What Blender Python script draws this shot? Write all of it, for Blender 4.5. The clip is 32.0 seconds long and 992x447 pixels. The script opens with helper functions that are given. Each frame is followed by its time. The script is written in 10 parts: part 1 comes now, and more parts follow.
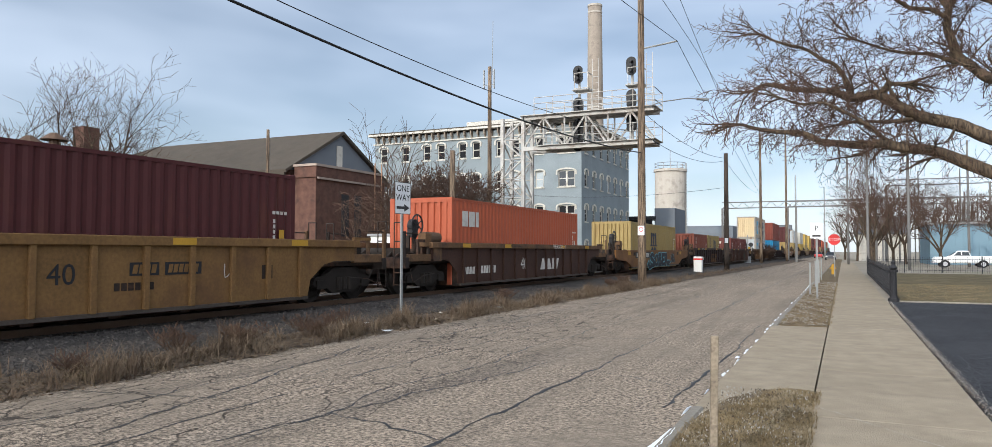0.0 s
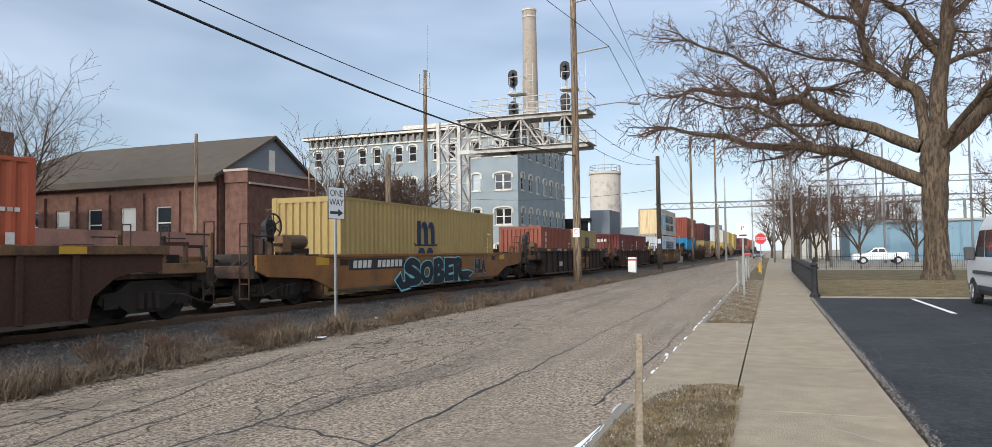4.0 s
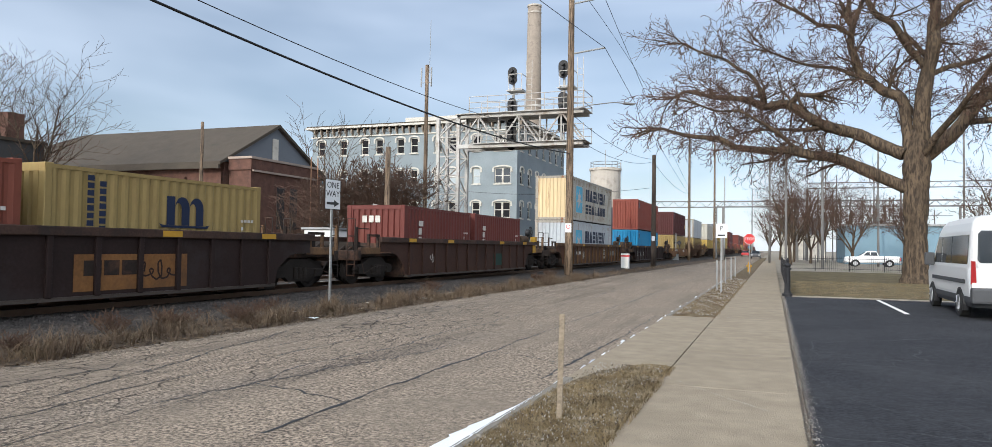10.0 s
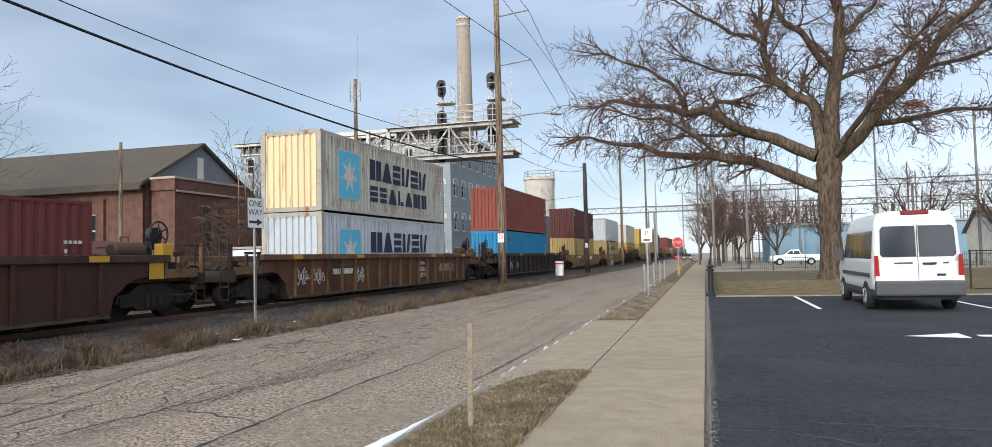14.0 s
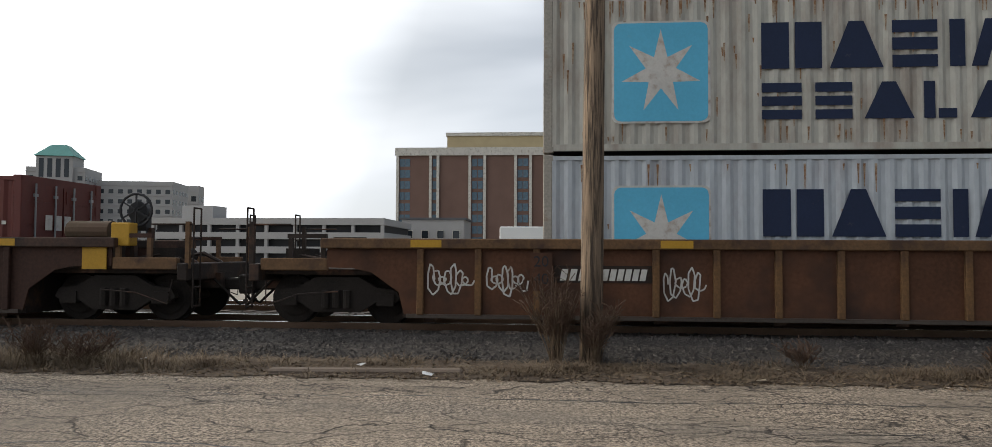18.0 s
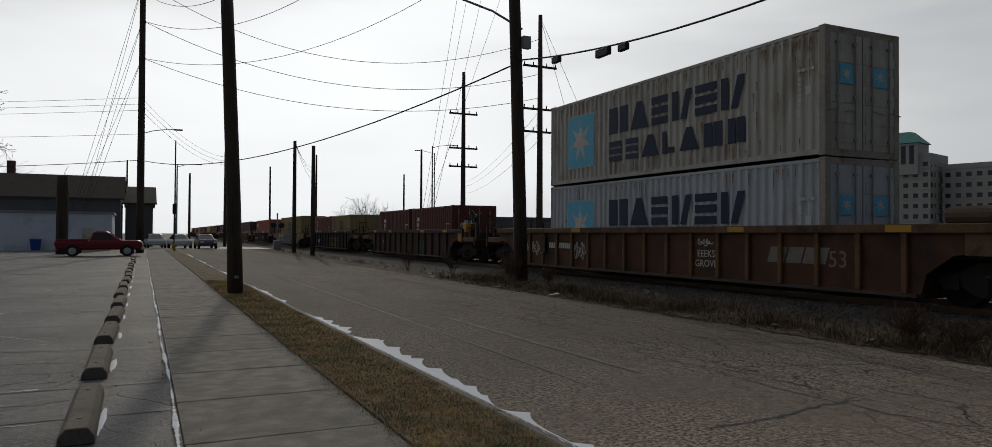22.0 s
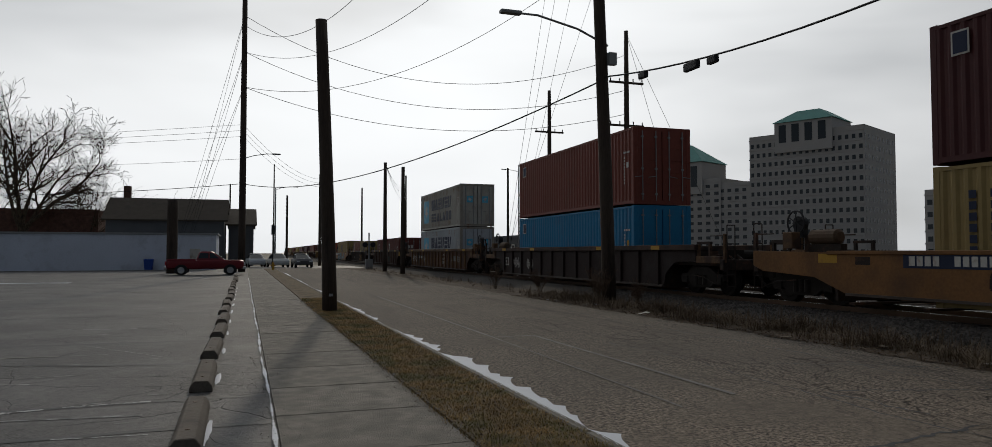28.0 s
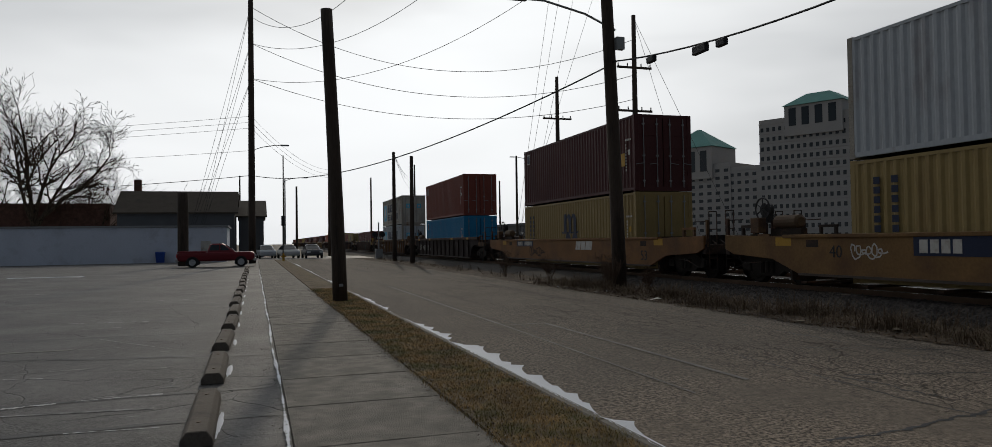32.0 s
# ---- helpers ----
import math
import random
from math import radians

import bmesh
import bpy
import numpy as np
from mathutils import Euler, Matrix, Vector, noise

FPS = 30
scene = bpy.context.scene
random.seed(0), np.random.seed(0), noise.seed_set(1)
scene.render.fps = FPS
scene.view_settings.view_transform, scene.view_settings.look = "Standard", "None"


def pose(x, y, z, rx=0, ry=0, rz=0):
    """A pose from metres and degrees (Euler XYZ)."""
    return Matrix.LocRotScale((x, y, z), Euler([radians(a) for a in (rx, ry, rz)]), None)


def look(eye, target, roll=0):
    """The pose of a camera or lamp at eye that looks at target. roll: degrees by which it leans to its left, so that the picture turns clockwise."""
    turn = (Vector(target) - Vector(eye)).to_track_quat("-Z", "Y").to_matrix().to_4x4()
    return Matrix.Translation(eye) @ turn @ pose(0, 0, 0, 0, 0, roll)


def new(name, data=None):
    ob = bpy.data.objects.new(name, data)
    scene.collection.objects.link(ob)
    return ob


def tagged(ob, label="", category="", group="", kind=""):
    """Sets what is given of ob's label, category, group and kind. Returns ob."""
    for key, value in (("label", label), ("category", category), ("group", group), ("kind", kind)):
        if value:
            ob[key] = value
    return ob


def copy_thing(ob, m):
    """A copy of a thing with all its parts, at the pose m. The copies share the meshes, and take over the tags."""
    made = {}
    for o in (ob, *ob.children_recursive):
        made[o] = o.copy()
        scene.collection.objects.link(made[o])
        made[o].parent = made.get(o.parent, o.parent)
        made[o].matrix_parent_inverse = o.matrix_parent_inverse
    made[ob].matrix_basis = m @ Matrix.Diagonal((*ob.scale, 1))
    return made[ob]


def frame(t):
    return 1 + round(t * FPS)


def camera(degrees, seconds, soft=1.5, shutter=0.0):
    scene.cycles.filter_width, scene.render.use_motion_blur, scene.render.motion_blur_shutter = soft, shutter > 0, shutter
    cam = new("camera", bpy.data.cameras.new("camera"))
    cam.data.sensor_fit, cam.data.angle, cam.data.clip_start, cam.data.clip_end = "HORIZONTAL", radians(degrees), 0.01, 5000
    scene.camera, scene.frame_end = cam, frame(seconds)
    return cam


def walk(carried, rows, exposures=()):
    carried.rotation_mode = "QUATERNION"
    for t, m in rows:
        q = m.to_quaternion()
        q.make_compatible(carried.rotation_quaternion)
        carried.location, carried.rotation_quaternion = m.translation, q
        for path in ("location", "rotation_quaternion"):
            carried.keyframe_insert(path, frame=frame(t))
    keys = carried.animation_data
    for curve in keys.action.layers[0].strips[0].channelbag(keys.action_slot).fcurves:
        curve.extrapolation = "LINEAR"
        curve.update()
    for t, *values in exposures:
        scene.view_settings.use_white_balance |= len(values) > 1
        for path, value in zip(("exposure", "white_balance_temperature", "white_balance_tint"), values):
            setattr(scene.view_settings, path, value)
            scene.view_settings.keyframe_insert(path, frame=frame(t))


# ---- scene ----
cam = camera(68.3, 32.0, 0.5)
EYE = 1.62
# seconds, x, y, yaw to the left from +y, pitch up, lean to the left
PATH = [
    (0, -1.231, 1.374, 25.41, 2.11, 0.13),
    (0.5, -1.215, 1.383, 25.62, 2.04, -0.42),
    (1, -1.204, 1.390, 25.75, 2.03, -0.98),
    (1.5, -1.212, 1.433, 25.55, 2.03, -1.25),
    (2, -1.203, 1.437, 25.61, 1.87, -1.86),
    (2.5, -1.179, 1.440, 25.47, 1.87, -2.23),
    (3, -1.155, 1.436, 24.75, 1.92, -2.29),
    (3.5, -1.147, 1.411, 21.23, 2.51, -1.68),
    (5.5, -1.047, 0.930, 20.59, 2.11, 0.43),
    (6, -0.894, 0.730, 21.23, 3.24, -0.86),
    (6.5, -0.782, 0.622, 21.31, 1.35, -0.26),
    (7, -0.635, 0.623, 17.34, 2.96, -1.86),
    (7.5, -0.552, 0.598, 16.97, 1.34, 0.54),
    (8, -0.524, 0.468, 16.72, -0.17, -0.20),
    (8.5, -0.486, 0.452, 18.40, 1.66, -0.14),
    (9, -0.374, 0.470, 17.73, 2.05, 0.47),
    (9.5, -0.304, 0.438, 19.55, 1.70, 1.10),
    (10, -0.274, 0.340, 20.77, 1.77, 0.87),
    (10.5, -0.151, 0.304, 19.39, 0.93, 1.04),
    (11, -0.111, 0.259, 15.55, -0.25, 0.49),
    (11.5, -0.054, 0.246, 16.07, 1.42, -0.22),
    (12, 0.061, 0.281, 14.29, 2.66, 0.01),
    (12.5, 0.069, 0.266, 14.53, 1.59, 0.14),
    (13, 0.072, 0.293, 14.64, 1.40, -0.37),
    (13.5, 0.066, 0.293, 15.44, 2.11, -1.04),
    (15.5, 0.036, 0.391, 21.25, 4.00, -1.34),
    (16, -0.018, 0.254, 40.74, 3.64, -1.16),
    (16.5, -0.044, 0.135, 60.54, 4.27, -0.20),
    (17, -0.064, 0.075, 72.73, 3.02, 0.20),
    (17.5, -0.020, 0.065, 83.04, 2.24, 0.67),
    (18, -0.004, 0.052, 94.14, 2.32, 0.29),
    (18.5, 0.049, 0.015, 105.31, 2.15, 0.95),
    (19, 0.103, -0.023, 114.99, 1.67, 1.66),
    (19.5, 0.162, -0.078, 121.17, 2.15, 1.46),
    (20, 0.256, -0.139, 129.21, 2.96, 1.39),
    (20.5, 0.416, -0.167, 135.93, 1.87, 1.52),
    (21, 0.323, -0.170, 144.59, 2.33, 0.63),
    (21.5, 0.294, -0.143, 150.09, 2.02, 0.31),
    (22, 0.298, -0.124, 154.22, 0.87, 0.33),
    (22.5, 0.300, -0.113, 158.63, 0.57, 0.46),
    (23, 0.309, -0.132, 162.68, 0.42, 0.98),
    (23.5, 0.300, -0.155, 163.45, 1.01, 1.20),
    (24, 0.292, -0.170, 163.34, 1.34, 1.00),
    (24.5, 0.306, -0.181, 163.18, 1.48, 0.95),
    (25, 0.310, -0.170, 162.61, 1.47, 0.83),
    (25.5, 0.322, -0.155, 162.03, 1.25, 0.73),
    (26, 0.332, -0.145, 161.53, 1.21, 0.60),
    (26.5, 0.330, -0.146, 160.92, 1.88, 0.30),
    (28.5, 0.296, -0.120, 161.07, 2.27, -0.07),
    (29, 0.291, -0.116, 161.16, 2.27, -0.04),
    (29.5, 0.302, -0.123, 161.10, 1.55, -0.02),
    (30, 0.302, -0.157, 161.39, 1.35, 0.05),
    (30.5, 0.292, -0.152, 161.38, 0.97, -0.16),
    (31, 0.290, -0.183, 161.59, 0.78, -0.31),
    (31.5, 0.288, -0.195, 162.15, 0.84, -0.61),
    (32, 0.280, -0.193, 161.74, 1.33, -0.84),
]
EXPOSURES = [(0, -0.36, 6050, 9), (13.5, -0.36, 6050, 9), (15.5, -0.4, 6080, 9), (17.0, -0.62, 6400, 9), (17.5, -0.64, 6500, 9), (19.0, -1.05, 6550, 9), (20.0, -1.12, 6520, 9), (21.0, -2.05, 6500, 9), (22.0, -2.45, 6450, 9), (23.5, -2.45, 6450, 9), (32, -2.45, 6450, 9)]
walk(cam, [(t, pose(x, y, EYE, 0, 0, yaw) @ pose(0, 0, 0, 90 + pitch) @ pose(0, 0, 0, 0, 0, lean)) for t, x, y, yaw, pitch, lean in PATH], EXPOSURES)


# ---- world, sun, exposure ----
SUN_YAW, SUN_EL = 171.0, 21.0


def make_world():
    w = bpy.data.worlds.new("sky")
    w.use_nodes = True
    scene.world = w
    nt = w.node_tree
    nt.nodes.clear()
    n, l = nt.nodes.new, nt.links.new
    out, bg = n("ShaderNodeOutputWorld"), n("ShaderNodeBackground")
    sky = n("ShaderNodeTexSky")
    sky.sky_type, sky.sun_disc = "NISHITA", False
    sky.sun_elevation = radians(SUN_EL)
    # yaw is counted to the left from +y; the sky's rotation runs clockwise from +y
    sky.sun_rotation = radians(-SUN_YAW)
    sky.air_density, sky.dust_density, sky.ozone_density = 1.0, 0.6, 1.8
    co, mp = n("ShaderNodeTexCoord"), n("ShaderNodeMapping")
    mp.inputs["Scale"].default_value = (0.9, 0.9, 3.6)
    mp.inputs["Rotation"].default_value = (0.1, 0.05, 0.5)
    cl = n("ShaderNodeTexNoise")
    cl.inputs["Scale"].default_value, cl.inputs["Detail"].default_value = 1.5, 4.0
    cl.inputs["Roughness"].default_value, cl.inputs["Distortion"].default_value = 0.46, 0.25
    rp = n("ShaderNodeValToRGB")
    rp.color_ramp.elements[0].position, rp.color_ramp.elements[0].color = 0.34, (0.10, 0.10, 0.10, 1)
    rp.color_ramp.elements[1].position, rp.color_ramp.elements[1].color = 0.72, (0.55, 0.55, 0.55, 1)
    # thin high cloud, thicker towards the sun
    sun_dir = n("ShaderNodeVectorMath")
    sun_dir.operation = "DOT_PRODUCT"
    e, a = radians(SUN_EL), radians(SUN_YAW)
    sun_dir.inputs[1].default_value = (-math.sin(a) * math.cos(e), math.cos(a) * math.cos(e), math.sin(e))
    near = n("ShaderNodeMapRange")
    near.inputs["From Min"].default_value, near.inputs["From Max"].default_value = -0.25, 0.6
    near.inputs["To Min"].default_value, near.inputs["To Max"].default_value = 0.0, 0.62
    add = n("ShaderNodeMath")
    add.operation, add.use_clamp = "ADD", True
    glow = n("ShaderNodeMapRange")
    glow.inputs["From Min"].default_value, glow.inputs["From Max"].default_value = 0.40, 1.0
    glow.inputs["To Min"].default_value, glow.inputs["To Max"].default_value = 15.0, 46.0
    # uneven thickness of the veil
    veil, tone = n("ShaderNodeMapRange"), n("ShaderNodeMath")
    veil.inputs["From Min"].default_value, veil.inputs["From Max"].default_value = 0.3, 0.7
    veil.inputs["To Min"].default_value, veil.inputs["To Max"].default_value = 0.86, 1.10
    tone.operation = "MULTIPLY"
    cloud = n("ShaderNodeVectorMath")
    cloud.operation = "SCALE"
    mix = n("ShaderNodeMix")
    mix.data_type = "RGBA"
    l(co.outputs["Generated"], mp.inputs["Vector"])
    l(mp.outputs["Vector"], cl.inputs["Vector"])
    l(cl.outputs["Fac"], rp.inputs["Fac"])
    l(co.outputs["Generated"], sun_dir.inputs[0])
    l(sun_dir.outputs["Value"], near.inputs["Value"])
    l(sun_dir.outputs["Value"], glow.inputs["Value"])
    l(rp.outputs["Color"], add.inputs[0])
    l(near.outputs["Result"], add.inputs[1])
    warm = n("ShaderNodeMix")
    warm.data_type = "RGBA"
    warm.inputs["A"].default_value, warm.inputs["B"].default_value = (0.91, 0.97, 1.07, 1), (0.965, 0.975, 0.985, 1)
    warmth = n("ShaderNodeMapRange")
    warmth.inputs["From Min"].default_value, warmth.inputs["From Max"].default_value = 0.0, 0.75
    l(sun_dir.outputs["Value"], warmth.inputs["Value"])
    l(warmth.outputs["Result"], warm.inputs["Factor"])
    l(warm.outputs["Result"], cloud.inputs[0])
    l(cl.outputs["Fac"], veil.inputs["Value"])
    l(glow.outputs["Result"], tone.inputs[0])
    l(veil.outputs["Result"], tone.inputs[1])
    l(tone.outputs["Value"], cloud.inputs["Scale"])
    # thin cloud lies thicker towards the horizon
    sepz, low, addlow = n("ShaderNodeSeparateXYZ"), n("ShaderNodeMapRange"), n("ShaderNodeMath")
    l(co.outputs["Generated"], sepz.inputs["Vector"])
    low.inputs["From Min"].default_value, low.inputs["From Max"].default_value = 0.0, 0.28
    low.inputs["To Min"].default_value, low.inputs["To Max"].default_value = 0.20, 0.0
    l(sepz.outputs["Z"], low.inputs["Value"])
    addlow.operation, addlow.use_clamp = "ADD", True
    l(add.outputs["Value"], addlow.inputs[0])
    l(low.outputs["Result"], addlow.inputs[1])
    l(addlow.outputs["Value"], mix.inputs["Factor"])
    l(sky.outputs["Color"], mix.inputs["A"])
    l(cloud.outputs["Vector"], mix.inputs["B"])
    l(mix.outputs["Result"], bg.inputs["Color"])
    bg.inputs["Strength"].default_value = 0.115
    l(bg.outputs["Background"], out.inputs["Surface"])


make_world()
sun = new("sun", bpy.data.lights.new("sun", "SUN"))
sun.data.energy, sun.data.angle, sun.data.color = 3.0, radians(1.2), (1.0, 0.88, 0.71)
sun.matrix_basis = look((-50 * math.sin(radians(SUN_YAW)), 50 * math.cos(radians(SUN_YAW)), 50 * math.tan(radians(SUN_EL))), (0, 0, 0))


# ---- materials ----
MATS = {}


def mat(name, col, rough=0.75, metal=0.0, var=0.18, scale=6.0, bump=0.15, stain=None, stain_scale=1.2, stain_lo=0.52, stain_hi=0.68, alpha_rand=0.0, stretch=(1, 1, 1), spec=0.25):
    """A surface with fine grain, broad blotches, an optional stain colour, and bump."""
    if name in MATS:
        return MATS[name]
    m = MATS[name] = bpy.data.materials.new(name)
    m.use_nodes = True
    nt = m.node_tree
    n, l = nt.nodes.new, nt.links.new
    b = nt.nodes["Principled BSDF"]
    b.inputs["Roughness"].default_value, b.inputs["Metallic"].default_value = rough, metal
    b.inputs["Specular IOR Level"].default_value = spec
    co, mp = n("ShaderNodeTexCoord"), n("ShaderNodeMapping")
    mp.inputs["Scale"].default_value = stretch
    l(co.outputs["Object"], mp.inputs["Vector"])
    fine, broad = n("ShaderNodeTexNoise"), n("ShaderNodeTexNoise")
    fine.inputs["Scale"].default_value, fine.inputs["Detail"].default_value = scale * 4, 4
    broad.inputs["Scale"].default_value, broad.inputs["Detail"].default_value = scale / 5, 3
    for t in (fine, broad):
        l(mp.outputs["Vector"], t.inputs["Vector"])
    mixn = n("ShaderNodeMath")
    mixn.operation = "MULTIPLY_ADD"
    mixn.inputs[1].default_value = 0.45
    l(fine.outputs["Fac"], mixn.inputs[0])
    half = n("ShaderNodeMath")
    half.operation = "MULTIPLY"
    half.inputs[1].default_value = 0.55
    l(broad.outputs["Fac"], half.inputs[0])
    l(half.outputs["Value"], mixn.inputs[2])
    ramp = n("ShaderNodeValToRGB")
    c = np.array(col[:3])
    ramp.color_ramp.elements[0].position, ramp.color_ramp.elements[1].position = 0.32, 0.68
    ramp.color_ramp.elements[0].color = (*(c * (1 - var)).clip(0, 1), 1)
    ramp.color_ramp.elements[1].color = (*(c * (1 + var)).clip(0, 1), 1)
    l(mixn.outputs["Value"], ramp.inputs["Fac"])
    colour = ramp.outputs["Color"]
    if alpha_rand:
        oi, hsv, mr = n("ShaderNodeObjectInfo"), n("ShaderNodeHueSaturation"), n("ShaderNodeMapRange")
        mr.inputs["To Min"].default_value, mr.inputs["To Max"].default_value = 1 - alpha_rand, 1 + alpha_rand
        l(oi.outputs["Random"], mr.inputs["Value"])
        l(mr.outputs["Result"], hsv.inputs["Value"])
        l(colour, hsv.inputs["Color"])
        colour = hsv.outputs["Color"]
    if stain:
        st, sr, mx = n("ShaderNodeTexNoise"), n("ShaderNodeValToRGB"), n("ShaderNodeMix")
        st.inputs["Scale"].default_value, st.inputs["Detail"].default_value, st.inputs["Roughness"].default_value = stain_scale, 6, 0.65
        l(mp.outputs["Vector"], st.inputs["Vector"])
        sr.color_ramp.elements[0].position, sr.color_ramp.elements[1].position = stain_lo, stain_hi
        l(st.outputs["Fac"], sr.inputs["Fac"])
        mx.data_type = "RGBA"
        l(sr.outputs["Color"], mx.inputs["Factor"])
        l(colour, mx.inputs["A"])
        mx.inputs["B"].default_value = (*stain, 1)
        colour = mx.outputs["Result"]
    l(colour, b.inputs["Base Color"])
    if bump:
        bp = n("ShaderNodeBump")
        bp.inputs["Strength"].default_value, bp.inputs["Distance"].default_value = bump, 0.02
        l(fine.outputs["Fac"], bp.inputs["Height"])
        l(bp.outputs["Normal"], b.inputs["Normal"])
    return m


def cracked(name, col, dark, cell, width, var, patch, fine_scale=60, stretch=(1, 1, 1), lanes=False):
    """Old asphalt: stone grain, net of cracks at two sizes, pale and dark patches, darker bands along the lane."""
    m = MATS[name] = bpy.data.materials.new(name)
    m.use_nodes = True
    nt = m.node_tree
    n, l = nt.nodes.new, nt.links.new
    b = nt.nodes["Principled BSDF"]
    b.inputs["Roughness"].default_value, b.inputs["Specular IOR Level"].default_value = 0.9, 0.25
    co = n("ShaderNodeTexCoord")
    warp, wmix = n("ShaderNodeTexNoise"), n("ShaderNodeMix")
    warp.inputs["Scale"].default_value, warp.inputs["Detail"].default_value = 1.3, 5
    wmix.data_type, wmix.blend_type = "RGBA", "ADD"
    wmix.inputs["Factor"].default_value = 0.4
    st = n("ShaderNodeMapping")
    st.inputs["Scale"].default_value = stretch
    l(co.outputs["Object"], st.inputs["Vector"])
    l(co.outputs["Object"], warp.inputs["Vector"])
    l(st.outputs["Vector"], wmix.inputs["A"])
    l(warp.outputs["Color"], wmix.inputs["B"])
    # where the surface is broken into small plates
    zone = n("ShaderNodeTexNoise")
    zone.inputs["Scale"].default_value, zone.inputs["Detail"].default_value = 0.22, 3
    l(co.outputs["Object"], zone.inputs["Vector"])
    zr = n("ShaderNodeMapRange")
    zr.inputs["From Min"].default_value, zr.inputs["From Max"].default_value = 0.38, 0.54
    l(zone.outputs["Fac"], zr.inputs["Value"])
    lines = []
    for k, (s, w) in enumerate(((cell, width), (cell * 2.4, width * 1.6))):
        v, r = n("ShaderNodeTexVoronoi"), n("ShaderNodeMapRange")
        v.feature = "DISTANCE_TO_EDGE"
        v.inputs["Scale"].default_value = s
        l(wmix.outputs["Result"], v.inputs["Vector"])
        r.inputs["From Min"].default_value, r.inputs["From Max"].default_value = w * 0.3, w
        r.inputs["To Min"].default_value, r.inputs["To Max"].default_value = 1.0, 0.0
        l(v.outputs["Distance"], r.inputs["Value"])
        if k:
            t = n("ShaderNodeMath")
            t.operation = "MULTIPLY"
            l(r.outputs["Result"], t.inputs[0])
            l(zr.outputs["Result"], t.inputs[1])
            lines.append(t.outputs["Value"])
        else:
            gap, gm, gt = n("ShaderNodeTexNoise"), n("ShaderNodeMapRange"), n("ShaderNodeMath")
            gap.inputs["Scale"].default_value, gap.inputs["Detail"].default_value = 0.55, 3
            gm.inputs["From Min"].default_value, gm.inputs["From Max"].default_value = 0.40, 0.52
            gt.operation = "MULTIPLY"
            l(wmix.outputs["Result"], gap.inputs["Vector"])
            l(gap.outputs["Fac"], gm.inputs["Value"])
            l(r.outputs["Result"], gt.inputs[0])
            l(gm.outputs["Result"], gt.inputs[1])
            lines.append(gt.outputs["Value"])
    crack = n("ShaderNodeMath")
    crack.operation = "MAXIMUM"
    l(lines[0], crack.inputs[0])
    l(lines[1], crack.inputs[1])
    if lanes:
        # the half towards the tracks is the more broken
        cx, cr, cg = n("ShaderNodeSeparateXYZ"), n("ShaderNodeMapRange"), n("ShaderNodeMath")
        l(wmix.outputs["Result"], cx.inputs["Vector"])
        cr.inputs["From Min"].default_value, cr.inputs["From Max"].default_value = -6.4, -4.6
        cr.inputs["To Min"].default_value, cr.inputs["To Max"].default_value = 1.0, 0.22
        l(cx.outputs["X"], cr.inputs["Value"])
        cg.operation = "MULTIPLY"
        l(crack.outputs["Value"], cg.inputs[0])
        l(cr.outputs["Result"], cg.inputs[1])
        crack = cg
    grain, gr = n("ShaderNodeTexNoise"), n("ShaderNodeValToRGB")
    grain.inputs["Scale"].default_value, grain.inputs["Detail"].default_value, grain.inputs["Roughness"].default_value = fine_scale, 3, 0.8
    l(co.outputs["Object"], grain.inputs["Vector"])
    c = np.array(col)
    gr.color_ramp.elements[0].position, gr.color_ramp.elements[1].position = 0.41, 0.59
    gr.color_ramp.elements[0].color, gr.color_ramp.elements[1].color = (*(c * (1 - var)), 1), (*(c * (1 + var)), 1)
    l(grain.outputs["Fac"], gr.inputs["Fac"])
    pm, pr, pn = n("ShaderNodeMix"), n("ShaderNodeMapRange"), n("ShaderNodeTexNoise")
    pn.inputs["Scale"].default_value, pn.inputs["Detail"].default_value = 0.5, 5
    l(co.outputs["Object"], pn.inputs["Vector"])
    pr.inputs["From Min"].default_value, pr.inputs["From Max"].default_value, pr.inputs["To Max"].default_value = 0.42, 0.66, 0.85
    l(pn.outputs["Fac"], pr.inputs["Value"])
    pm.data_type = "RGBA"
    l(pr.outputs["Result"], pm.inputs["Factor"])
    l(gr.outputs["Color"], pm.inputs["A"])
    pm.inputs["B"].default_value = (*patch, 1)
    surface = pm.outputs["Result"]
    # worn aggregate in blotches of a hand's width
    mo, mr, mx = n("ShaderNodeTexNoise"), n("ShaderNodeMapRange"), n("ShaderNodeMix")
    mo.inputs["Scale"].default_value, mo.inputs["Detail"].default_value, mo.inputs["Roughness"].default_value = 7.0, 5, 0.72
    l(co.outputs["Object"], mo.inputs["Vector"])
    mr.inputs["From Min"].default_value, mr.inputs["From Max"].default_value = 0.36, 0.64
    mr.inputs["To Min"].default_value, mr.inputs["To Max"].default_value = 0.80, 1.24
    l(mo.outputs["Fac"], mr.inputs["Value"])
    mx.data_type, mx.blend_type = "RGBA", "MULTIPLY"
    mx.inputs["Factor"].default_value = 1.0
    l(surface, mx.inputs["A"])
    l(mr.outputs["Result"], mx.inputs["B"])
    surface = mx.outputs["Result"]
    if lanes:
        # worn dark bands that run with the traffic
        ln, lm, lx = n("ShaderNodeTexNoise"), n("ShaderNodeMapRange"), n("ShaderNodeMix")
        lmap = n("ShaderNodeMapping")
        lmap.inputs["Scale"].default_value = (1.0, 0.05, 1.0)
        l(co.outputs["Object"], lmap.inputs["Vector"])
        l(lmap.outputs["Vector"], ln.inputs["Vector"])
        ln.inputs["Scale"].default_value, ln.inputs["Detail"].default_value = 1.1, 4
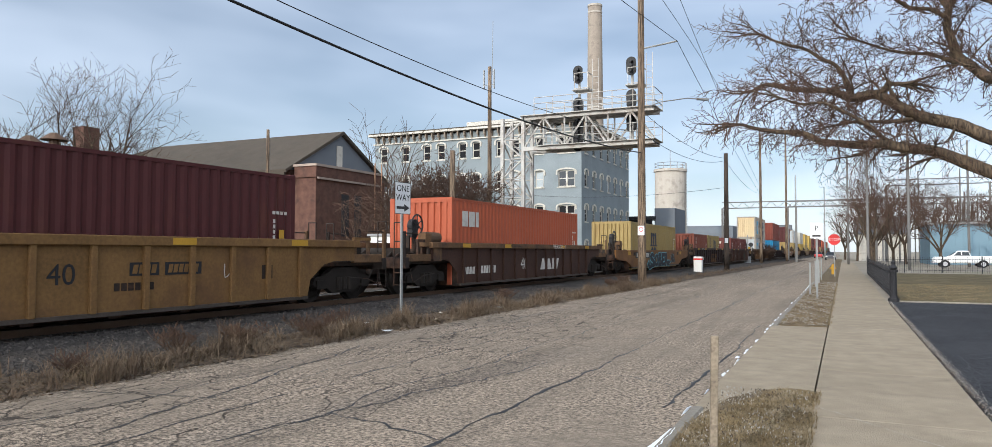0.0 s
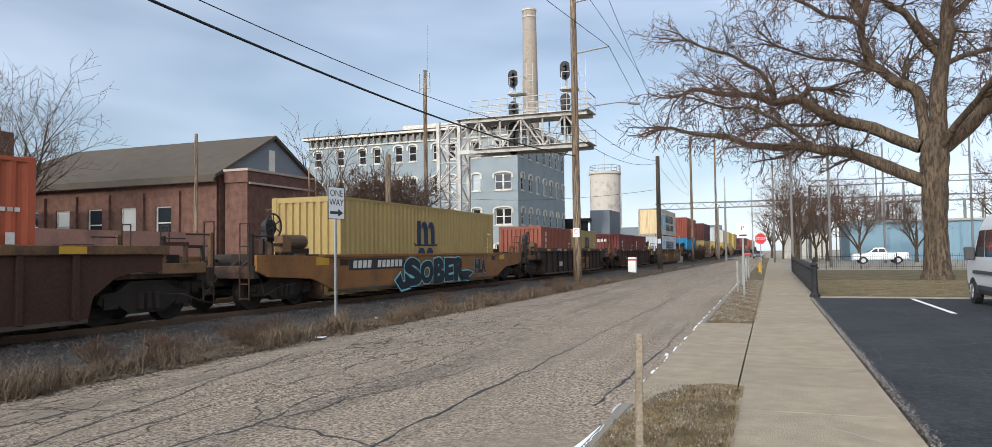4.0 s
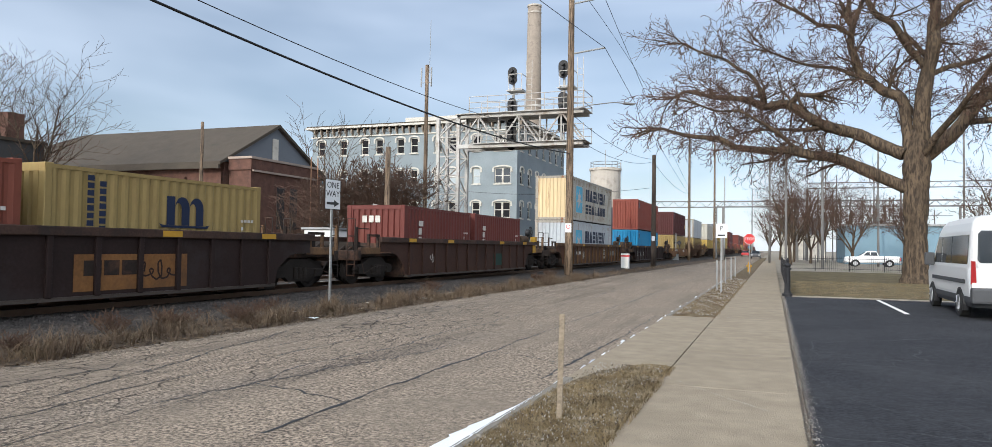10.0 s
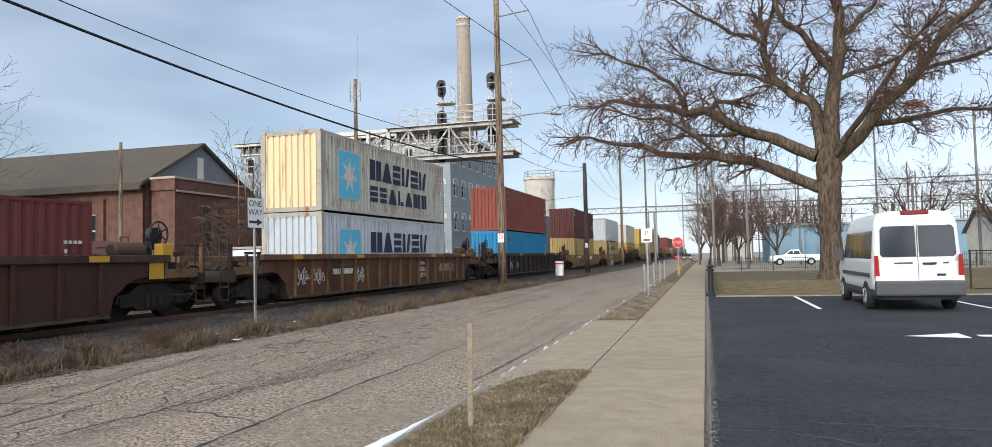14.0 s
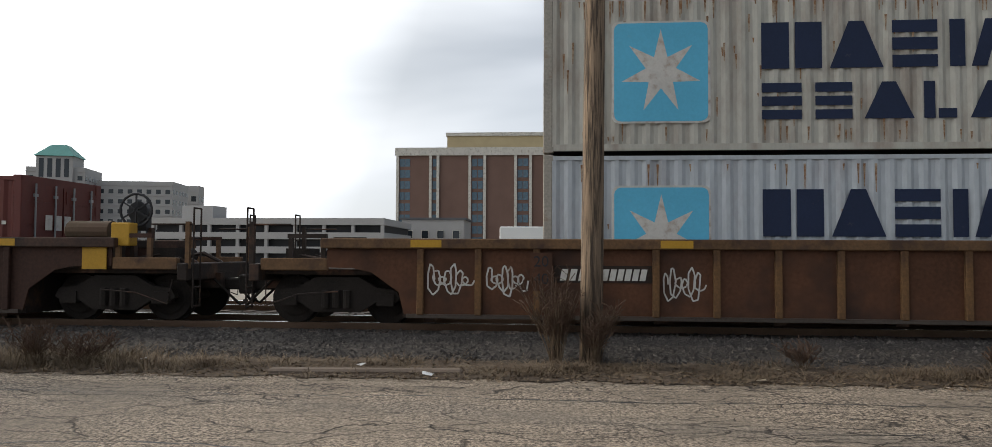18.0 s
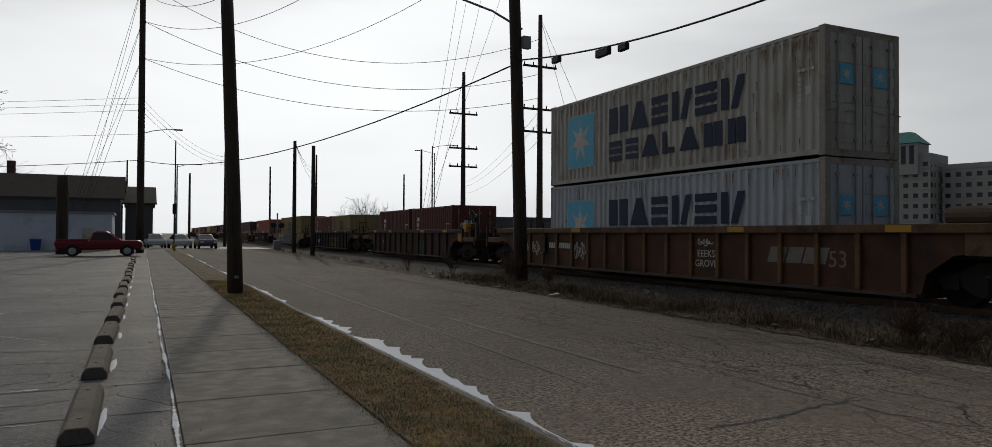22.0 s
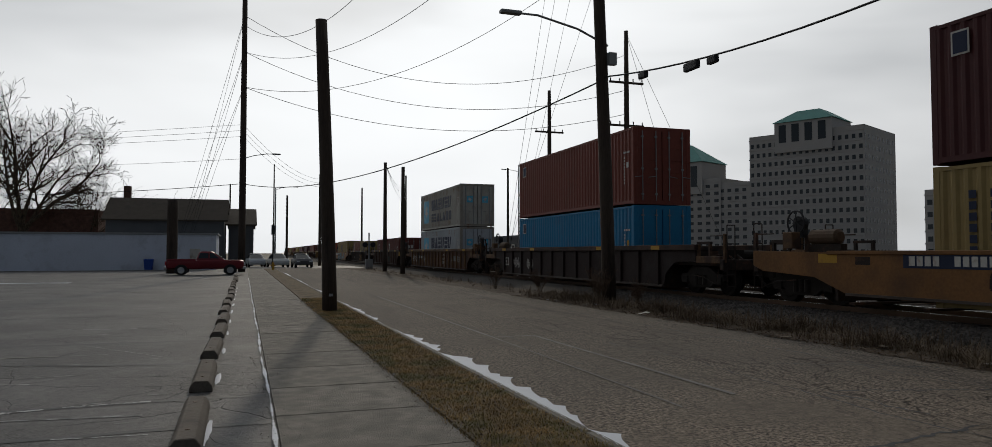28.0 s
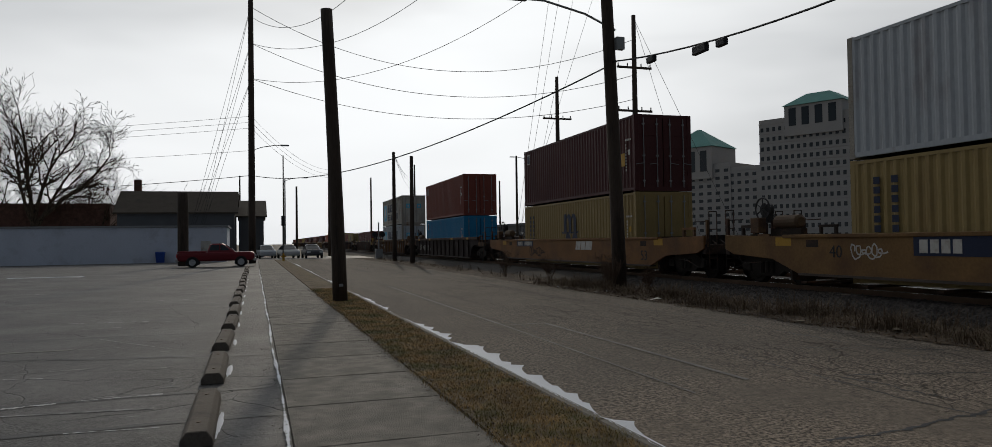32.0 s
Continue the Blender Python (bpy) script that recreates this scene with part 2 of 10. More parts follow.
        lm.inputs["From Min"].default_value, lm.inputs["From Max"].default_value, lm.inputs["To Max"].default_value = 0.54, 0.66, 0.6
        l(ln.outputs["Fac"], lm.inputs["Value"])
        lx.data_type, lx.blend_type = "RGBA", "MULTIPLY"
        l(lm.outputs["Result"], lx.inputs["Factor"])
        l(surface, lx.inputs["A"])
        lx.inputs["B"].default_value = (0.6, 0.6, 0.61, 1)
        surface = lx.outputs["Result"]
        # rear stretch: newer asphalt, darkened further in the colour to look backlit
        sep, backlit_y, am, ax = n("ShaderNodeSeparateXYZ"), n("ShaderNodeMath"), n("ShaderNodeMapRange"), n("ShaderNodeMix")
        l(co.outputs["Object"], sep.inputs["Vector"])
        backlit_y.operation = "MULTIPLY_ADD"
        backlit_y.inputs[1].default_value = 9.0
        l(zone.outputs["Fac"], backlit_y.inputs[0])
        l(sep.outputs["Y"], backlit_y.inputs[2])
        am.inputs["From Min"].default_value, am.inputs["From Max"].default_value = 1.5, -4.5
        l(backlit_y.outputs["Value"], am.inputs["Value"])
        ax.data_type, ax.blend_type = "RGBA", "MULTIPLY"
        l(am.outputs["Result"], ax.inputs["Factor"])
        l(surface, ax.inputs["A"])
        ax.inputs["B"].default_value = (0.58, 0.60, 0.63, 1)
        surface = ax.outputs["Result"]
    cm = n("ShaderNodeMix")
    cm.data_type = "RGBA"
    l(crack.outputs["Value"], cm.inputs["Factor"])
    l(surface, cm.inputs["A"])
    cm.inputs["B"].default_value = (*dark, 1)
    l(cm.outputs["Result"], b.inputs["Base Color"])
    hs = n("ShaderNodeMath")
    hs.operation = "MULTIPLY_ADD"
    hs.inputs[1].default_value = -1.2
    l(crack.outputs["Value"], hs.inputs[0])
    l(grain.outputs["Fac"], hs.inputs[2])
    bp = n("ShaderNodeBump")
    bp.inputs["Strength"].default_value, bp.inputs["Distance"].default_value = 0.8, 0.018
    l(hs.outputs["Value"], bp.inputs["Height"])
    l(bp.outputs["Normal"], b.inputs["Normal"])
    return m


def glass(name, col=(0.02, 0.025, 0.03), rough=0.06):
    m = mat(name, col, rough, 0.0, 0.05, 1.0, 0)
    m.node_tree.nodes["Principled BSDF"].inputs["Specular IOR Level"].default_value = 0.38
    return m


RUST = (0.12, 0.045, 0.02)
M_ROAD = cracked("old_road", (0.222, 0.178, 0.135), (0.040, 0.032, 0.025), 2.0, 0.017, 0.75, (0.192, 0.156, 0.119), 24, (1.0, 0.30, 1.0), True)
M_LOT_OLD = cracked("worn_lot", (0.062, 0.060, 0.058), (0.03, 0.03, 0.03), 0.25, 0.004, 0.6, (0.12, 0.115, 0.11), 36)
M_LOT_OLD.node_tree.nodes["Principled BSDF"].inputs["Roughness"].default_value = 0.65
M_LOT_OLD.node_tree.nodes["Principled BSDF"].inputs["Specular IOR Level"].default_value = 0.25
M_LOT_NEW = cracked("fresh_asphalt", (0.021, 0.022, 0.026), (0.055, 0.056, 0.06), 0.22, 0.0035, 0.5, (0.034, 0.035, 0.039), 28)
# same walk concrete, darkened in the colour for slabs viewed against the sun
M_WALK_BACKLIT = mat("old_walk_concrete", (0.212, 0.192, 0.163), 0.85, 0, 0.4, 22, 0.9, (0.155, 0.141, 0.12), 3.0, 0.48, 0.70, 0.12)
M_WALK = mat("walk_concrete", (0.262, 0.216, 0.156), 0.9, 0, 0.20, 18, 0.6, (0.228, 0.187, 0.134), 1.1, 0.46, 0.76, 0.05)
for m in (M_WALK_BACKLIT, M_WALK):    # no two slabs are stained alike
    nt = m.node_tree
    mp = next(q for q in nt.nodes if q.bl_idname == "ShaderNodeMapping")
    place, shift = nt.nodes.new("ShaderNodeObjectInfo"), nt.nodes.new("ShaderNodeVectorMath")
    nt.links.new(mp.inputs["Vector"].links[0].from_socket, shift.inputs[0])
    nt.links.new(place.outputs["Location"], shift.inputs[1])
    nt.links.new(shift.outputs["Vector"], mp.inputs["Vector"])
M_KERB = mat("kerb_concrete", (0.20, 0.182, 0.155), 0.9, 0, 0.25, 10, 0.3, (0.115, 0.102, 0.086), 2.0)
M_SNOW = mat("old_snow", (0.68, 0.70, 0.74), 0.7, 0, 0.05, 12, 0.4)
M_DIRT = mat("dirt", (0.065, 0.047, 0.033), 0.95, 0, 0.5, 9, 0.9, (0.14, 0.107, 0.075), 3.0)
M_LAWN = mat("winter_lawn", (0.115, 0.084, 0.046), 0.95, 0, 0.5, 12, 0.9, (0.19, 0.15, 0.10), 5.0, 0.5, 0.68)
M_GRASS = mat("grass_blade", (0.17, 0.126, 0.068), 0.9, 0, 0.5, 8, 0, (0.25, 0.20, 0.13), 4.0, 0.5, 0.62)
# golden blades, brightened in the colour for low sun shining through them
M_GRASS_GOLD = mat("golden_grass", (0.33, 0.215, 0.085), 0.9, 0, 0.5, 6, 0, (0.14, 0.13, 0.045), 1.6, 0.47, 0.60)
M_WEED = mat("dry_weed", (0.128, 0.09, 0.058), 0.9, 0, 0.5, 3, 0, (0.075, 0.05, 0.034), 1.0, 0.45, 0.6)
M_STONE = mat("ballast_stone", (0.042, 0.037, 0.034), 0.9, 0, 0.5, 5, 0.3, (0.105, 0.093, 0.083), 7.0, 0.55, 0.64)
M_BALLAST = mat("ballast_bed", (0.032, 0.028, 0.025), 0.95, 0, 0.5, 5, 1.0, (0.08, 0.07, 0.062), 18, 0.5, 0.6)
M_FARGROUND = mat("far_ground", (0.24, 0.21, 0.17), 0.95, 0, 0.2, 1.5, 0.3, (0.17, 0.16, 0.10), 0.08)
M_TRIM_GRIT = mat("pale_grit", (0.34, 0.32, 0.29), 0.9, 0, 0.3, 8, 0)
M_RAIL = mat("rail_steel", (0.12, 0.075, 0.05), 0.6, 0.4, 0.2, 8)
M_RAILTOP = mat("rail_polished", (0.55, 0.55, 0.55), 0.25, 1.0, 0.1, 8, 0)
M_TIE = mat("tie_wood", (0.07, 0.055, 0.045), 0.9, 0, 0.3, 5, 0.4)
M_POLE = mat("pole_wood", (0.21, 0.152, 0.104), 0.9, 0, 0.5, 14, 1.0, (0.055, 0.041, 0.031), 20.0, 0.47, 0.57, 0, (1, 1, 0.05))
M_POLEDARK = mat("pole_creosote", (0.06, 0.045, 0.035), 0.9, 0, 0.4, 9, 0.6, (0.022, 0.018, 0.015), 3.0, 0.5, 0.7, 0, (1, 1, 0.12))
M_WIRE = mat("wire_black", (0.02, 0.02, 0.02), 0.6, 0, 0.1, 4, 0)
M_GALV = mat("galvanised", (0.26, 0.265, 0.265), 0.6, 0.3, 0.12, 8, 0.1)
M_WHITESTEEL = mat("pale_steel", (0.40, 0.385, 0.36), 0.6, 0.1, 0.15, 6, 0.1, (0.25, 0.21, 0.175), 2.0)
M_BLACK = mat("black_paint", (0.018, 0.018, 0.02), 0.55, 0, 0.2, 6, 0.1)
M_IRON = mat("black_iron", (0.025, 0.025, 0.028), 0.6, 0.3, 0.3, 9, 0.2)
M_GLASS = glass("dark_glass")
M_WHITE = mat("white_paint", (0.66, 0.66, 0.64), 0.45, 0, 0.04, 5, 0.03)
M_RED = mat("sign_red", (0.55, 0.03, 0.03), 0.45, 0, 0.08, 5, 0)
M_SIGNWHITE = mat("sign_white", (0.60, 0.61, 0.62), 0.4, 0, 0.05, 6, 0)
M_SIGNBLACK = mat("sign_black", (0.03, 0.03, 0.03), 0.5, 0, 0.05, 6, 0)
M_YELLOW = mat("safety_yellow", (0.42, 0.235, 0.025), 0.6, 0, 0.15, 6, 0.05, (0.25, 0.12, 0.04), 3.0, 0.6, 0.8)
M_TYRE = mat("tyre_rubber", (0.02, 0.02, 0.02), 0.85, 0, 0.2, 9, 0.2)
M_ALLOY = mat("alloy", (0.45, 0.45, 0.46), 0.35, 0.9, 0.1, 6, 0)


# ---- mesh helpers ----
def box(bm, x0, y0, z0, x1, y1, z1):
    v = [bm.verts.new(p) for p in ((x0, y0, z0), (x1, y0, z0), (x1, y1, z0), (x0, y1, z0), (x0, y0, z1), (x1, y0, z1), (x1, y1, z1), (x0, y1, z1))]
    for f in ((0, 3, 2, 1), (4, 5, 6, 7), (0, 1, 5, 4), (1, 2, 6, 5), (2, 3, 7, 6), (3, 0, 4, 7)):
        bm.faces.new([v[i] for i in f])
    return v


def rod(bm, p0, p1, r0, r1=None, n=8, caps=True):
    """A tapered round bar from p0 to p1."""
    p0, p1 = Vector(p0), Vector(p1)
    r1 = r0 if r1 is None else r1
    d = (p1 - p0).normalized()
    a = d.orthogonal().normalized()
    b = d.cross(a)
    rings = []
    for p, r in ((p0, r0), (p1, r1)):
        rings.append([bm.verts.new(p + (a * math.cos(2 * math.pi * k / n) + b * math.sin(2 * math.pi * k / n)) * r) for k in range(n)])
    for k in range(n):
        bm.faces.new((rings[0][k], rings[0][(k + 1) % n], rings[1][(k + 1) % n], rings[1][k]))
    if caps:
        bm.faces.new(rings[0][::-1])
        bm.faces.new(rings[1])


def prism(bm, pts, axis, a, b):
    """A flat outline (list of 2D points) drawn out along an axis from a to b."""
    def at(p, v):
        return {"x": (v, p[0], p[1]), "y": (p[0], v, p[1]), "z": (p[0], p[1], v)}[axis]
    lo, hi = [bm.verts.new(at(p, a)) for p in pts], [bm.verts.new(at(p, b)) for p in pts]
    bm.faces.new(lo)
    bm.faces.new(hi[::-1])
    for k in range(len(pts)):
        j = (k + 1) % len(pts)
        bm.faces.new((lo[j], lo[k], hi[k], hi[j]))


def torus(bm, c, axis, R, r, n=20, m=6):
    c, axis = Vector(c), Vector(axis).normalized()
    a = axis.orthogonal().normalized()
    b = axis.cross(a)
    rings = []
    for k in range(n):
        d = a * math.cos(2 * math.pi * k / n) + b * math.sin(2 * math.pi * k / n)
        rings.append([bm.verts.new(c + d * (R + r * math.cos(2 * math.pi * q / m)) + axis * r * math.sin(2 * math.pi * q / m)) for q in range(m)])
    for k in range(n):
        for q in range(m):
            bm.faces.new((rings[k][q], rings[(k + 1) % n][q], rings[(k + 1) % n][(q + 1) % m], rings[k][(q + 1) % m]))


def bevelled(bm, w=0.02, seg=2):
    bmesh.ops.bevel(bm, geom=list(bm.edges), offset=w, segments=seg, profile=0.6, affect="EDGES", clamp_overlap=True)
    return bm


def mesh_of(name, bm, material, smooth=False):
    bmesh.ops.recalc_face_normals(bm, faces=list(bm.faces))
    me = bpy.data.meshes.new(name)
    bm.to_mesh(me)
    bm.free()
    me.materials.append(material)
    if smooth:
        for p in me.polygons:
            p.use_smooth = True
    return me


def part(name, bm, material, parent=None, label="", m=None, smooth=False):
    ob = new(name, mesh_of(name, bm, material, smooth))
    ob.parent = parent
    if m is not None:
        ob.matrix_basis = m
    return tagged(ob, label)


def share(name, data, parent, m, label=""):
    ob = new(name, data)
    ob.parent = parent
    ob.matrix_basis = m
    return tagged(ob, label)


def raw(name, verts, faces, material, parent=None, label="", smooth=False):
    me = bpy.data.meshes.new(name)
    me.from_pydata(verts, [], faces)
    me.materials.append(material)
    if smooth:
        for p in me.polygons:
            p.use_smooth = True
    ob = new(name, me)
    ob.parent = parent
    return tagged(ob, label)


def thing(name, label, category, x=0, y=0, z=0, rz=0, group="", kind=""):
    e = new(name)
    e.empty_display_size = 0.2
    e.matrix_basis = pose(x, y, z, 0, 0, rz)
    return tagged(e, label, category, group, kind)


def NB():
    return bmesh.new()


def lettering(body, size, parent, m, material, name="lettering", label="", spread=1.0, fat=0.0):
    """Raised writing in the built-in font, drawn in the xy plane of m."""
    cu = bpy.data.curves.new(name, "FONT")
    cu.body, cu.size, cu.extrude, cu.align_x, cu.align_y = body, size, 0.002, "CENTER", "CENTER"
    cu.space_character, cu.resolution_u, cu.offset = spread, 6 if fat else 3, fat
    tmp = bpy.data.objects.new(name, cu)
    me = bpy.data.meshes.new_from_object(tmp)
    bpy.data.objects.remove(tmp)
    me.materials.clear()
    me.materials.append(material)
    return share(name, me, parent, m, label)


def tag_letter(parent, ch, y0, y1, z0, z1, lean):
    """One sprayed letter with a pale outline, stretched and slanted to fill its place on a car's side."""
    for fat, x, material, label in ((0.105, 1.545, M_TAGBLUE, "pale teal outline of a sprayed letter"), (0.066, 1.551, M_TAGDARK, "blue-black sprayed block letter")):
        ob = lettering(ch, 1.0, parent, Matrix.Translation((x, 0, 0)) @ FACE_X, material, "graffiti", label, 1.0, fat)
        me = ob.data
        us, ws = [v.co.x for v in me.vertices], [v.co.y for v in me.vertices]
        u0, u1, w0, w1 = min(us), max(us), min(ws), max(ws)
        g = 0.0 if fat > 0.1 else 0.035
        for v in me.vertices:
            p, q = (v.co.x - u0) / (u1 - u0), (v.co.y - w0) / (w1 - w0)
            q *= 1 + 0.05 * math.sin(5 * p + 3 * y0)
            v.co.x, v.co.y = y0 + g + p * (y1 - y0 - 2 * g) + lean * (q - 0.5) * 0.5, z0 + g + q * (z1 - z0 - 2 * g)


def sag(p, q, drop, n=14):
    p, q = Vector(p), Vector(q)
    return [p.lerp(q, k / n) - Vector((0, 0, drop * 4 * (k / n) * (1 - k / n))) for k in range(n + 1)]


def tube(bm, pts, r, n=5):
    pts = [Vector(p) for p in pts]
    rings = []
    for k, p in enumerate(pts):
        d = (pts[min(k + 1, len(pts) - 1)] - pts[max(k - 1, 0)]).normalized()
        a = d.cross(Vector((0, 0, 1)))
        a = a.normalized() if a.length > 1e-4 else Vector((1, 0, 0))
        b = a.cross(d)
        rr = r[k] if isinstance(r, (list, tuple)) else r
        rings.append([bm.verts.new(p + (a * math.cos(2 * math.pi * q / n) + b * math.sin(2 * math.pi * q / n)) * rr) for q in range(n)])
    for k in range(len(pts) - 1):
        for q in range(n):
            bm.faces.new((rings[k][q], rings[k][(q + 1) % n], rings[k + 1][(q + 1) % n], rings[k + 1][q]))
    bm.faces.new(rings[0][::-1])
    bm.faces.new(rings[-1])


def wire(pts, r, label, name="overhead_wire"):
    bm = NB()
    tube(bm, pts, r)
    ob = part(name, bm, M_WIRE)
    return tagged(ob, label, "wire", "overhead wires")


FACE_X = Matrix(((0, 0, 1, 0), (1, 0, 0, 0), (0, 1, 0, 0), (0, 0, 0, 1)))   # drawing plane turned to look along +x: its x runs along +y
FACE_MY = Matrix(((1, 0, 0, 0), (0, 0, -1, 0), (0, 1, 0, 0), (0, 0, 0, 1)))  # looks along -y: its x runs along +x


# ---- the train ----
RAIL_Z = 0.17       # reference level of the cars
RAIL_TOP = 0.31
TRACK_X, TRACK_K = -14.27, 0.010


def paint(name, col, rusty=0.25):
    return mat("paint_" + name, col, 0.55, 0, 0.14, 3.5, 0.08, tuple(np.array(col) * 0.45 + np.array(RUST) * 0.5), 1.4, 0.62 - rusty * 0.3, 0.95 - rusty * 0.4, 0, (1, 1, 0.35))


C = {
    "maroon": paint("maroon", (0.062, 0.014, 0.014)),
    "orange": paint("orange", (0.32, 0.075, 0.034)),
    "mustard": paint("mustard", (0.26, 0.187, 0.070)),
    "oxide": paint("oxide", (0.165, 0.047, 0.028)),
    "red": paint("red", (0.108, 0.027, 0.021)),
    "pale": paint("pale", (0.41, 0.395, 0.345), 0.55),
    "grey": paint("grey", (0.38, 0.405, 0.425), 0.3),
    "blue": paint("blue", (0.012, 0.17, 0.33)),
    "brick": paint("brick", (0.18, 0.043, 0.028)),
    "tan": paint("tan", (0.35, 0.24, 0.06)),
    "green": paint("green", (0.05, 0.13, 0.09)),
}
M_STEELDARK = mat("car_frame_dark", (0.027, 0.019, 0.015), 0.75, 0.1, 0.3, 6, 0.25, (0.10, 0.05, 0.03), 1.4)
M_TRUCK = mat("bogie_grime", (0.021, 0.0165, 0.0135), 0.85, 0.1, 0.4, 8, 0.3)
CARPAINT = {
    "brown": mat("car_brown", (0.085, 0.036, 0.018), 0.75, 0, 0.35, 4, 0.15, (0.034, 0.019, 0.014), 1.0, 0.45, 0.7),
    "dark": mat("car_charcoal", (0.042, 0.020, 0.0135), 0.75, 0, 0.45, 4, 0.15, (0.055, 0.024, 0.014), 1.0, 0.5, 0.75),
    "plum": mat("car_plum", (0.022, 0.012, 0.010), 0.75, 0, 0.3, 4, 0.15, (0.032, 0.024, 0.022), 1.0, 0.5, 0.7),
    "ochre": mat("car_ochre", (0.175, 0.096, 0.034), 0.7, 0, 0.3, 4, 0.12, (0.10, 0.05, 0.024), 0.9, 0.45, 0.72),
    "amber": mat("car_amber", (0.19, 0.088, 0.029), 0.7, 0, 0.3, 4, 0.12, (0.10, 0.05, 0.024), 0.9, 0.45, 0.72),
}
M_NAVY = mat("deco_navy", (0.012, 0.02, 0.05), 0.6, 0, 0.15, 6, 0, (0.08, 0.07, 0.07), 4, 0.66, 0.8)
M_DECOWHITE = mat("deco_white", (0.50, 0.48, 0.44), 0.65, 0, 0.15, 6, 0, (0.28, 0.2, 0.15), 6, 0.52, 0.75)
M_STARBLUE = mat("deco_skyblue", (0.10, 0.40, 0.58), 0.6, 0, 0.08, 6, 0, (0.25, 0.3, 0.3), 4, 0.66, 0.85)
M_TAGBLUE = mat("deco_teal", (0.16, 0.42, 0.48), 0.6, 0, 0.12, 6, 0)
M_TAGDARK = mat("deco_tag", (0.010, 0.014, 0.020), 0.6, 0, 0.2, 6, 0)
M_GREENPATCH = mat("deco_green", (0.014, 0.042, 0.032), 0.7, 0, 0.12, 6, 0)
M_STREAK = mat("rust_streak", (0.20, 0.105, 0.05), 0.85, 0, 0.35, 9, 0.1, (0.36, 0.28, 0.2), 9, 0.45, 0.6)
M_CHORD_DARK = mat("chord_grime", (0.058, 0.033, 0.024), 0.75, 0.05, 0.4, 5, 0.2, (0.028, 0.02, 0.017), 1.6, 0.46, 0.62)
M_CHORD = mat("chord_rust", (0.125, 0.07, 0.034), 0.75, 0.05, 0.35, 5, 0.2, (0.06, 0.035, 0.024), 1.6, 0.46, 0.62)
W2 = 1.219
_pool = {}


def ribbed(y0, y1, x, z0, z1, out, pitch=0.278, depth=0.036):
    """A corrugated wall in the plane x, along y; out is +1 or -1."""
    bm = NB()
    prof, y, n = [], y0, max(1, round((y1 - y0) / pitch))
    p = (y1 - y0) / n
    for k in range(n):
        b = y0 + k * p
        prof += [(b, 0), (b + p * 0.26, 0), (b + p * 0.5, depth), (b + p * 0.76, depth)]
    prof.append((y1, 0))
    lo = [bm.verts.new((x - out * d, y, z0)) for y, d in prof]
    hi = [bm.verts.new((x - out * d, y, z1)) for y, d in prof]
    for k in range(len(prof) - 1):
        bm.faces.new((lo[k], lo[k + 1], hi[k + 1], hi[k]) if out > 0 else (lo[k + 1], lo[k], hi[k], hi[k + 1]))
    return bm


def ribbed_end(x0, x1, y, z0, z1, out, pitch=0.25, depth=0.055):
    bm = NB()
    prof, n = [], round((x1 - x0) / pitch)
    p = (x1 - x0) / n
    for k in range(n):
        b = x0 + k * p
        prof += [(b, 0), (b + p * 0.5, 0), (b + p * 0.62, depth), (b + p * 0.88, depth)]
    prof.append((x1, 0))
    lo = [bm.verts.new((x, y - out * d, z0)) for x, d in prof]
    hi = [bm.verts.new((x, y - out * d, z1)) for x, d in prof]
    for k in range(len(prof) - 1):
        bm.faces.new((lo[k], lo[k + 1], hi[k + 1], hi[k]))
    return bm


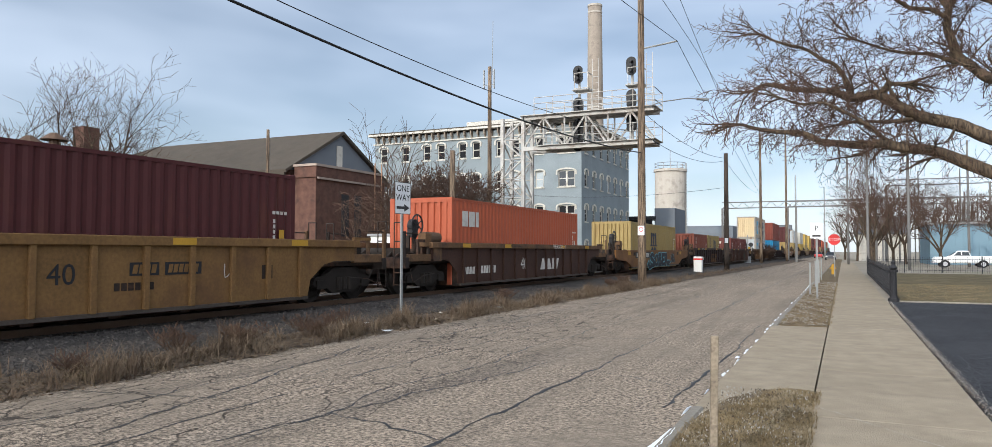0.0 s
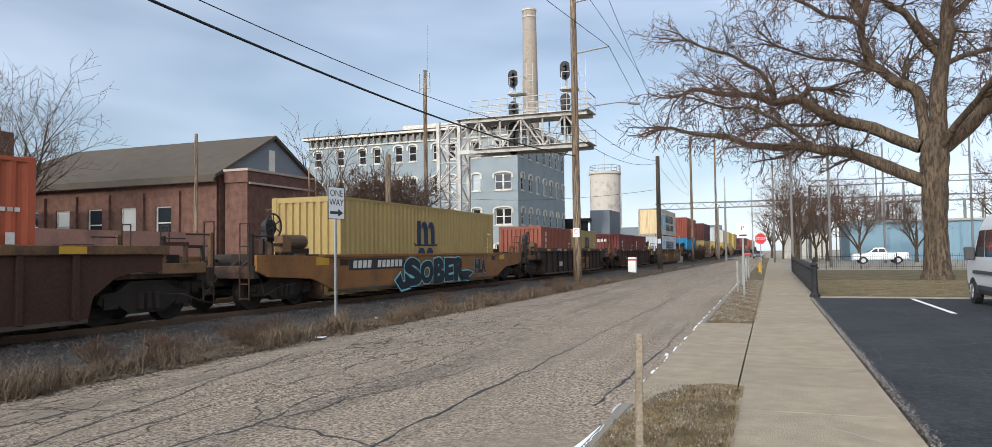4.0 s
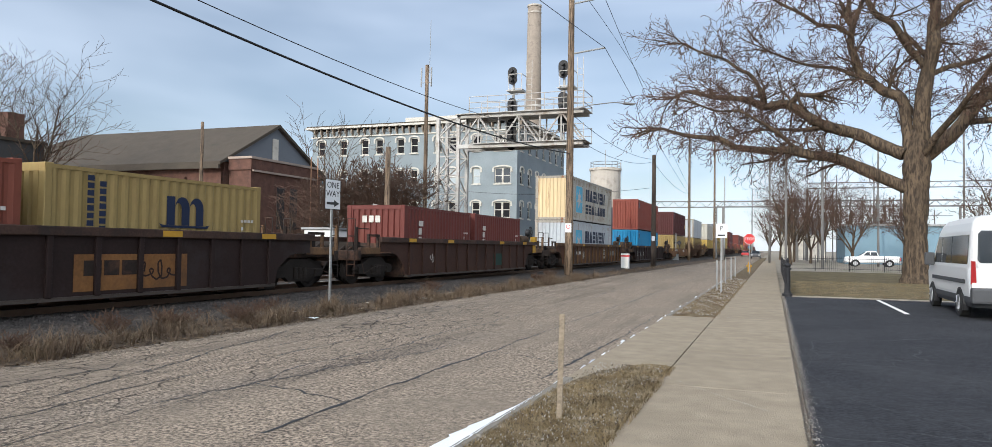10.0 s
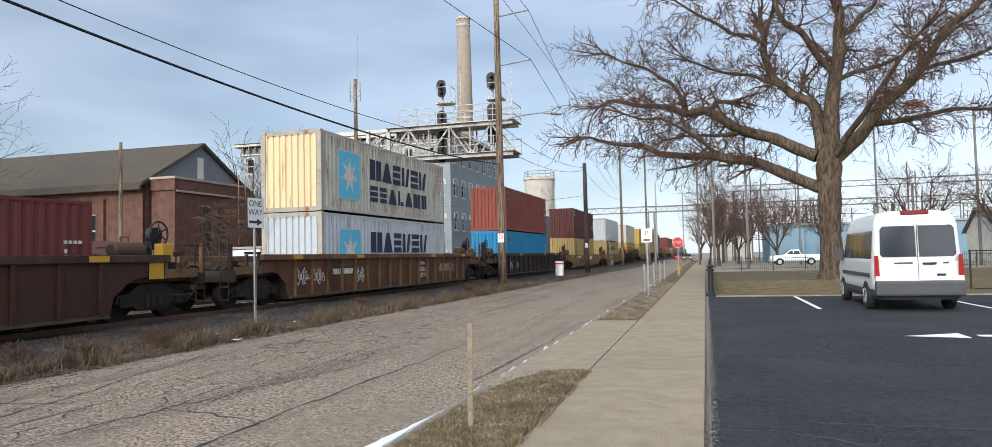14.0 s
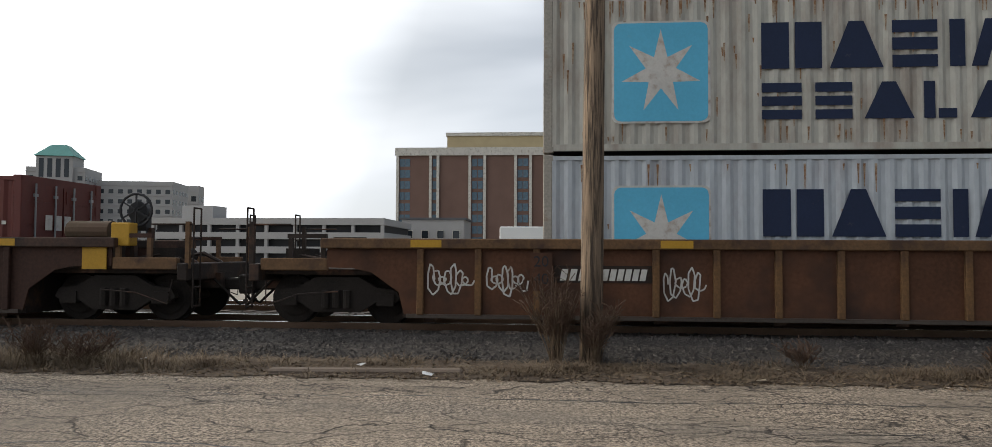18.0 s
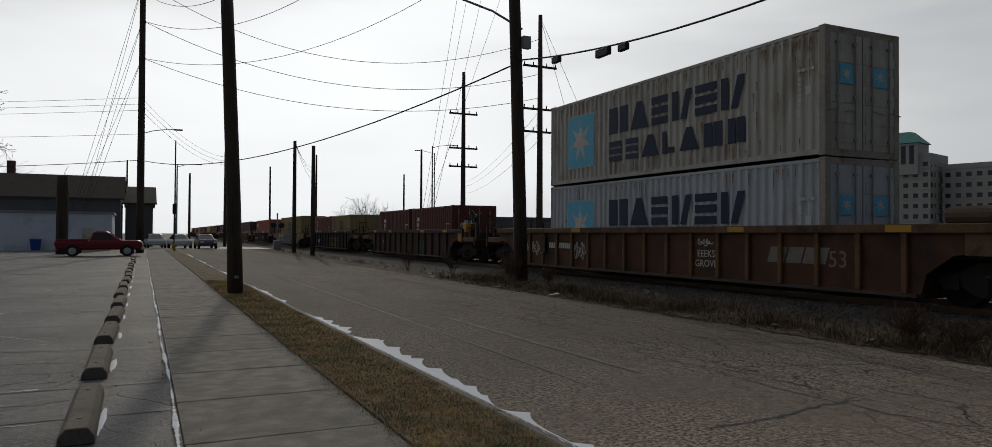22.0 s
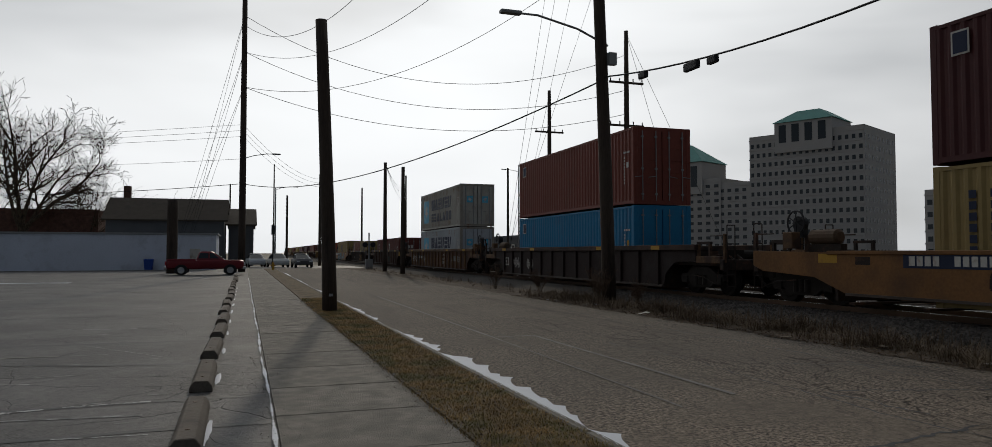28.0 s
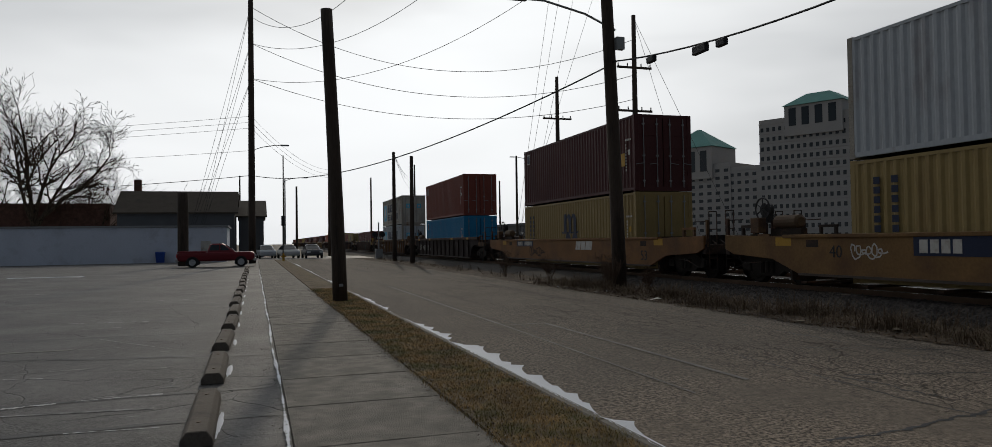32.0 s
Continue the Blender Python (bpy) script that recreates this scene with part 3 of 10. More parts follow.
def container(length, height, colour, label, doors_rear=True, frame_rust=False, fine=True):
    """A shipping container about its middle, floor at z 0."""
    c = thing("shipping_container", label, "container", group="containers on the train")
    key = (length, height, colour, doors_rear, frame_rust)
    hl, m = length / 2, C[colour]
    fm = mat("rusted_frame", (0.30, 0.275, 0.235), 0.8, 0, 0.3, 6, 0.3, (0.19, 0.085, 0.04), 2.5, 0.55, 0.68) if frame_rust else m
    if key not in _pool:
        d = {}
        b = NB()
        box(b, -0.09, -0.08, 0, 0.09, 0.08, height)
        d["post"] = mesh_of("corner_post", bevelled(b, 0.012, 1), fm)
        b = NB()
        box(b, -0.095, -0.095, 0, 0.095, 0.095, 0.118)
        d["casting"] = mesh_of("corner_casting", bevelled(b, 0.015, 1), fm)
        b = NB()
        box(b, -0.04, -hl + 0.14, 0.035, 0.04, hl - 0.14, 0.15)
        d["low"] = mesh_of("bottom_rail", b, m)
        b = NB()
        box(b, -0.035, -hl + 0.14, -0.10, 0.035, hl - 0.14, -0.025)
        d["top"] = mesh_of("top_rail", b, m)
        b = NB()
        box(b, -W2 + 0.08, -0.06, 0, W2 - 0.08, 0.06, 0.16)
        d["bar"] = mesh_of("end_rail", b, fm)
        d["side+"] = mesh_of("side_panel", ribbed(-hl + 0.16, hl - 0.16, W2 - 0.006, 0.15, height - 0.08, 1), m)
        d["side-"] = mesh_of("side_panel", ribbed(-hl + 0.16, hl - 0.16, -W2 + 0.006, 0.15, height - 0.08, -1), m)
        s = -1 if doors_rear else 1
        # end wall coloured warm and light as if sunlit, plus rust streaks
        em = mat("rusty_end", (0.58, 0.46, 0.28), 0.7, 0, 0.12, 4, 0.1, (0.24, 0.12, 0.05), 5.0, 0.57, 0.68, 0, (1, 1, 0.06)) if frame_rust and colour == "pale" else m
        d["front"] = mesh_of("end_panel", ribbed_end(-W2 + 0.1, W2 - 0.1, s * (hl - 0.03), 0.15, height - 0.12, s), em)
        b = NB()
        nr = round(length / 0.5)
        for k in range(nr):
            y = -hl + 0.1 + k * (length - 0.2) / nr
            box(b, -W2 + 0.06, y, height - 0.05, W2 - 0.06, y + (length - 0.2) / nr * 0.62, height - 0.028)
        box(b, -W2 + 0.05, -hl + 0.08, height - 0.06, W2 - 0.05, hl - 0.08, height - 0.05)
        d["roof"] = mesh_of("roof_panel", b, m)
        b = NB()
        box(b, -W2 + 0.05, -hl + 0.08, 0.05, W2 - 0.05, hl - 0.08, 0.13)
        d["floor"] = mesh_of("floor_panel", b, M_STEELDARK)
        b = NB()
        box(b, 0.02, -0.02, 0.16, W2 - 0.1, 0.03, height - 0.16)
        for z in (0.3, 0.75, 1.2, 1.65, 2.1):
            box(b, 0.08, 0.03, z, W2 - 0.16, 0.045, z + 0.26)
        d["door"] = mesh_of("door", b, m)
        b = NB()
        rod(b, (0, 0.07, 0.14), (0, 0.07, height - 0.14), 0.019, n=6)
        for z in (0.35, 1.3, height - 0.4):
            box(b, -0.05, 0.03, z, 0.05, 0.085, z + 0.06)
        rod(b, (0, 0.10, 1.05), (0.34, 0.10, 1.0), 0.014, n=5)
        d["lock"] = mesh_of("lock_rod", b, M_GALV)
        _pool[key] = d
    d = _pool[key]
    for sx in (-1, 1):
        for sy in (-1, 1):
            share("corner_post", d["post"], c, pose(sx * (W2 - 0.09), sy * (hl - 0.08), 0))
            for z in (0, height - 0.118) if fine else ():
                share("corner_casting", d["casting"], c, pose(sx * (W2 - 0.094), sy * (hl - 0.093), z))
        share("bottom_rail", d["low"], c, pose(sx * (W2 - 0.045), 0, 0.0))
        share("top_rail", d["top"], c, pose(sx * (W2 - 0.035), 0, height))
    for sy in (-1, 1):
        share("end_rail", d["bar"], c, pose(0, sy * (hl - 0.08), 0))
        share("end_rail", d["bar"], c, pose(0, sy * (hl - 0.08), height - 0.16))
    for k in ("side+", "side-", "front", "roof", "floor"):
        share(d[k].name.split(".")[0], d[k], c, Matrix())
    turn = 0 if doors_rear else 180
    for mirror in (0, 1):
        dm = pose(0, (hl - 0.05) * (1 if doors_rear else -1), 0, 0, 0, turn)
        dd = share("door", d["door"], c, dm @ Matrix.Diagonal((-1 if mirror else 1, 1, 1, 1)))
        for x in (0.28, 0.85):
            share("lock_rod", d["lock"], dd, pose(x, 0, 0), "galvanised lock rod with handle")
    return c


def plate(parent, outline, y, z, material, x=W2 + 0.004, s=1.0, name="marking", label="", thick=0.004):
    """A flat painted shape on the camera side of a thing; outline runs along +y and up."""
    b = NB()
    prism(b, [(y + s * p, z + s * q) for p, q in outline], "x", x, x + thick)
    return part(name, b, material, parent, label)


def rect(w, h):
    return [(0, 0), (w, 0), (w, h), (0, h)]


def blocks(parent, y, z, widths, h, gap, material, x=W2 + 0.004, label="", vertical=False, lean=0.0):
    """A row of solid marks in the place of lettering that is not spelled out."""
    p = y
    for w in widths:
        if vertical:
            plate(parent, rect(h, w), y, p, material, x, label=label)
            p += w + gap
        else:
            plate(parent, [(0, 0), (w, 0), (w + lean, h), (lean, h)], p, z, material, x, label=label)
            p += w + gap


def slotted(parent, y, z, w, h, material, kind, x=W2 + 0.004):
    """A bold block with thin gaps, one of a row that stands for a painted company word."""
    t = 0.07
    if kind == 0:      # two stout uprights
        outs = [[(0, 0), (w * 0.46, 0), (w * 0.46, h), (0, h)], [(w * 0.56, 0), (w, 0), (w, h), (w * 0.56, h)]]
    elif kind == 1:    # three level bars
        outs = [[(0, k * h * 0.37), (w, k * h * 0.37), (w, k * h * 0.37 + h * 0.26), (0, k * h * 0.37 + h * 0.26)] for k in range(3)]
    elif kind == 4:    # upright beside a low bar
        outs = [[(0, 0), (w * 0.34, 0), (w * 0.34, h), (0, h)], [(w * 0.44, 0), (w, 0), (w, h * 0.26), (w * 0.44, h * 0.26)]]
    elif kind == 2:    # wedge, narrow above
        outs = [[(0, 0), (w, 0), (w * 0.64, h), (w * 0.36, h)]]
    else:              # slanting bar beside an upright
        outs = [[(0, 0), (w * 0.30, 0), (w * 0.30, h), (0, h)], [(w * 0.42, 0), (w * 0.72, 0), (w, h), (w * 0.70, h)]]
    for o in outs:
        plate(parent, o, y, z, material, x, name="logo_block")


def star_badge(parent, y, z, w, h, x=W2 + 0.004, full=True):
    r = 0.12
    o = []
    for cx, cz, a0 in ((w - r, r, -90), (w - r, h - r, 0), (r, h - r, 90), (r, r, 180)):
        o += [(cx + r * math.cos(radians(a0 + q)), cz + r * math.sin(radians(a0 + q))) for q in (0, 30, 60, 90)]
    big = [((p - w / 2) * 1.05 + w / 2, (q - h / 2) * 1.04 + h / 2) for p, q in o]
    plate(parent, big, y, z, M_DECOWHITE, x, name="logo_border")
    plate(parent, o, y, z, M_STARBLUE, x + 0.004, name="logo_panel", label="sky-blue rounded panel")
    cx, cz = w / 2, h * 0.5
    ro, ri = w * 0.43, w * 0.165
    s = []
    for k in range(14):
        a = math.pi / 2 + k * math.pi / 7
        q = ro if k % 2 == 0 else ri
        s.append((cx + q * math.cos(a), cz + q * math.sin(a) * 1.08))
    b = NB()
    lo = [b.verts.new((x + 0.009, y + p, z + q)) for p, q in s]
    mid = b.verts.new((x + 0.009, y + cx, z + cz))
    for k in range(14):
        b.faces.new((mid, lo[k], lo[(k + 1) % 14]))
    part("logo_star", b, M_DECOWHITE, parent, "white seven-pointed star")


def arch_mark(parent, y, z, s, material=M_NAVY, x=W2 + 0.004):
    """A stout upright with two round arches beside it, on a wide foot with raised tips."""
    plate(parent, rect(0.34, 0.94), y, z + 0.06 * s, material, x, s, "logo_block")
    for k in (0, 1):
        o = []
        cx, ci = 0.655 + 0.63 * k, 0.485 + 0.63 * k
        for q in range(9):
            a = radians(160 - 20 * q)
            o.append((cx + 0.315 * math.cos(a), 0.62 + 0.38 * math.sin(a)))
        o += [(0.97 + 0.63 * k, 0.06), (0.63 + 0.63 * k, 0.06)]
        for q in range(7):
            a = radians(30 * q)
            o.append((ci + 0.145 * math.cos(a), 0.60 + 0.20 * math.sin(a)))
        plate(parent, o, y, z, material, x + 0.001 * (k + 1), s, "logo_block")
    plate(parent, [(-0.30, 0.10), (-0.2, -0.02), (1.8, -0.02), (1.9, 0.10), (1.7, 0.055), (-0.1, 0.055)], y, z, material, x + 0.003, s, "logo_block")


def scribble(parent, y, z, w, h, seed, material=M_DECOWHITE, x=1.535, r=0.022, loops=9):
    """A sprayed tag: one looping ribbon."""
    rnd = random.Random(seed)
    pts = []
    for k in range(loops * 7):
        u = k / (loops * 7 - 1)
        a = u * loops * 2 * math.pi
        pts.append((x, y + w * (u * 0.85 + 0.10 * math.cos(a)) + rnd.uniform(-.02, .02) * w, z + h * (0.5 + 0.42 * math.sin(a) * (0.6 + 0.4 * math.sin(u * 11 + seed)))))
    b = NB()
    for p, q in zip(pts[:-1], pts[1:]):
        d = Vector(q) - Vector(p)
        nrm = Vector((0, -d.z, d.y)).normalized() * r
        v = [b.verts.new(Vector(i) + o) for i, o in ((p, -nrm), (q, -nrm), (q, nrm), (p, nrm))]
        b.faces.new(v)
    part("graffiti", b, material, parent, "sprayed graffiti tag")


def wheel_mesh():
    b = NB()
    rod(b, (-0.07, 0, 0), (0.07, 0, 0), 0.44, 0.44, 20)
    rod(b, (0.07, 0, 0), (0.09, 0, 0), 0.34, 0.30, 20)
    rod(b, (-0.10, 0, 0), (-0.07, 0, 0), 0.48, 0.48, 20)
    rod(b, (0.09, 0, 0), (0.15, 0, 0), 0.10, 0.09, 10)
    return mesh_of("wheel", b, M_TRUCK)


def bogie_mesh():
    """One side frame of a three-piece bogie, outline in y and z."""
    b = NB()
    o = [(-1.18, 0.46), (-1.1, 0.62), (-0.75, 0.66), (-0.4, 0.86), (0.4, 0.86), (0.75, 0.66), (1.1, 0.62), (1.18, 0.46), (0.98, 0.34), (0.75, 0.42), (0.42, 0.22), (-0.42, 0.22), (-0.75, 0.42), (-0.98, 0.34)]
    prism(b, o, "x", 1.0, 1.16)
    for y in (-0.9, 0.9):
        box(b, 0.95, y - 0.16, 0.34, 1.2, y + 0.16, 0.56)
    for y in (-0.2, 0, 0.2):
        rod(b, (1.18, y, 0.3), (1.18, y, 0.62), 0.075, n=8)
    return mesh_of("side_frame", b, M_TRUCK)


WHEEL, SIDEFRAME = wheel_mesh(), bogie_mesh()


def bogie(car, y):
    t = new("bogie")
    t.parent = car
    t.matrix_basis = pose(0, y, 0.14)
    b = NB()
    box(b, -0.95, -0.22, 0.35, 0.95, 0.22, 0.75)
    for a in (-0.89, 0.89):
        rod(b, (-0.8, a, 0.42), (0.8, a, 0.42), 0.08, n=8)
    body = part("bolster", b, M_TRUCK, t)
    for s in (1, -1):
        share("side_frame", SIDEFRAME, t, Matrix.Diagonal((s, 1, 1, 1)))
        for a in (-0.89, 0.89):
            share("wheel", WHEEL, t, pose(s * 0.76, a, 0.44) @ Matrix.Diagonal((s, 1, 1, 1)))
    return t


M_TANK = mat("tank_tan", (0.10, 0.068, 0.042), 0.75, 0.1, 0.3, 6, 0.15, (0.09, 0.055, 0.035), 2.0, 0.45, 0.65)


def end_gear(car, yc, s, L, paint_m, wheel=False, fine=True):
    """Platform, coupler, rails, pipes and, at one end, the hand brake. s is the end's sign along y; d counts inwards from the end."""
    hl = L / 2

    def bx(b, x0, d0, z0, x1, d1, z1):
        y0, y1 = s * (hl - d0), s * (hl - d1)
        box(b, x0, min(y0, y1), z0, x1, max(y0, y1), z1)

    def at(x, d, z):
        return (x, s * (hl - d), z)

    b = NB()
    bx(b, -1.15, hl - yc, 1.04, 1.15, 0.75, 1.14)
    bx(b, -0.32, hl - yc, 0.74, 0.32, 0.45, 1.04)
    part("end_platform", b, M_STEELDARK, car)
    b = NB()
    bx(b, -1.45, 0.75, 0.92, 1.45, 0.55, 1.24)
    part("end_sill", bevelled(b, 0.02, 1), M_STEELDARK, car)
    for x in (1.37, -1.37):
        b = NB()
        bx(b, x - 0.06, 2.0, 1.12, x + 0.06, 0.76, 1.34)
        part("side_sill", bevelled(b, 0.015, 1), M_CHORD, car)
        if not fine:
            continue
        for d in (1.95, 1.35, 0.62):
            b = NB()
            bx(b, x - 0.04, d, 1.14, x + 0.04, d - 0.08, 1.70 if d > 1 else 2.0)
            part("end_post", b, M_STEELDARK if s < 0 else M_CHORD, car)
        b = NB()
        bx(b, x - 0.04, 1.97, 1.702, x + 0.04, 1.25, 1.78)
        part("rail_bar", b, M_STEELDARK if s < 0 else paint_m, car)
        b = NB()
        for p, q in ((at(x, 0.48, 0.42), at(x, 0.48, 2.25)), (at(x * 0.8, 0.48, 0.42), at(x * 0.8, 0.48, 2.25)), (at(x, 0.48, 2.25), at(x * 0.8, 0.48, 2.25)), (at(x, 0.48, 0.45), at(x * 0.8, 0.48, 0.45)), (at(x, 0.48, 0.8), at(x * 0.8, 0.48, 0.8)), (at(x, 0.48, 1.7), at(x * 0.8, 0.48, 1.7)), (at(x, 0.5, 1.95), at(x, 1.3, 1.95))):
            rod(b, p, q, 0.018, n=5)
        part("grab_rail", b, M_STEELDARK, car)
        b = NB()
        tube(b, [at(x * 1.05, 2.2, 0.75), at(x * 1.08, 1.5, 0.7), at(x * 1.08, 0.9, 0.5), at(x * 1.02, 0.85, 0.95)], 0.014, 5)
        part("uncoupling_lever", b, M_STEELDARK, car)
    b = NB()
    bx(b, -0.13, 0.55, 0.70, 0.13, -0.02, 0.93)
    bx(b, -0.2, 0.14, 0.62, 0.2, -0.08, 1.0)
    part("coupler", bevelled(b, 0.03, 1), M_TRUCK, car)
    for x in (0.34, -0.34):
        b = NB()
        tube(b, [at(x, 0.6, 0.95), at(x, 0.25, 0.62), at(x * 0.9, 0.05, 0.42), at(x * 0.6, -0.06, 0.5)], 0.028)
        part("brake_hose", b, M_TRUCK, car)
    for x, r in ((0.75, 0.05), (-0.6, 0.04), (1.1, 0.03)) if fine else ():
        b = NB()
        tube(b, [at(x, 3.2, 1.26), at(x, 1.9, 1.30), at(x * 0.8, 1.2, 1.42), at(x * 0.8, 0.8, 1.22)], r, 6)
        part("brake_pipe", b, M_STEELDARK, car)
    b = NB()
    rod(b, at(-0.9, 1.7, 1.36), at(0.2, 1.7, 1.36), 0.17, n=12)
    bx(b, 0.35, 1.5, 1.14, 0.95, 1.05, 1.52)
    part("valve_box", b, M_TRUCK, car)
    if wheel:
        w = at(1.06, 1.78, 2.23)
        bright = s > 0 and paint_m == CARPAINT["dark"]
        b = NB()
        torus(b, w, (1, 0, 0), 0.31, 0.026)
        rim = part("brake_wheel", b, M_BLACK, car, "black spoked brake wheel")
        b = NB()
        rod(b, (0, 0, 0.03), (0, 0, 0.30), 0.018, n=4)
        spoke = mesh_of("spoke", b, M_BLACK)
        for k in range(6 if fine else 0):
            share("spoke", spoke, rim, pose(*w, 60 * k, 0, 0))
        b = NB()
        rod(b, (0.82, w[1], 2.2), (1.0, w[1], 2.2), 0.2, 0.2, 14)
        bx(b, 0.8, 1.92, 1.84, 0.98, 1.62, 2.2)
        part("brake_housing", b, M_BLACK, car)
        b = NB()
        bx(b, 0.78, 1.98, 1.14, 0.9, 1.9, 1.9)
        bx(b, 0.78, 1.64, 1.14, 0.9, 1.56, 1.9)
        part("brake_stand", b, M_STEELDARK, car)
        b = NB()
        rod(b, at(0.95, 3.2, 1.84), at(0.95, 3.14, 1.84), 0.12, 0.19, 14)
        rod(b, at(0.95, 3.14, 1.84), at(0.95, 2.3, 1.84), 0.19, 0.19, 14)
        part("air_tank", b, M_TANK, car, "tan air tank")
        b = NB()
        bx(b, 0.85, 3.3, 1.14, 1.05, 2.1, 1.66)
        part("tank_cradle", b, M_STEELDARK, car)
        b = NB()
        bx(b, 1.15, 2.05, 1.55, 1.42, 1.68, 1.98)
        part("gear_box", bevelled(b, 0.02, 1), M_YELLOW if bright else M_CHORD, car)
        b = NB()
        bx(b, 1.455, 2.55, 1.12, 1.475, 2.08, 1.52)
        part("placard", b, M_YELLOW if bright else M_CHORD, car)


def ribbed_car(L, well, colour, label, ribs=13, brake_end=-1, fine=True, chord=None):
    """A well car whose sides carry upright ribs under a deep top chord."""
    car = thing("well_car", label, "rail car", group="cars of the train")
    m, hw, hl = CARPAINT[colour], well / 2, L / 2
    yb = hl - 2.1
    for s in (1, -1):
        b = NB()
        o = [(-hw - 0.15, 0.36), (hw + 0.15, 0.36), (hw + 0.25, 0.75), (hw + 0.75, 1.10), (hw + 1.1, 1.17), (hl - 2.0, 1.18), (hl - 2.0, 1.52), (-hl + 2.0, 1.52), (-hl + 2.0, 1.18), (-hw - 1.1, 1.17), (-hw - 0.75, 1.10), (-hw - 0.25, 0.75)]
        prism(b, o, "x", s * 1.40, s * 1.44)
        part("side_plate", b, m, car)
        b = NB()
        box(b, min(s * 1.36, s * 1.54), -hl + 1.9, 1.52, max(s * 1.36, s * 1.54), hl - 1.9, 1.70)
        part("top_chord", bevelled(b, 0.015, 1), chord or (M_CHORD if colour != "ochre" else m), car, "rusty brown top chord")
        b = NB()
        box(b, min(s * 1.28, s * 1.5), -hw - 0.1, 0.30, max(s * 1.28, s * 1.5), hw + 0.1, 0.37)
        part("bottom_chord", b, mat("chord_edge", (0.07, 0.055, 0.045), 0.6, 0.3, 0.3, 6), car)
    b = NB()
    box(b, 0, -0.06, 0.36, 0.085, 0.06, 1.53)
    rib = mesh_of("rib", bevelled(b, 0.012, 1), mat("rib_rust", (0.15, 0.08, 0.034), 0.75, 0.05, 0.35, 5, 0.2, (0.07, 0.038, 0.022), 1.6, 0.46, 0.62) if colour == "brown" else m)
    for k in range(ribs):
        y = -hw + 0.15 + k * (well - 0.3) / (ribs - 1)
        share("rib", rib, car, pose(1.435, y, 0))
        if fine:
            share("rib", rib, car, pose(-1.435, y, 0, 0, 0, 180))
    b = NB()
    box(b, -1.38, -0.1, 0.24, 1.38, 0.1, 0.29)
    beam = mesh_of("cross_beam", b, M_STEELDARK)
    for k in range(9):
        share("cross_beam", beam, car, pose(0, -hw + 0.3 + k * (well - 0.6) / 8, 0))
    for s in (1, -1):
        b = NB()
        box(b, -1.4, min(s * (hw + 0.1), s * (hw + 0.18)), 0.3, 1.4, max(s * (hw + 0.1), s * (hw + 0.18)), 1.5)
        part("bulkhead", b, M_STEELDARK, car)
        bogie(car, s * yb)
        end_gear(car, hw + 0.18, s, L, m, wheel=s == brake_end, fine=fine)
        for y in (s * (hw - 0.25), s * (hw * 0.45)):
            plate(car, rect(0.55, 0.13), y - 0.27, 1.545, M_YELLOW, 1.541, name="yellow_panel", label="faded yellow reflective panel")
    return car


def smooth_car(L, well, colour, label, fine=True):
    """A well car with smooth sides that slope up at both ends."""
    car = thing("well_car", label, "rail car", group="cars of the train")
    m, hw, hl = CARPAINT[colour], well / 2, L / 2
    for s in (1, -1):
        b = NB()
        o = [(-hw + 0.2, 0.50), (hw - 0.2, 0.50), (hw + 0.75, 0.86), (hl - 1.0, 0.95), (hl - 0.6, 1.1), (hl - 0.6, 1.5), (hw + 0.9, 1.46), (hw + 0.3, 1.46), (-hw - 0.3, 1.46), (-hw - 0.9, 1.46), (-hl + 0.6, 1.5), (-hl + 0.6, 1.1), (-hl + 1.0, 0.95), (-hw - 0.75, 0.86)]
        prism(b, o, "x", s * 1.42, s * 1.50)
        part("side_plate", bevelled(b, 0.012, 1), m, car)
        b = NB()
        box(b, min(s * 1.36, s * 1.54), -hw - 0.3, 1.40, max(s * 1.36, s * 1.54), hw + 0.3, 1.49)
        part("top_chord", bevelled(b, 0.012, 1), m, car)
        b = NB()
        box(b, min(s * 1.28, s * 1.52), -hw + 0.25, 0.45, max(s * 1.28, s * 1.52), hw - 0.25, 0.51)
        part("bottom_chord", b, mat("chord_edge", (0.07, 0.055, 0.045), 0.6, 0.3, 0.3, 6), car)
        b = NB()
        box(b, -1.4, min(s * (hw + 0.1), s * (hw + 0.18)), 0.3, 1.4, max(s * (hw + 0.1), s * (hw + 0.18)), 1.5)
        part("bulkhead", b, M_STEELDARK, car)
        bogie(car, s * (hl - 2.1))
        end_gear(car, hw + 0.18, s, L, m, wheel=s < 0, fine=fine)
        plate(car, rect(0.6, 0.22), s * (hw + 0.3) - 0.3, 1.2, M_YELLOW, 1.503, name="yellow_panel")
        plate(car, rect(0.42, 0.18), s * (hw - 0.75) - 0.2, 1.17, M_STEELDARK, 1.503, name="stencil_panel")
    b = NB()
    box(b, -1.38, -0.1, 0.24, 1.38, 0.1, 0.29)
    beam = mesh_of("cross_beam", b, M_STEELDARK)
    for k in range(9):
        share("cross_beam", beam, car, pose(0, -hw + 0.3 + k * (well - 0.6) / 8, 0))
    return car


MOVERS = []          # (thing, place along the train, height over the rail)
FLOOR_H = 0.31


def put(ob, u, z):
    MOVERS.append((ob, u, z))
    return ob


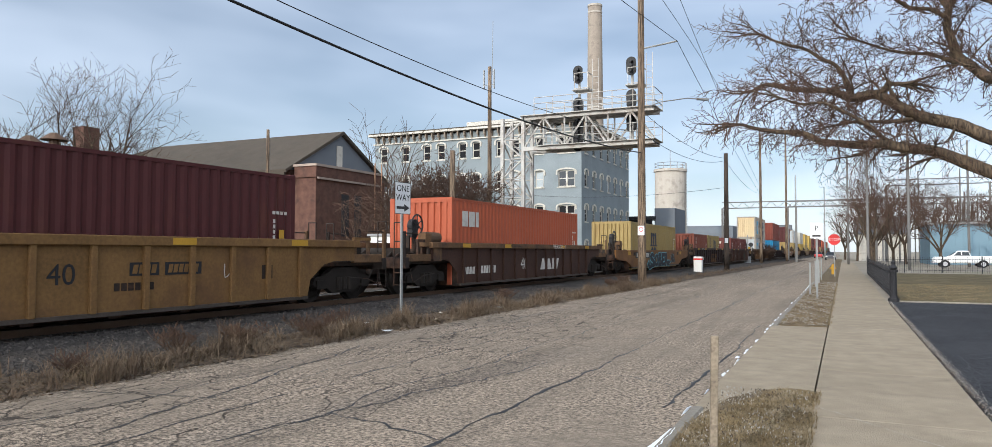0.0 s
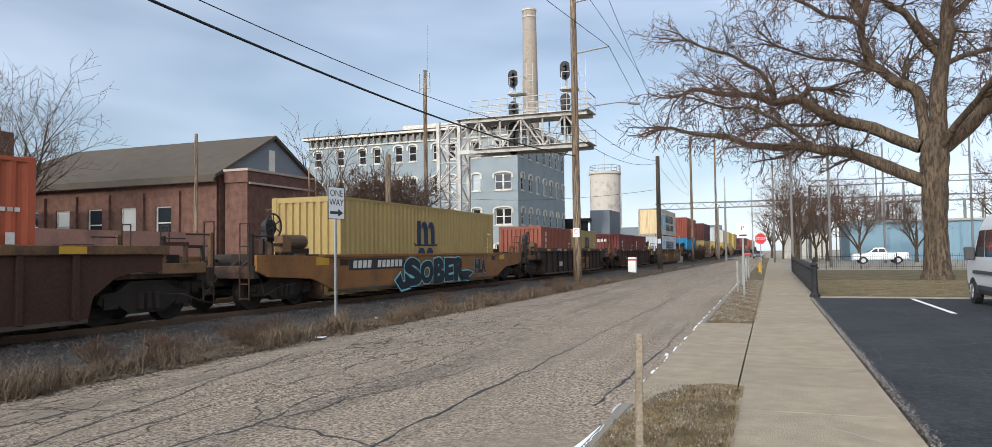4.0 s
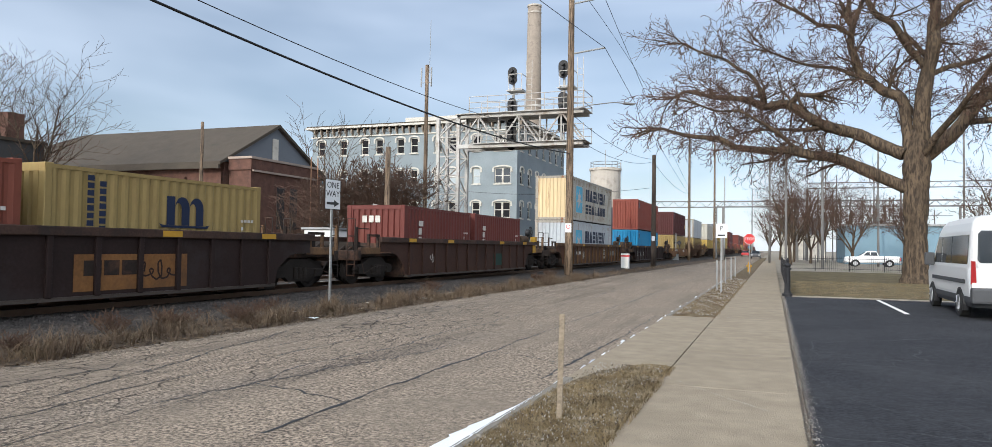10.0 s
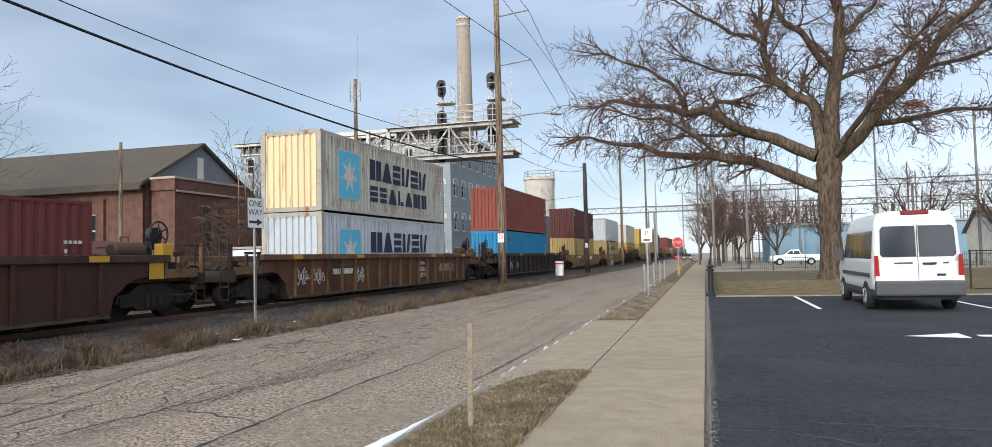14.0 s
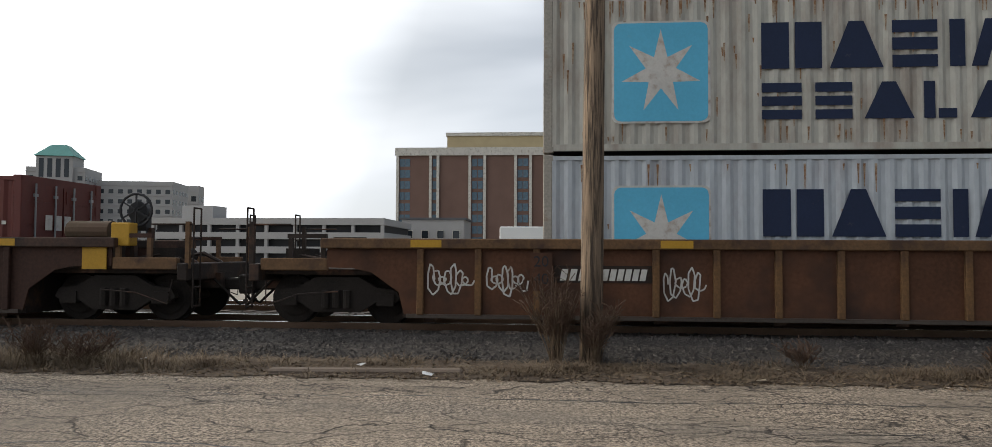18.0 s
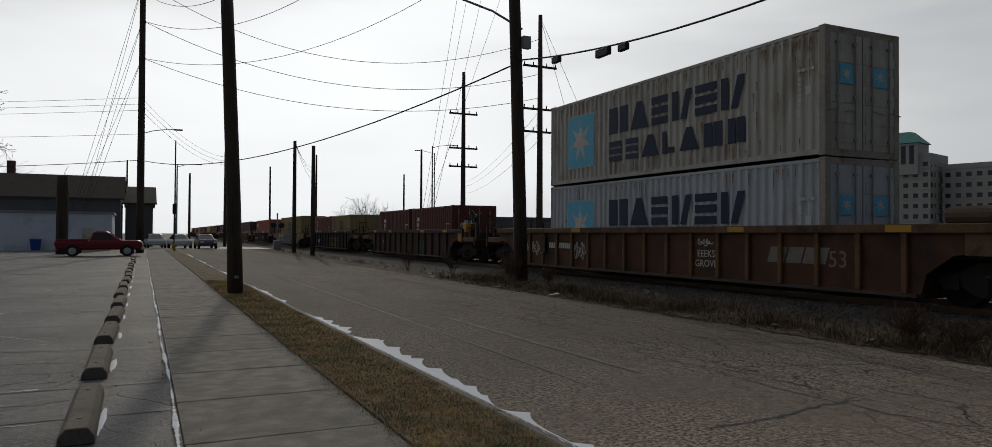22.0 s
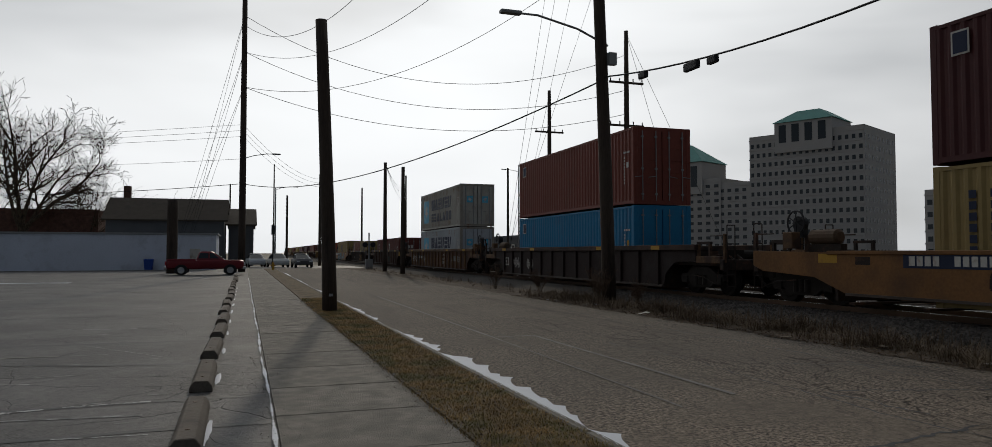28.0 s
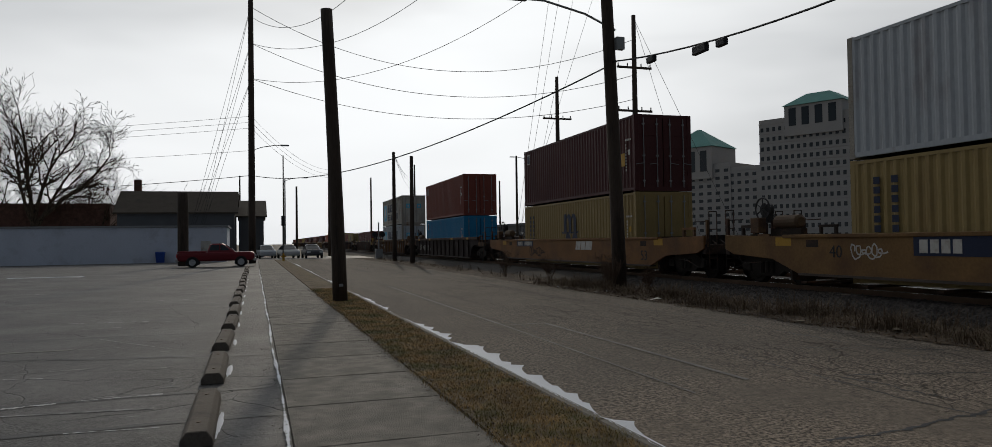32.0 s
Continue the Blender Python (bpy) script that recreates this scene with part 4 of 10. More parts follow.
def small_marks(c, hl, height, seed, front=True):
    """Rows of small unreadable code marks near the end of a container's side."""
    rnd = random.Random(seed)
    y = hl - 0.75
    blocks(c, y, height - 0.95, [0.09] * 4, 0.07, 0.035, M_DECOWHITE, W2 + 0.003, vertical=False)
    for k in range(9):
        plate(c, rect(0.07, 0.085), y + 0.02, height - 1.15 - k * 0.12, M_DECOWHITE, W2 + 0.003)
    plate(c, rect(0.16, 0.2), y + 0.22, height - 1.5, M_YELLOW if seed % 2 else M_DECOWHITE, W2 + 0.003)


def build_train():
    # the cars that pass close by, front first: middle of load, car length
    # 1: maroon box on an ochre car
    a = put(ribbed_car(20.6, 12.7, "ochre", "ochre-yellow steel well car with grimy ribbed sides"), 8.75, 0)
    lettering("40", 0.5, a, Matrix.Translation((1.45, 0.5, 1.02)) @ FACE_X, M_BLACK, "number")
    plate(a, rect(0.62, 0.24), 1.75, 0.98, M_BLACK, 1.446, name="number_panel")
    plate(a, rect(0.85, 0.24), 2.5, 0.98, M_BLACK, 1.446, name="number_panel")
    blocks(a, 1.8, 1.02, [0.10] * 4, 0.16, 0.03, CARPAINT["ochre"], 1.452, lean=0.03)
    blocks(a, 2.56, 1.02, [0.09] * 6, 0.16, 0.03, CARPAINT["ochre"], 1.452, lean=0.03)
    blocks(a, 1.45, 0.72, [0.11] * 6, 0.14, 0.03, M_STEELDARK, 1.446)
    plate(a, rect(0.32, 0.3), 5.0, 0.82, M_STEELDARK, 1.446, name="stencil_panel")
    scribble(a, 3.9, 0.72, 0.35, 0.5, 6, M_DECOWHITE, 1.45, 0.01, 2)
    scribble(a, -1.6, 0.6, 0.7, 0.7, 3, M_STEELDARK, 1.45)
    c = put(container(12.19, 2.9, "maroon", "dark maroon forty-foot shipping container in the well of an ochre car"), 8.95, FLOOR_H)
    small_marks(c, 6.09, 2.9, 1)
    # 2: orange box on a charcoal car
    a = put(ribbed_car(20.4, 12.7, "dark", "charcoal steel well car with ribbed sides and white marks"), 29.1, 0)
    blocks(a, -6.2, 0.66, [0.17, 0.17, 0.17, 0.17], 0.24, 0.05, M_DECOWHITE, 1.446, lean=0.04)
    blocks(a, -4.9, 0.66, [0.15] * 6, 0.26, 0.05, M_DECOWHITE, 1.446, lean=0.04)
    lettering("40", 0.62, a, Matrix.Translation((1.45, -1.2, 0.92)) @ FACE_X, M_DECOWHITE, "number")
    slotted(a, 0.46, 0.67, 0.62, 0.45, M_DECOWHITE, 2, 1.446)
    slotted(a, 1.1, 0.67, 0.62, 0.45, M_DECOWHITE, 2, 1.446)
    slotted(a, 1.8, 0.67, 0.78, 0.45, M_DECOWHITE, 3, 1.446)
    lettering("VERSOL 1", 0.24, a, Matrix.Translation((1.544, 2.43, 1.61)) @ FACE_X @ Matrix.Diagonal((1.5, 1.0, 1.0, 1.0)), M_DECOWHITE, "graffiti", "thin white sprayed lettering")
    lettering("20 FT. CONTAINERS", 0.10, a, Matrix.Translation((1.544, -2.2, 1.61)) @ FACE_X, M_BLACK, "lettering")
    c = put(container(12.19, 2.9, "orange", "bright orange forty-foot shipping container with three white logo blocks"), 28.65, FLOOR_H)
    blocks(c, -5.4, 1.95, [0.42, 0.45, 0.2], 0.52, 0.07, M_DECOWHITE)
    small_marks(c, 6.09, 2.9, 2)
    # 3: mustard box on an amber car with a large painted tag
    a = put(smooth_car(20.4, 13.2, "amber", "amber-orange smooth-sided well car with large blue-black graffiti"), 49.7, 0)
    for ch, y0, y1, z0, z1, lean in (("S", -2.35, -1.08, 0.36, 1.34, -0.22), ("O", -1.2, -0.14, 0.40, 1.30, 0.05), ("B", -0.2, 0.82, 0.38, 1.34, 0.10), ("E", 0.74, 1.62, 0.42, 1.32, 0.04), ("R", 1.56, 2.72, 0.40, 1.36, -0.12)):
        tag_letter(a, ch, y0, y1, z0, z1, lean)
    for grow, x, m, lab in ((0.05, 1.545, M_TAGBLUE, "pale teal outline of a sprayed flourish"), (0.0, 1.549, M_TAGDARK, "blue-black sprayed flourish")):
        plate(a, [(-2.95 - grow * 1.6, 0.62 + grow * 0.3), (-2.55, 0.30 - grow * 1.3), (-1.9, 0.36 - grow), (-2.0, 0.60 + grow), (-2.42, 0.56 + grow), (-2.6, 0.84 + grow * 1.6)], 0, 0, m, x, name="graffiti", label=lab)
        plate(a, [(2.3, 0.78 + grow), (2.2, 0.52 - grow), (3.05, 0.40 - grow), (3.02, 0.56 - grow), (3.5 + grow * 2, 0.72), (2.95, 0.80 + grow)], 0, 0, m, x, name="graffiti", label=lab)
    lettering("HLA", 0.72, a, Matrix.Translation((1.508, 4.3, 0.92)) @ FACE_X @ Matrix.Diagonal((0.85, 1.0, 1.0, 1.0)), M_TAGBLUE, "graffiti", "pale teal outline of sprayed letters", 1.0, 0.055)
    lettering("HLA", 0.72, a, Matrix.Translation((1.514, 4.3, 0.92)) @ FACE_X @ Matrix.Diagonal((0.85, 1.0, 1.0, 1.0)), M_TAGDARK, "graffiti", "blue-black sprayed letters", 1.0, 0.044)
    plate(a, rect(3.4, 0.34), -5.6, 1.02, M_BLACK, 1.505, name="number_panel")
    blocks(a, -5.4, 1.08, [0.2] * 4, 0.22, 0.07, M_DECOWHITE, 1.511, lean=0.04)
    blocks(a, -4.0, 1.08, [0.2] * 6, 0.22, 0.07, M_DECOWHITE, 1.511, lean=0.04)
    c = put(container(12.19, 2.9, "mustard", "mustard-yellow forty-foot shipping container with a large navy mark"), 50.2, FLOOR_H)
    arch_mark(c, -1.27, 1.46, 0.87)
    for k in (0, 1):
        plate(c, [(0, 0), (0.55, 0), (0.55, 0.25), (0.4, 0.40), (0.15, 0.40), (0, 0.25)], -1.2 + k * 0.66, 0.98, M_NAVY, name="logo_block")
    small_marks(c, 6.09, 2.9, 3)
    # 4: two short boxes on a brown car
    a = put(ribbed_car(20.05, 12.7, "plum", "dark brown ribbed well car with an ochre patched panel", chord=M_CHORD_DARK), 69.8, 0)
    blocks(a, -4.2, 0.7, [0.15] * 6, 0.25, 0.05, M_DECOWHITE, 1.446, lean=0.04)
    scribble(a, -4.6, 1.55, 1.2, 0.16, 5, M_DECOWHITE, 1.546, 0.012, 6)
    plate(a, rect(2.85, 0.72), 0.54, 0.45, CARPAINT["amber"], 1.445, name="patch_panel", label="ochre patch with faded marks")
    blocks(a, 0.75, 0.75, [0.4, 0.36, 0.4], 0.3, 0.06, M_STEELDARK, 1.451)
    scribble(a, 2.1, 0.5, 1.1, 0.6, 8, CARPAINT["plum"], 1.452, 0.02, 4)
    c = put(container(6.06, 2.59, "oxide", "oxide-red twenty-foot shipping container with upright white letters"), 66.4, FLOOR_H)
    for k, ch in enumerate((0.22, 0.22, 0.16, 0.22, 0.2, 0.22)):
        plate(c, rect(ch, 0.25), -2.3, 2.05 - k * 0.33, M_DECOWHITE, name="logo_block")
    small_marks(c, 3.03, 2.59, 4)
    c = put(container(6.06, 2.59, "mustard", "mustard-yellow twenty-foot container with navy marks"), 72.9, FLOOR_H)
    arch_mark(c, -0.12, 1.46, 0.69)
    for k in range(12):
        plate(c, rect(0.15, 0.11), -2.13, 2.32 - k * 0.15, M_NAVY, name="logo_block")
        if k < 8:
            plate(c, rect(0.15, 0.11), -1.85, 2.22 - k * 0.15, M_NAVY, name="logo_block")
    small_marks(c, 3.03, 2.59, 6)
    # 5: two red short boxes
    a = put(ribbed_car(20.6, 12.9, "dark", "grimy charcoal well car with ribbed sides", chord=M_CHORD_DARK, brake_end=1), 90.1, 0)
    scribble(a, -4.6, 0.7, 0.5, 0.5, 15, M_DECOWHITE, 1.45, 0.014, 3)
    plate(a, rect(1.2, 0.55), 2.0, 0.55, M_GREENPATCH, 1.445, name="paint_patch", label="dull green paint patch")
    for k, u in enumerate((86.85, 93.4)):
        c = put(container(6.06, 2.59, "red", "dull red twenty-foot shipping container with upright white mark"), u, FLOOR_H)
        for q, (w, h) in enumerate(((0.2, 0.4), (0.24, 0.26), (0.24, 0.26))):
            plate(c, rect(h * 0.9, w), -2.1 if k else -1.9, 1.85 - q * 0.32, M_DECOWHITE, name="logo_block")
        small_marks(c, 3.03, 2.59, 8 + k)
        for q in range(3):
            b = NB()
            box(b, 0.35 - q * 0.28, 3.035, 1.55, 0.55 - q * 0.28, 3.04, 1.85)
            part("logo_block", b, M_DECOWHITE, c)
            b = NB()
            box(b, -0.55 + q * 0.28, -3.04, 1.95, -0.35 + q * 0.28, -3.036, 2.2)
            part("logo_block", b, M_DECOWHITE, c)
    # 6: two pale boxes stacked
    a = put(ribbed_car(23.8, 16.7, "brown", "rust-brown ribbed well car with white graffiti tags", ribs=17, brake_end=1), 112.35, 0)
    for k, (y, w, h) in enumerate(((-8.05, 0.85, 0.7), (-7.0, 0.75, 0.7))):
        scribble(a, y, 0.62, w, h, 20 + k, M_DECOWHITE, 1.45, 0.015, 7)
    plate(a, rect(0.38, 0.66), -6.26, 0.8, CARPAINT["brown"], 1.545, name="size_panel", thick=0.003)
    lettering("20", 0.27, a, Matrix.Translation((1.551, -6.07, 1.30)) @ FACE_X, M_BLACK, "number")
    lettering("40", 0.27, a, Matrix.Translation((1.551, -6.07, 1.00)) @ FACE_X, M_BLACK, "number")
    plate(a, rect(1.75, 0.3), -5.85, 0.94, M_STEELDARK, 1.446, name="number_panel")
    blocks(a, -5.75, 0.98, [0.11] * 4, 0.20, 0.05, M_DECOWHITE, 1.452, lean=0.04)
    blocks(a, -5.03, 0.98, [0.10] * 6, 0.20, 0.03, M_DECOWHITE, 1.452, lean=0.04)
    scribble(a, -3.95, 0.55, 0.75, 0.75, 31, M_DECOWHITE, 1.45, 0.014, 6)
    lettering("EEEKS", 0.26, a, Matrix.Translation((1.45, 2.6, 0.98)) @ FACE_X, M_DECOWHITE, "graffiti", "white sprayed graffiti lettering")
    lettering("GROVE", 0.26, a, Matrix.Translation((1.45, 2.6, 0.72)) @ FACE_X, M_DECOWHITE, "graffiti", "white sprayed graffiti lettering")
    scribble(a, 2.3, 1.16, 0.6, 0.24, 33, M_DECOWHITE, 1.45, 0.012, 5)
    lettering("53", 0.5, a, Matrix.Translation((1.45, 6.66, 0.95)) @ FACE_X, M_KERB, "number")
    blocks(a, 4.7, 0.85, [0.5, 0.42, 0.62], 0.36, 0.05, M_KERB, 1.446, lean=0.12)
    for lvl, col in enumerate(("grey", "pale")):
        c = put(container(12.19, 2.9, col, "weathered pale grey forty-foot container with a sky-blue star panel" if lvl == 0 else "rust-streaked cream-grey container with a sky-blue star panel, stacked", frame_rust=True), 112.4, FLOOR_H + lvl * 2.935)
        star_badge(c, -4.84, 0.55, 1.64, 1.76)
        for x0, x1, kind in ((-2.28, -1.25, 0), (-1.12, -0.22, 2), (-0.07, 0.68, 1), (0.88, 1.72, 3), (1.85, 2.70, 1), (2.85, 3.70, 3)):
            slotted(c, x0, 1.455, x1 - x0, 0.82, M_NAVY, kind)
        for x0, x1, kind in ((-2.28, -1.60, 1), (-1.37, -0.75, 1), (-0.55, 0.28, 2), (0.44, 0.98, 4), (1.20, 2.0, 2), (2.2, 2.9, 0), (3.1, 3.7, 0)):
            slotted(c, x0, 0.565, x1 - x0, 0.64, M_NAVY, kind)
        rnd = random.Random(70 + lvl)
        b = NB()
        for k in range(150 if lvl else 50):
            y, h = rnd.uniform(-5.8, 5.8), rnd.uniform(0.06, 0.5)
            z = rnd.choice((2.72 - h, 2.72 - h, 0.2, rnd.uniform(0.3, 2.2)))
            prism(b, [(y, z), (y + 0.012, z), (y + 0.02 + 0.02 * h, z + h), (y - 0.012, z + h)], "x", W2 - 0.002, W2 + 0.002)
        tagged(part("rust_streak", b, M_STREAK, c), "thin brown rust streaks", kind="stuff")
        small_marks(c, 6.09, 2.9, 10)
        for s in (-1, 1):
            b = NB()
            box(b, s * 0.55 - 0.21, 6.10, 1.62, s * 0.55 + 0.21, 6.104, 2.06)
            part("logo_panel", b, M_STARBLUE, c)
            b = NB()
            ring = [b.verts.new((s * 0.55 + (0.17 if k % 2 == 0 else 0.065) * math.sin(k * math.pi / 7), 6.107, 1.84 + (0.17 if k % 2 == 0 else 0.065) * math.cos(k * math.pi / 7))) for k in range(14)]
            hub = b.verts.new((s * 0.55, 6.107, 1.84))
            for k in range(14):
                b.faces.new((hub, ring[k], ring[(k + 1) % 14]))
            part("logo_star", b, M_DECOWHITE, c)
    # 7: red over blue
    a = put(ribbed_car(24.3, 16.3, "plum", "dark plum-brown ribbed well car with white stencilled number", chord=M_CHORD_DARK), 136.4, 0)
    lettering("53", 0.62, a, Matrix.Translation((1.45, -7.6, 0.95)) @ FACE_X, M_DECOWHITE, "number")
    scribble(a, -6.6, 0.6, 1.0, 0.7, 41, M_DECOWHITE, 1.45, 0.016, 7)
    scribble(a, -4.6, 0.6, 0.9, 0.6, 43, M_DECOWHITE, 1.45, 0.014, 7)
    scribble(a, 3.4, 0.5, 1.1, 0.9, 44, M_STEELDARK, 1.45, 0.03, 5)
    for lvl, col in enumerate(("blue", "brick")):
        c = put(container(12.19, 2.9, col, ("bright blue" if lvl == 0 else "brick-red") + " forty-foot shipping container in a double stack"), 136.2, FLOOR_H + lvl * 2.935)
        small_marks(c, 6.09, 2.9, 11 + lvl)
        plate(c, rect(0.4, 0.5), -5.5, 2.1, M_DECOWHITE, name="logo_panel")
        plate(c, rect(0.32, 0.42), -5.46, 2.14, M_NAVY, W2 + 0.009, name="logo_panel")
    # 8: maroon over mustard
    a = put(smooth_car(23.6, 16.3, "amber", "amber-orange smooth-sided well car with a dark number panel"), 160.6, 0)
    plate(a, rect(2.4, 0.32), -6.3, 1.12, M_NAVY, 1.505, name="number_panel")
    blocks(a, -6.15, 1.17, [0.14] * 4, 0.2, 0.05, M_DECOWHITE, 1.511)
    blocks(a, -5.1, 1.17, [0.13] * 6, 0.2, 0.05, M_DECOWHITE, 1.511)
    scribble(a, -4.3, 0.6, 2.2, 0.55, 51, M_STEELDARK, 1.505, 0.025, 8)
    blocks(a, 1.4, 1.0, [0.5, 0.42, 0.62], 0.36, 0.05, M_DECOWHITE, 1.505, lean=0.1)
    lettering("53", 0.5, a, Matrix.Translation((1.508, 7.45, 0.82)) @ FACE_X, M_BLACK, "number")
    for lvl, col in enumerate(("mustard", "maroon")):
        c = put(container(12.19, 2.9, col, ("mustard container with a large navy mark under" if lvl == 0 else "dark maroon container on top of") + " another, double stacked"), 160.9, FLOOR_H + lvl * 2.935)
        if lvl == 0:
            arch_mark(c, -0.8, 1.43, 0.87)
            for k in (0, 1):
                plate(c, [(0, 0), (0.55, 0), (0.55, 0.25), (0.4, 0.42), (0.15, 0.42), (0, 0.25)], -0.62 + k * 0.78, 1.0, M_NAVY, name="logo_block")
            for k in range(8):
                plate(c, rect(0.16, 0.16), -5.3, 2.2 - k * 0.22, M_NAVY, name="logo_block")
                plate(c, rect(0.16, 0.16), -4.85, 2.2 - k * 0.22, M_NAVY, name="logo_block")
        else:
            plate(c, rect(0.4, 0.5), -5.6, 2.15, M_DECOWHITE, name="logo_panel")
            plate(c, rect(0.32, 0.42), -5.56, 2.19, M_NAVY, W2 + 0.009, name="logo_panel")
            plate(c, rect(0.4, 0.5), 4.9, 1.0, M_YELLOW, name="yellow_panel")
        small_marks(c, 6.09, 2.9, 13 + lvl)
    # 9: pale over mustard
    a = put(smooth_car(23.2, 16.3, "ochre", "ochre-yellow smooth-sided well car with a dark number panel"), 183.9, 0)
    lettering("40", 0.42, a, Matrix.Translation((1.508, -6.6, 1.05)) @ FACE_X, M_BLACK, "number")
    scribble(a, -6.1, 0.85, 1.1, 0.45, 57, M_DECOWHITE, 1.505, 0.018, 6)
    plate(a, rect(2.4, 0.4), -4.4, 1.0, M_NAVY, 1.505, name="number_panel")
    blocks(a, -4.25, 1.06, [0.2] * 4, 0.28, 0.06, M_DECOWHITE, 1.511)
    for lvl, col in enumerate(("mustard", "grey")):
        c = put(container(12.19, 2.9, col, ("mustard container with upright navy marks under" if lvl == 0 else "pale grey container on top of") + " another, double stacked", frame_rust=lvl == 1), 183.6, FLOOR_H + lvl * 2.935)
        if lvl == 0:
            for k in range(9):
                plate(c, rect(0.18, 0.16), -5.4, 2.3 - k * 0.22, M_NAVY, name="logo_block")
                plate(c, rect(0.18, 0.16), -4.9, 2.3 - k * 0.22, M_NAVY, name="logo_block")
    # the cars further up and down the line, alike in build
    proto = {}
    for k, col in enumerate(("dark", "plum", "ochre", "brown")):
        proto[col] = (smooth_car if col == "ochre" else ribbed_car)(20.6, 12.7, col, "grimy " + {"dark": "charcoal", "plum": "plum-brown", "ochre": "ochre-yellow", "brown": "rust-brown"}[col] + " well car far along the train", fine=False)
    boxes = {}
    for col in ("red", "mustard", "oxide", "maroon", "tan", "pale", "orange", "brick", "blue", "green"):
        boxes[col] = container(12.19, 2.9, col, {"red": "dull red", "mustard": "mustard-yellow", "oxide": "oxide-red", "maroon": "dark maroon", "tan": "tan-yellow", "pale": "cream-grey", "orange": "orange", "brick": "brick-red", "blue": "blue", "green": "dark green"}[col] + " shipping container far along the train", fine=False)
    used = set()

    def again(store, key):
        if key not in used:
            used.add(key)
            return store[key]
        return copy_thing(store[key], Matrix())

    back = [("plum", "tan", "pale"), ("ochre", "mustard", "tan"), ("dark", "tan", "tan"), ("plum", "red", "maroon"), ("brown", "oxide", None), ("dark", "brick", "red"), ("ochre", "mustard", "maroon"), ("dark", "oxide", "orange"), ("plum", "red", None), ("brown", "blue", "brick"), ("dark", "green", "oxide"), ("plum", "red", "pale"), ("dark", "maroon", None)]
    u = 206.2
    for car_c, low, high in back:
        put(again(proto, car_c), u, 0)
        put(again(boxes, low), u, FLOOR_H)
        if high:
            put(again(boxes, high), u, FLOOR_H + 2.935)
        u += 20.9
    ahead = [("dark", "oxide"), ("brown", "maroon"), ("plum", "red"), ("dark", "tan"), ("brown", "oxide"), ("ochre", "mustard"), ("dark", "orange"), ("plum", "red")]
    u = -12.0
    for car_c, low in ahead:
        put(again(proto, car_c), u, 0)
        put(again(boxes, low), u, FLOOR_H)
        u -= 20.9


def run(t):
    """How far the train has gone after t seconds."""
    return 0.13 + 6.165 * t - 0.0262 * t * t + 0.00064 * t ** 3


def motions():
    turn = -math.degrees(math.atan(TRACK_K))
    for ob, u, z in MOVERS:
        rows = []
        for k in range(0, 33, 2):
            y = u - run(k)
            rows.append((float(k), pose(TRACK_X + TRACK_K * y, y, RAIL_Z + z, 0, 0, turn)))
        walk(ob, rows)


build_train()


# ---- ground, road, kerbs, walks ----
def slab(name, x0, y0, x1, y1, z0, z1, material, label="", cat="", kind="structure"):
    b = NB()
    box(b, x0, y0, z0, x1, y1, z1)
    return tagged(part(name, b, material), label, cat, "", kind)


def jitter_strip(name, left, right, y0, y1, step, z, amp, material, seed, label):
    """A flat strip along y with ragged edges; left and right give x for a y."""
    rnd, vs, fs = random.Random(seed), [], []
    n = int((y1 - y0) / step)
    for k in range(n + 1):
        y = y0 + (y1 - y0) * k / n
        vs += [(left(y) + rnd.uniform(-amp, amp), y, z), (right(y) + rnd.uniform(-amp, amp), y, z)]
        if k:
            i = 2 * k
            fs.append((i - 2, i - 1, i + 1, i))
    return tagged(raw(name, vs, fs, material), label, "ground", "", "structure")


def track_x(y):
    return TRACK_X + TRACK_K * y


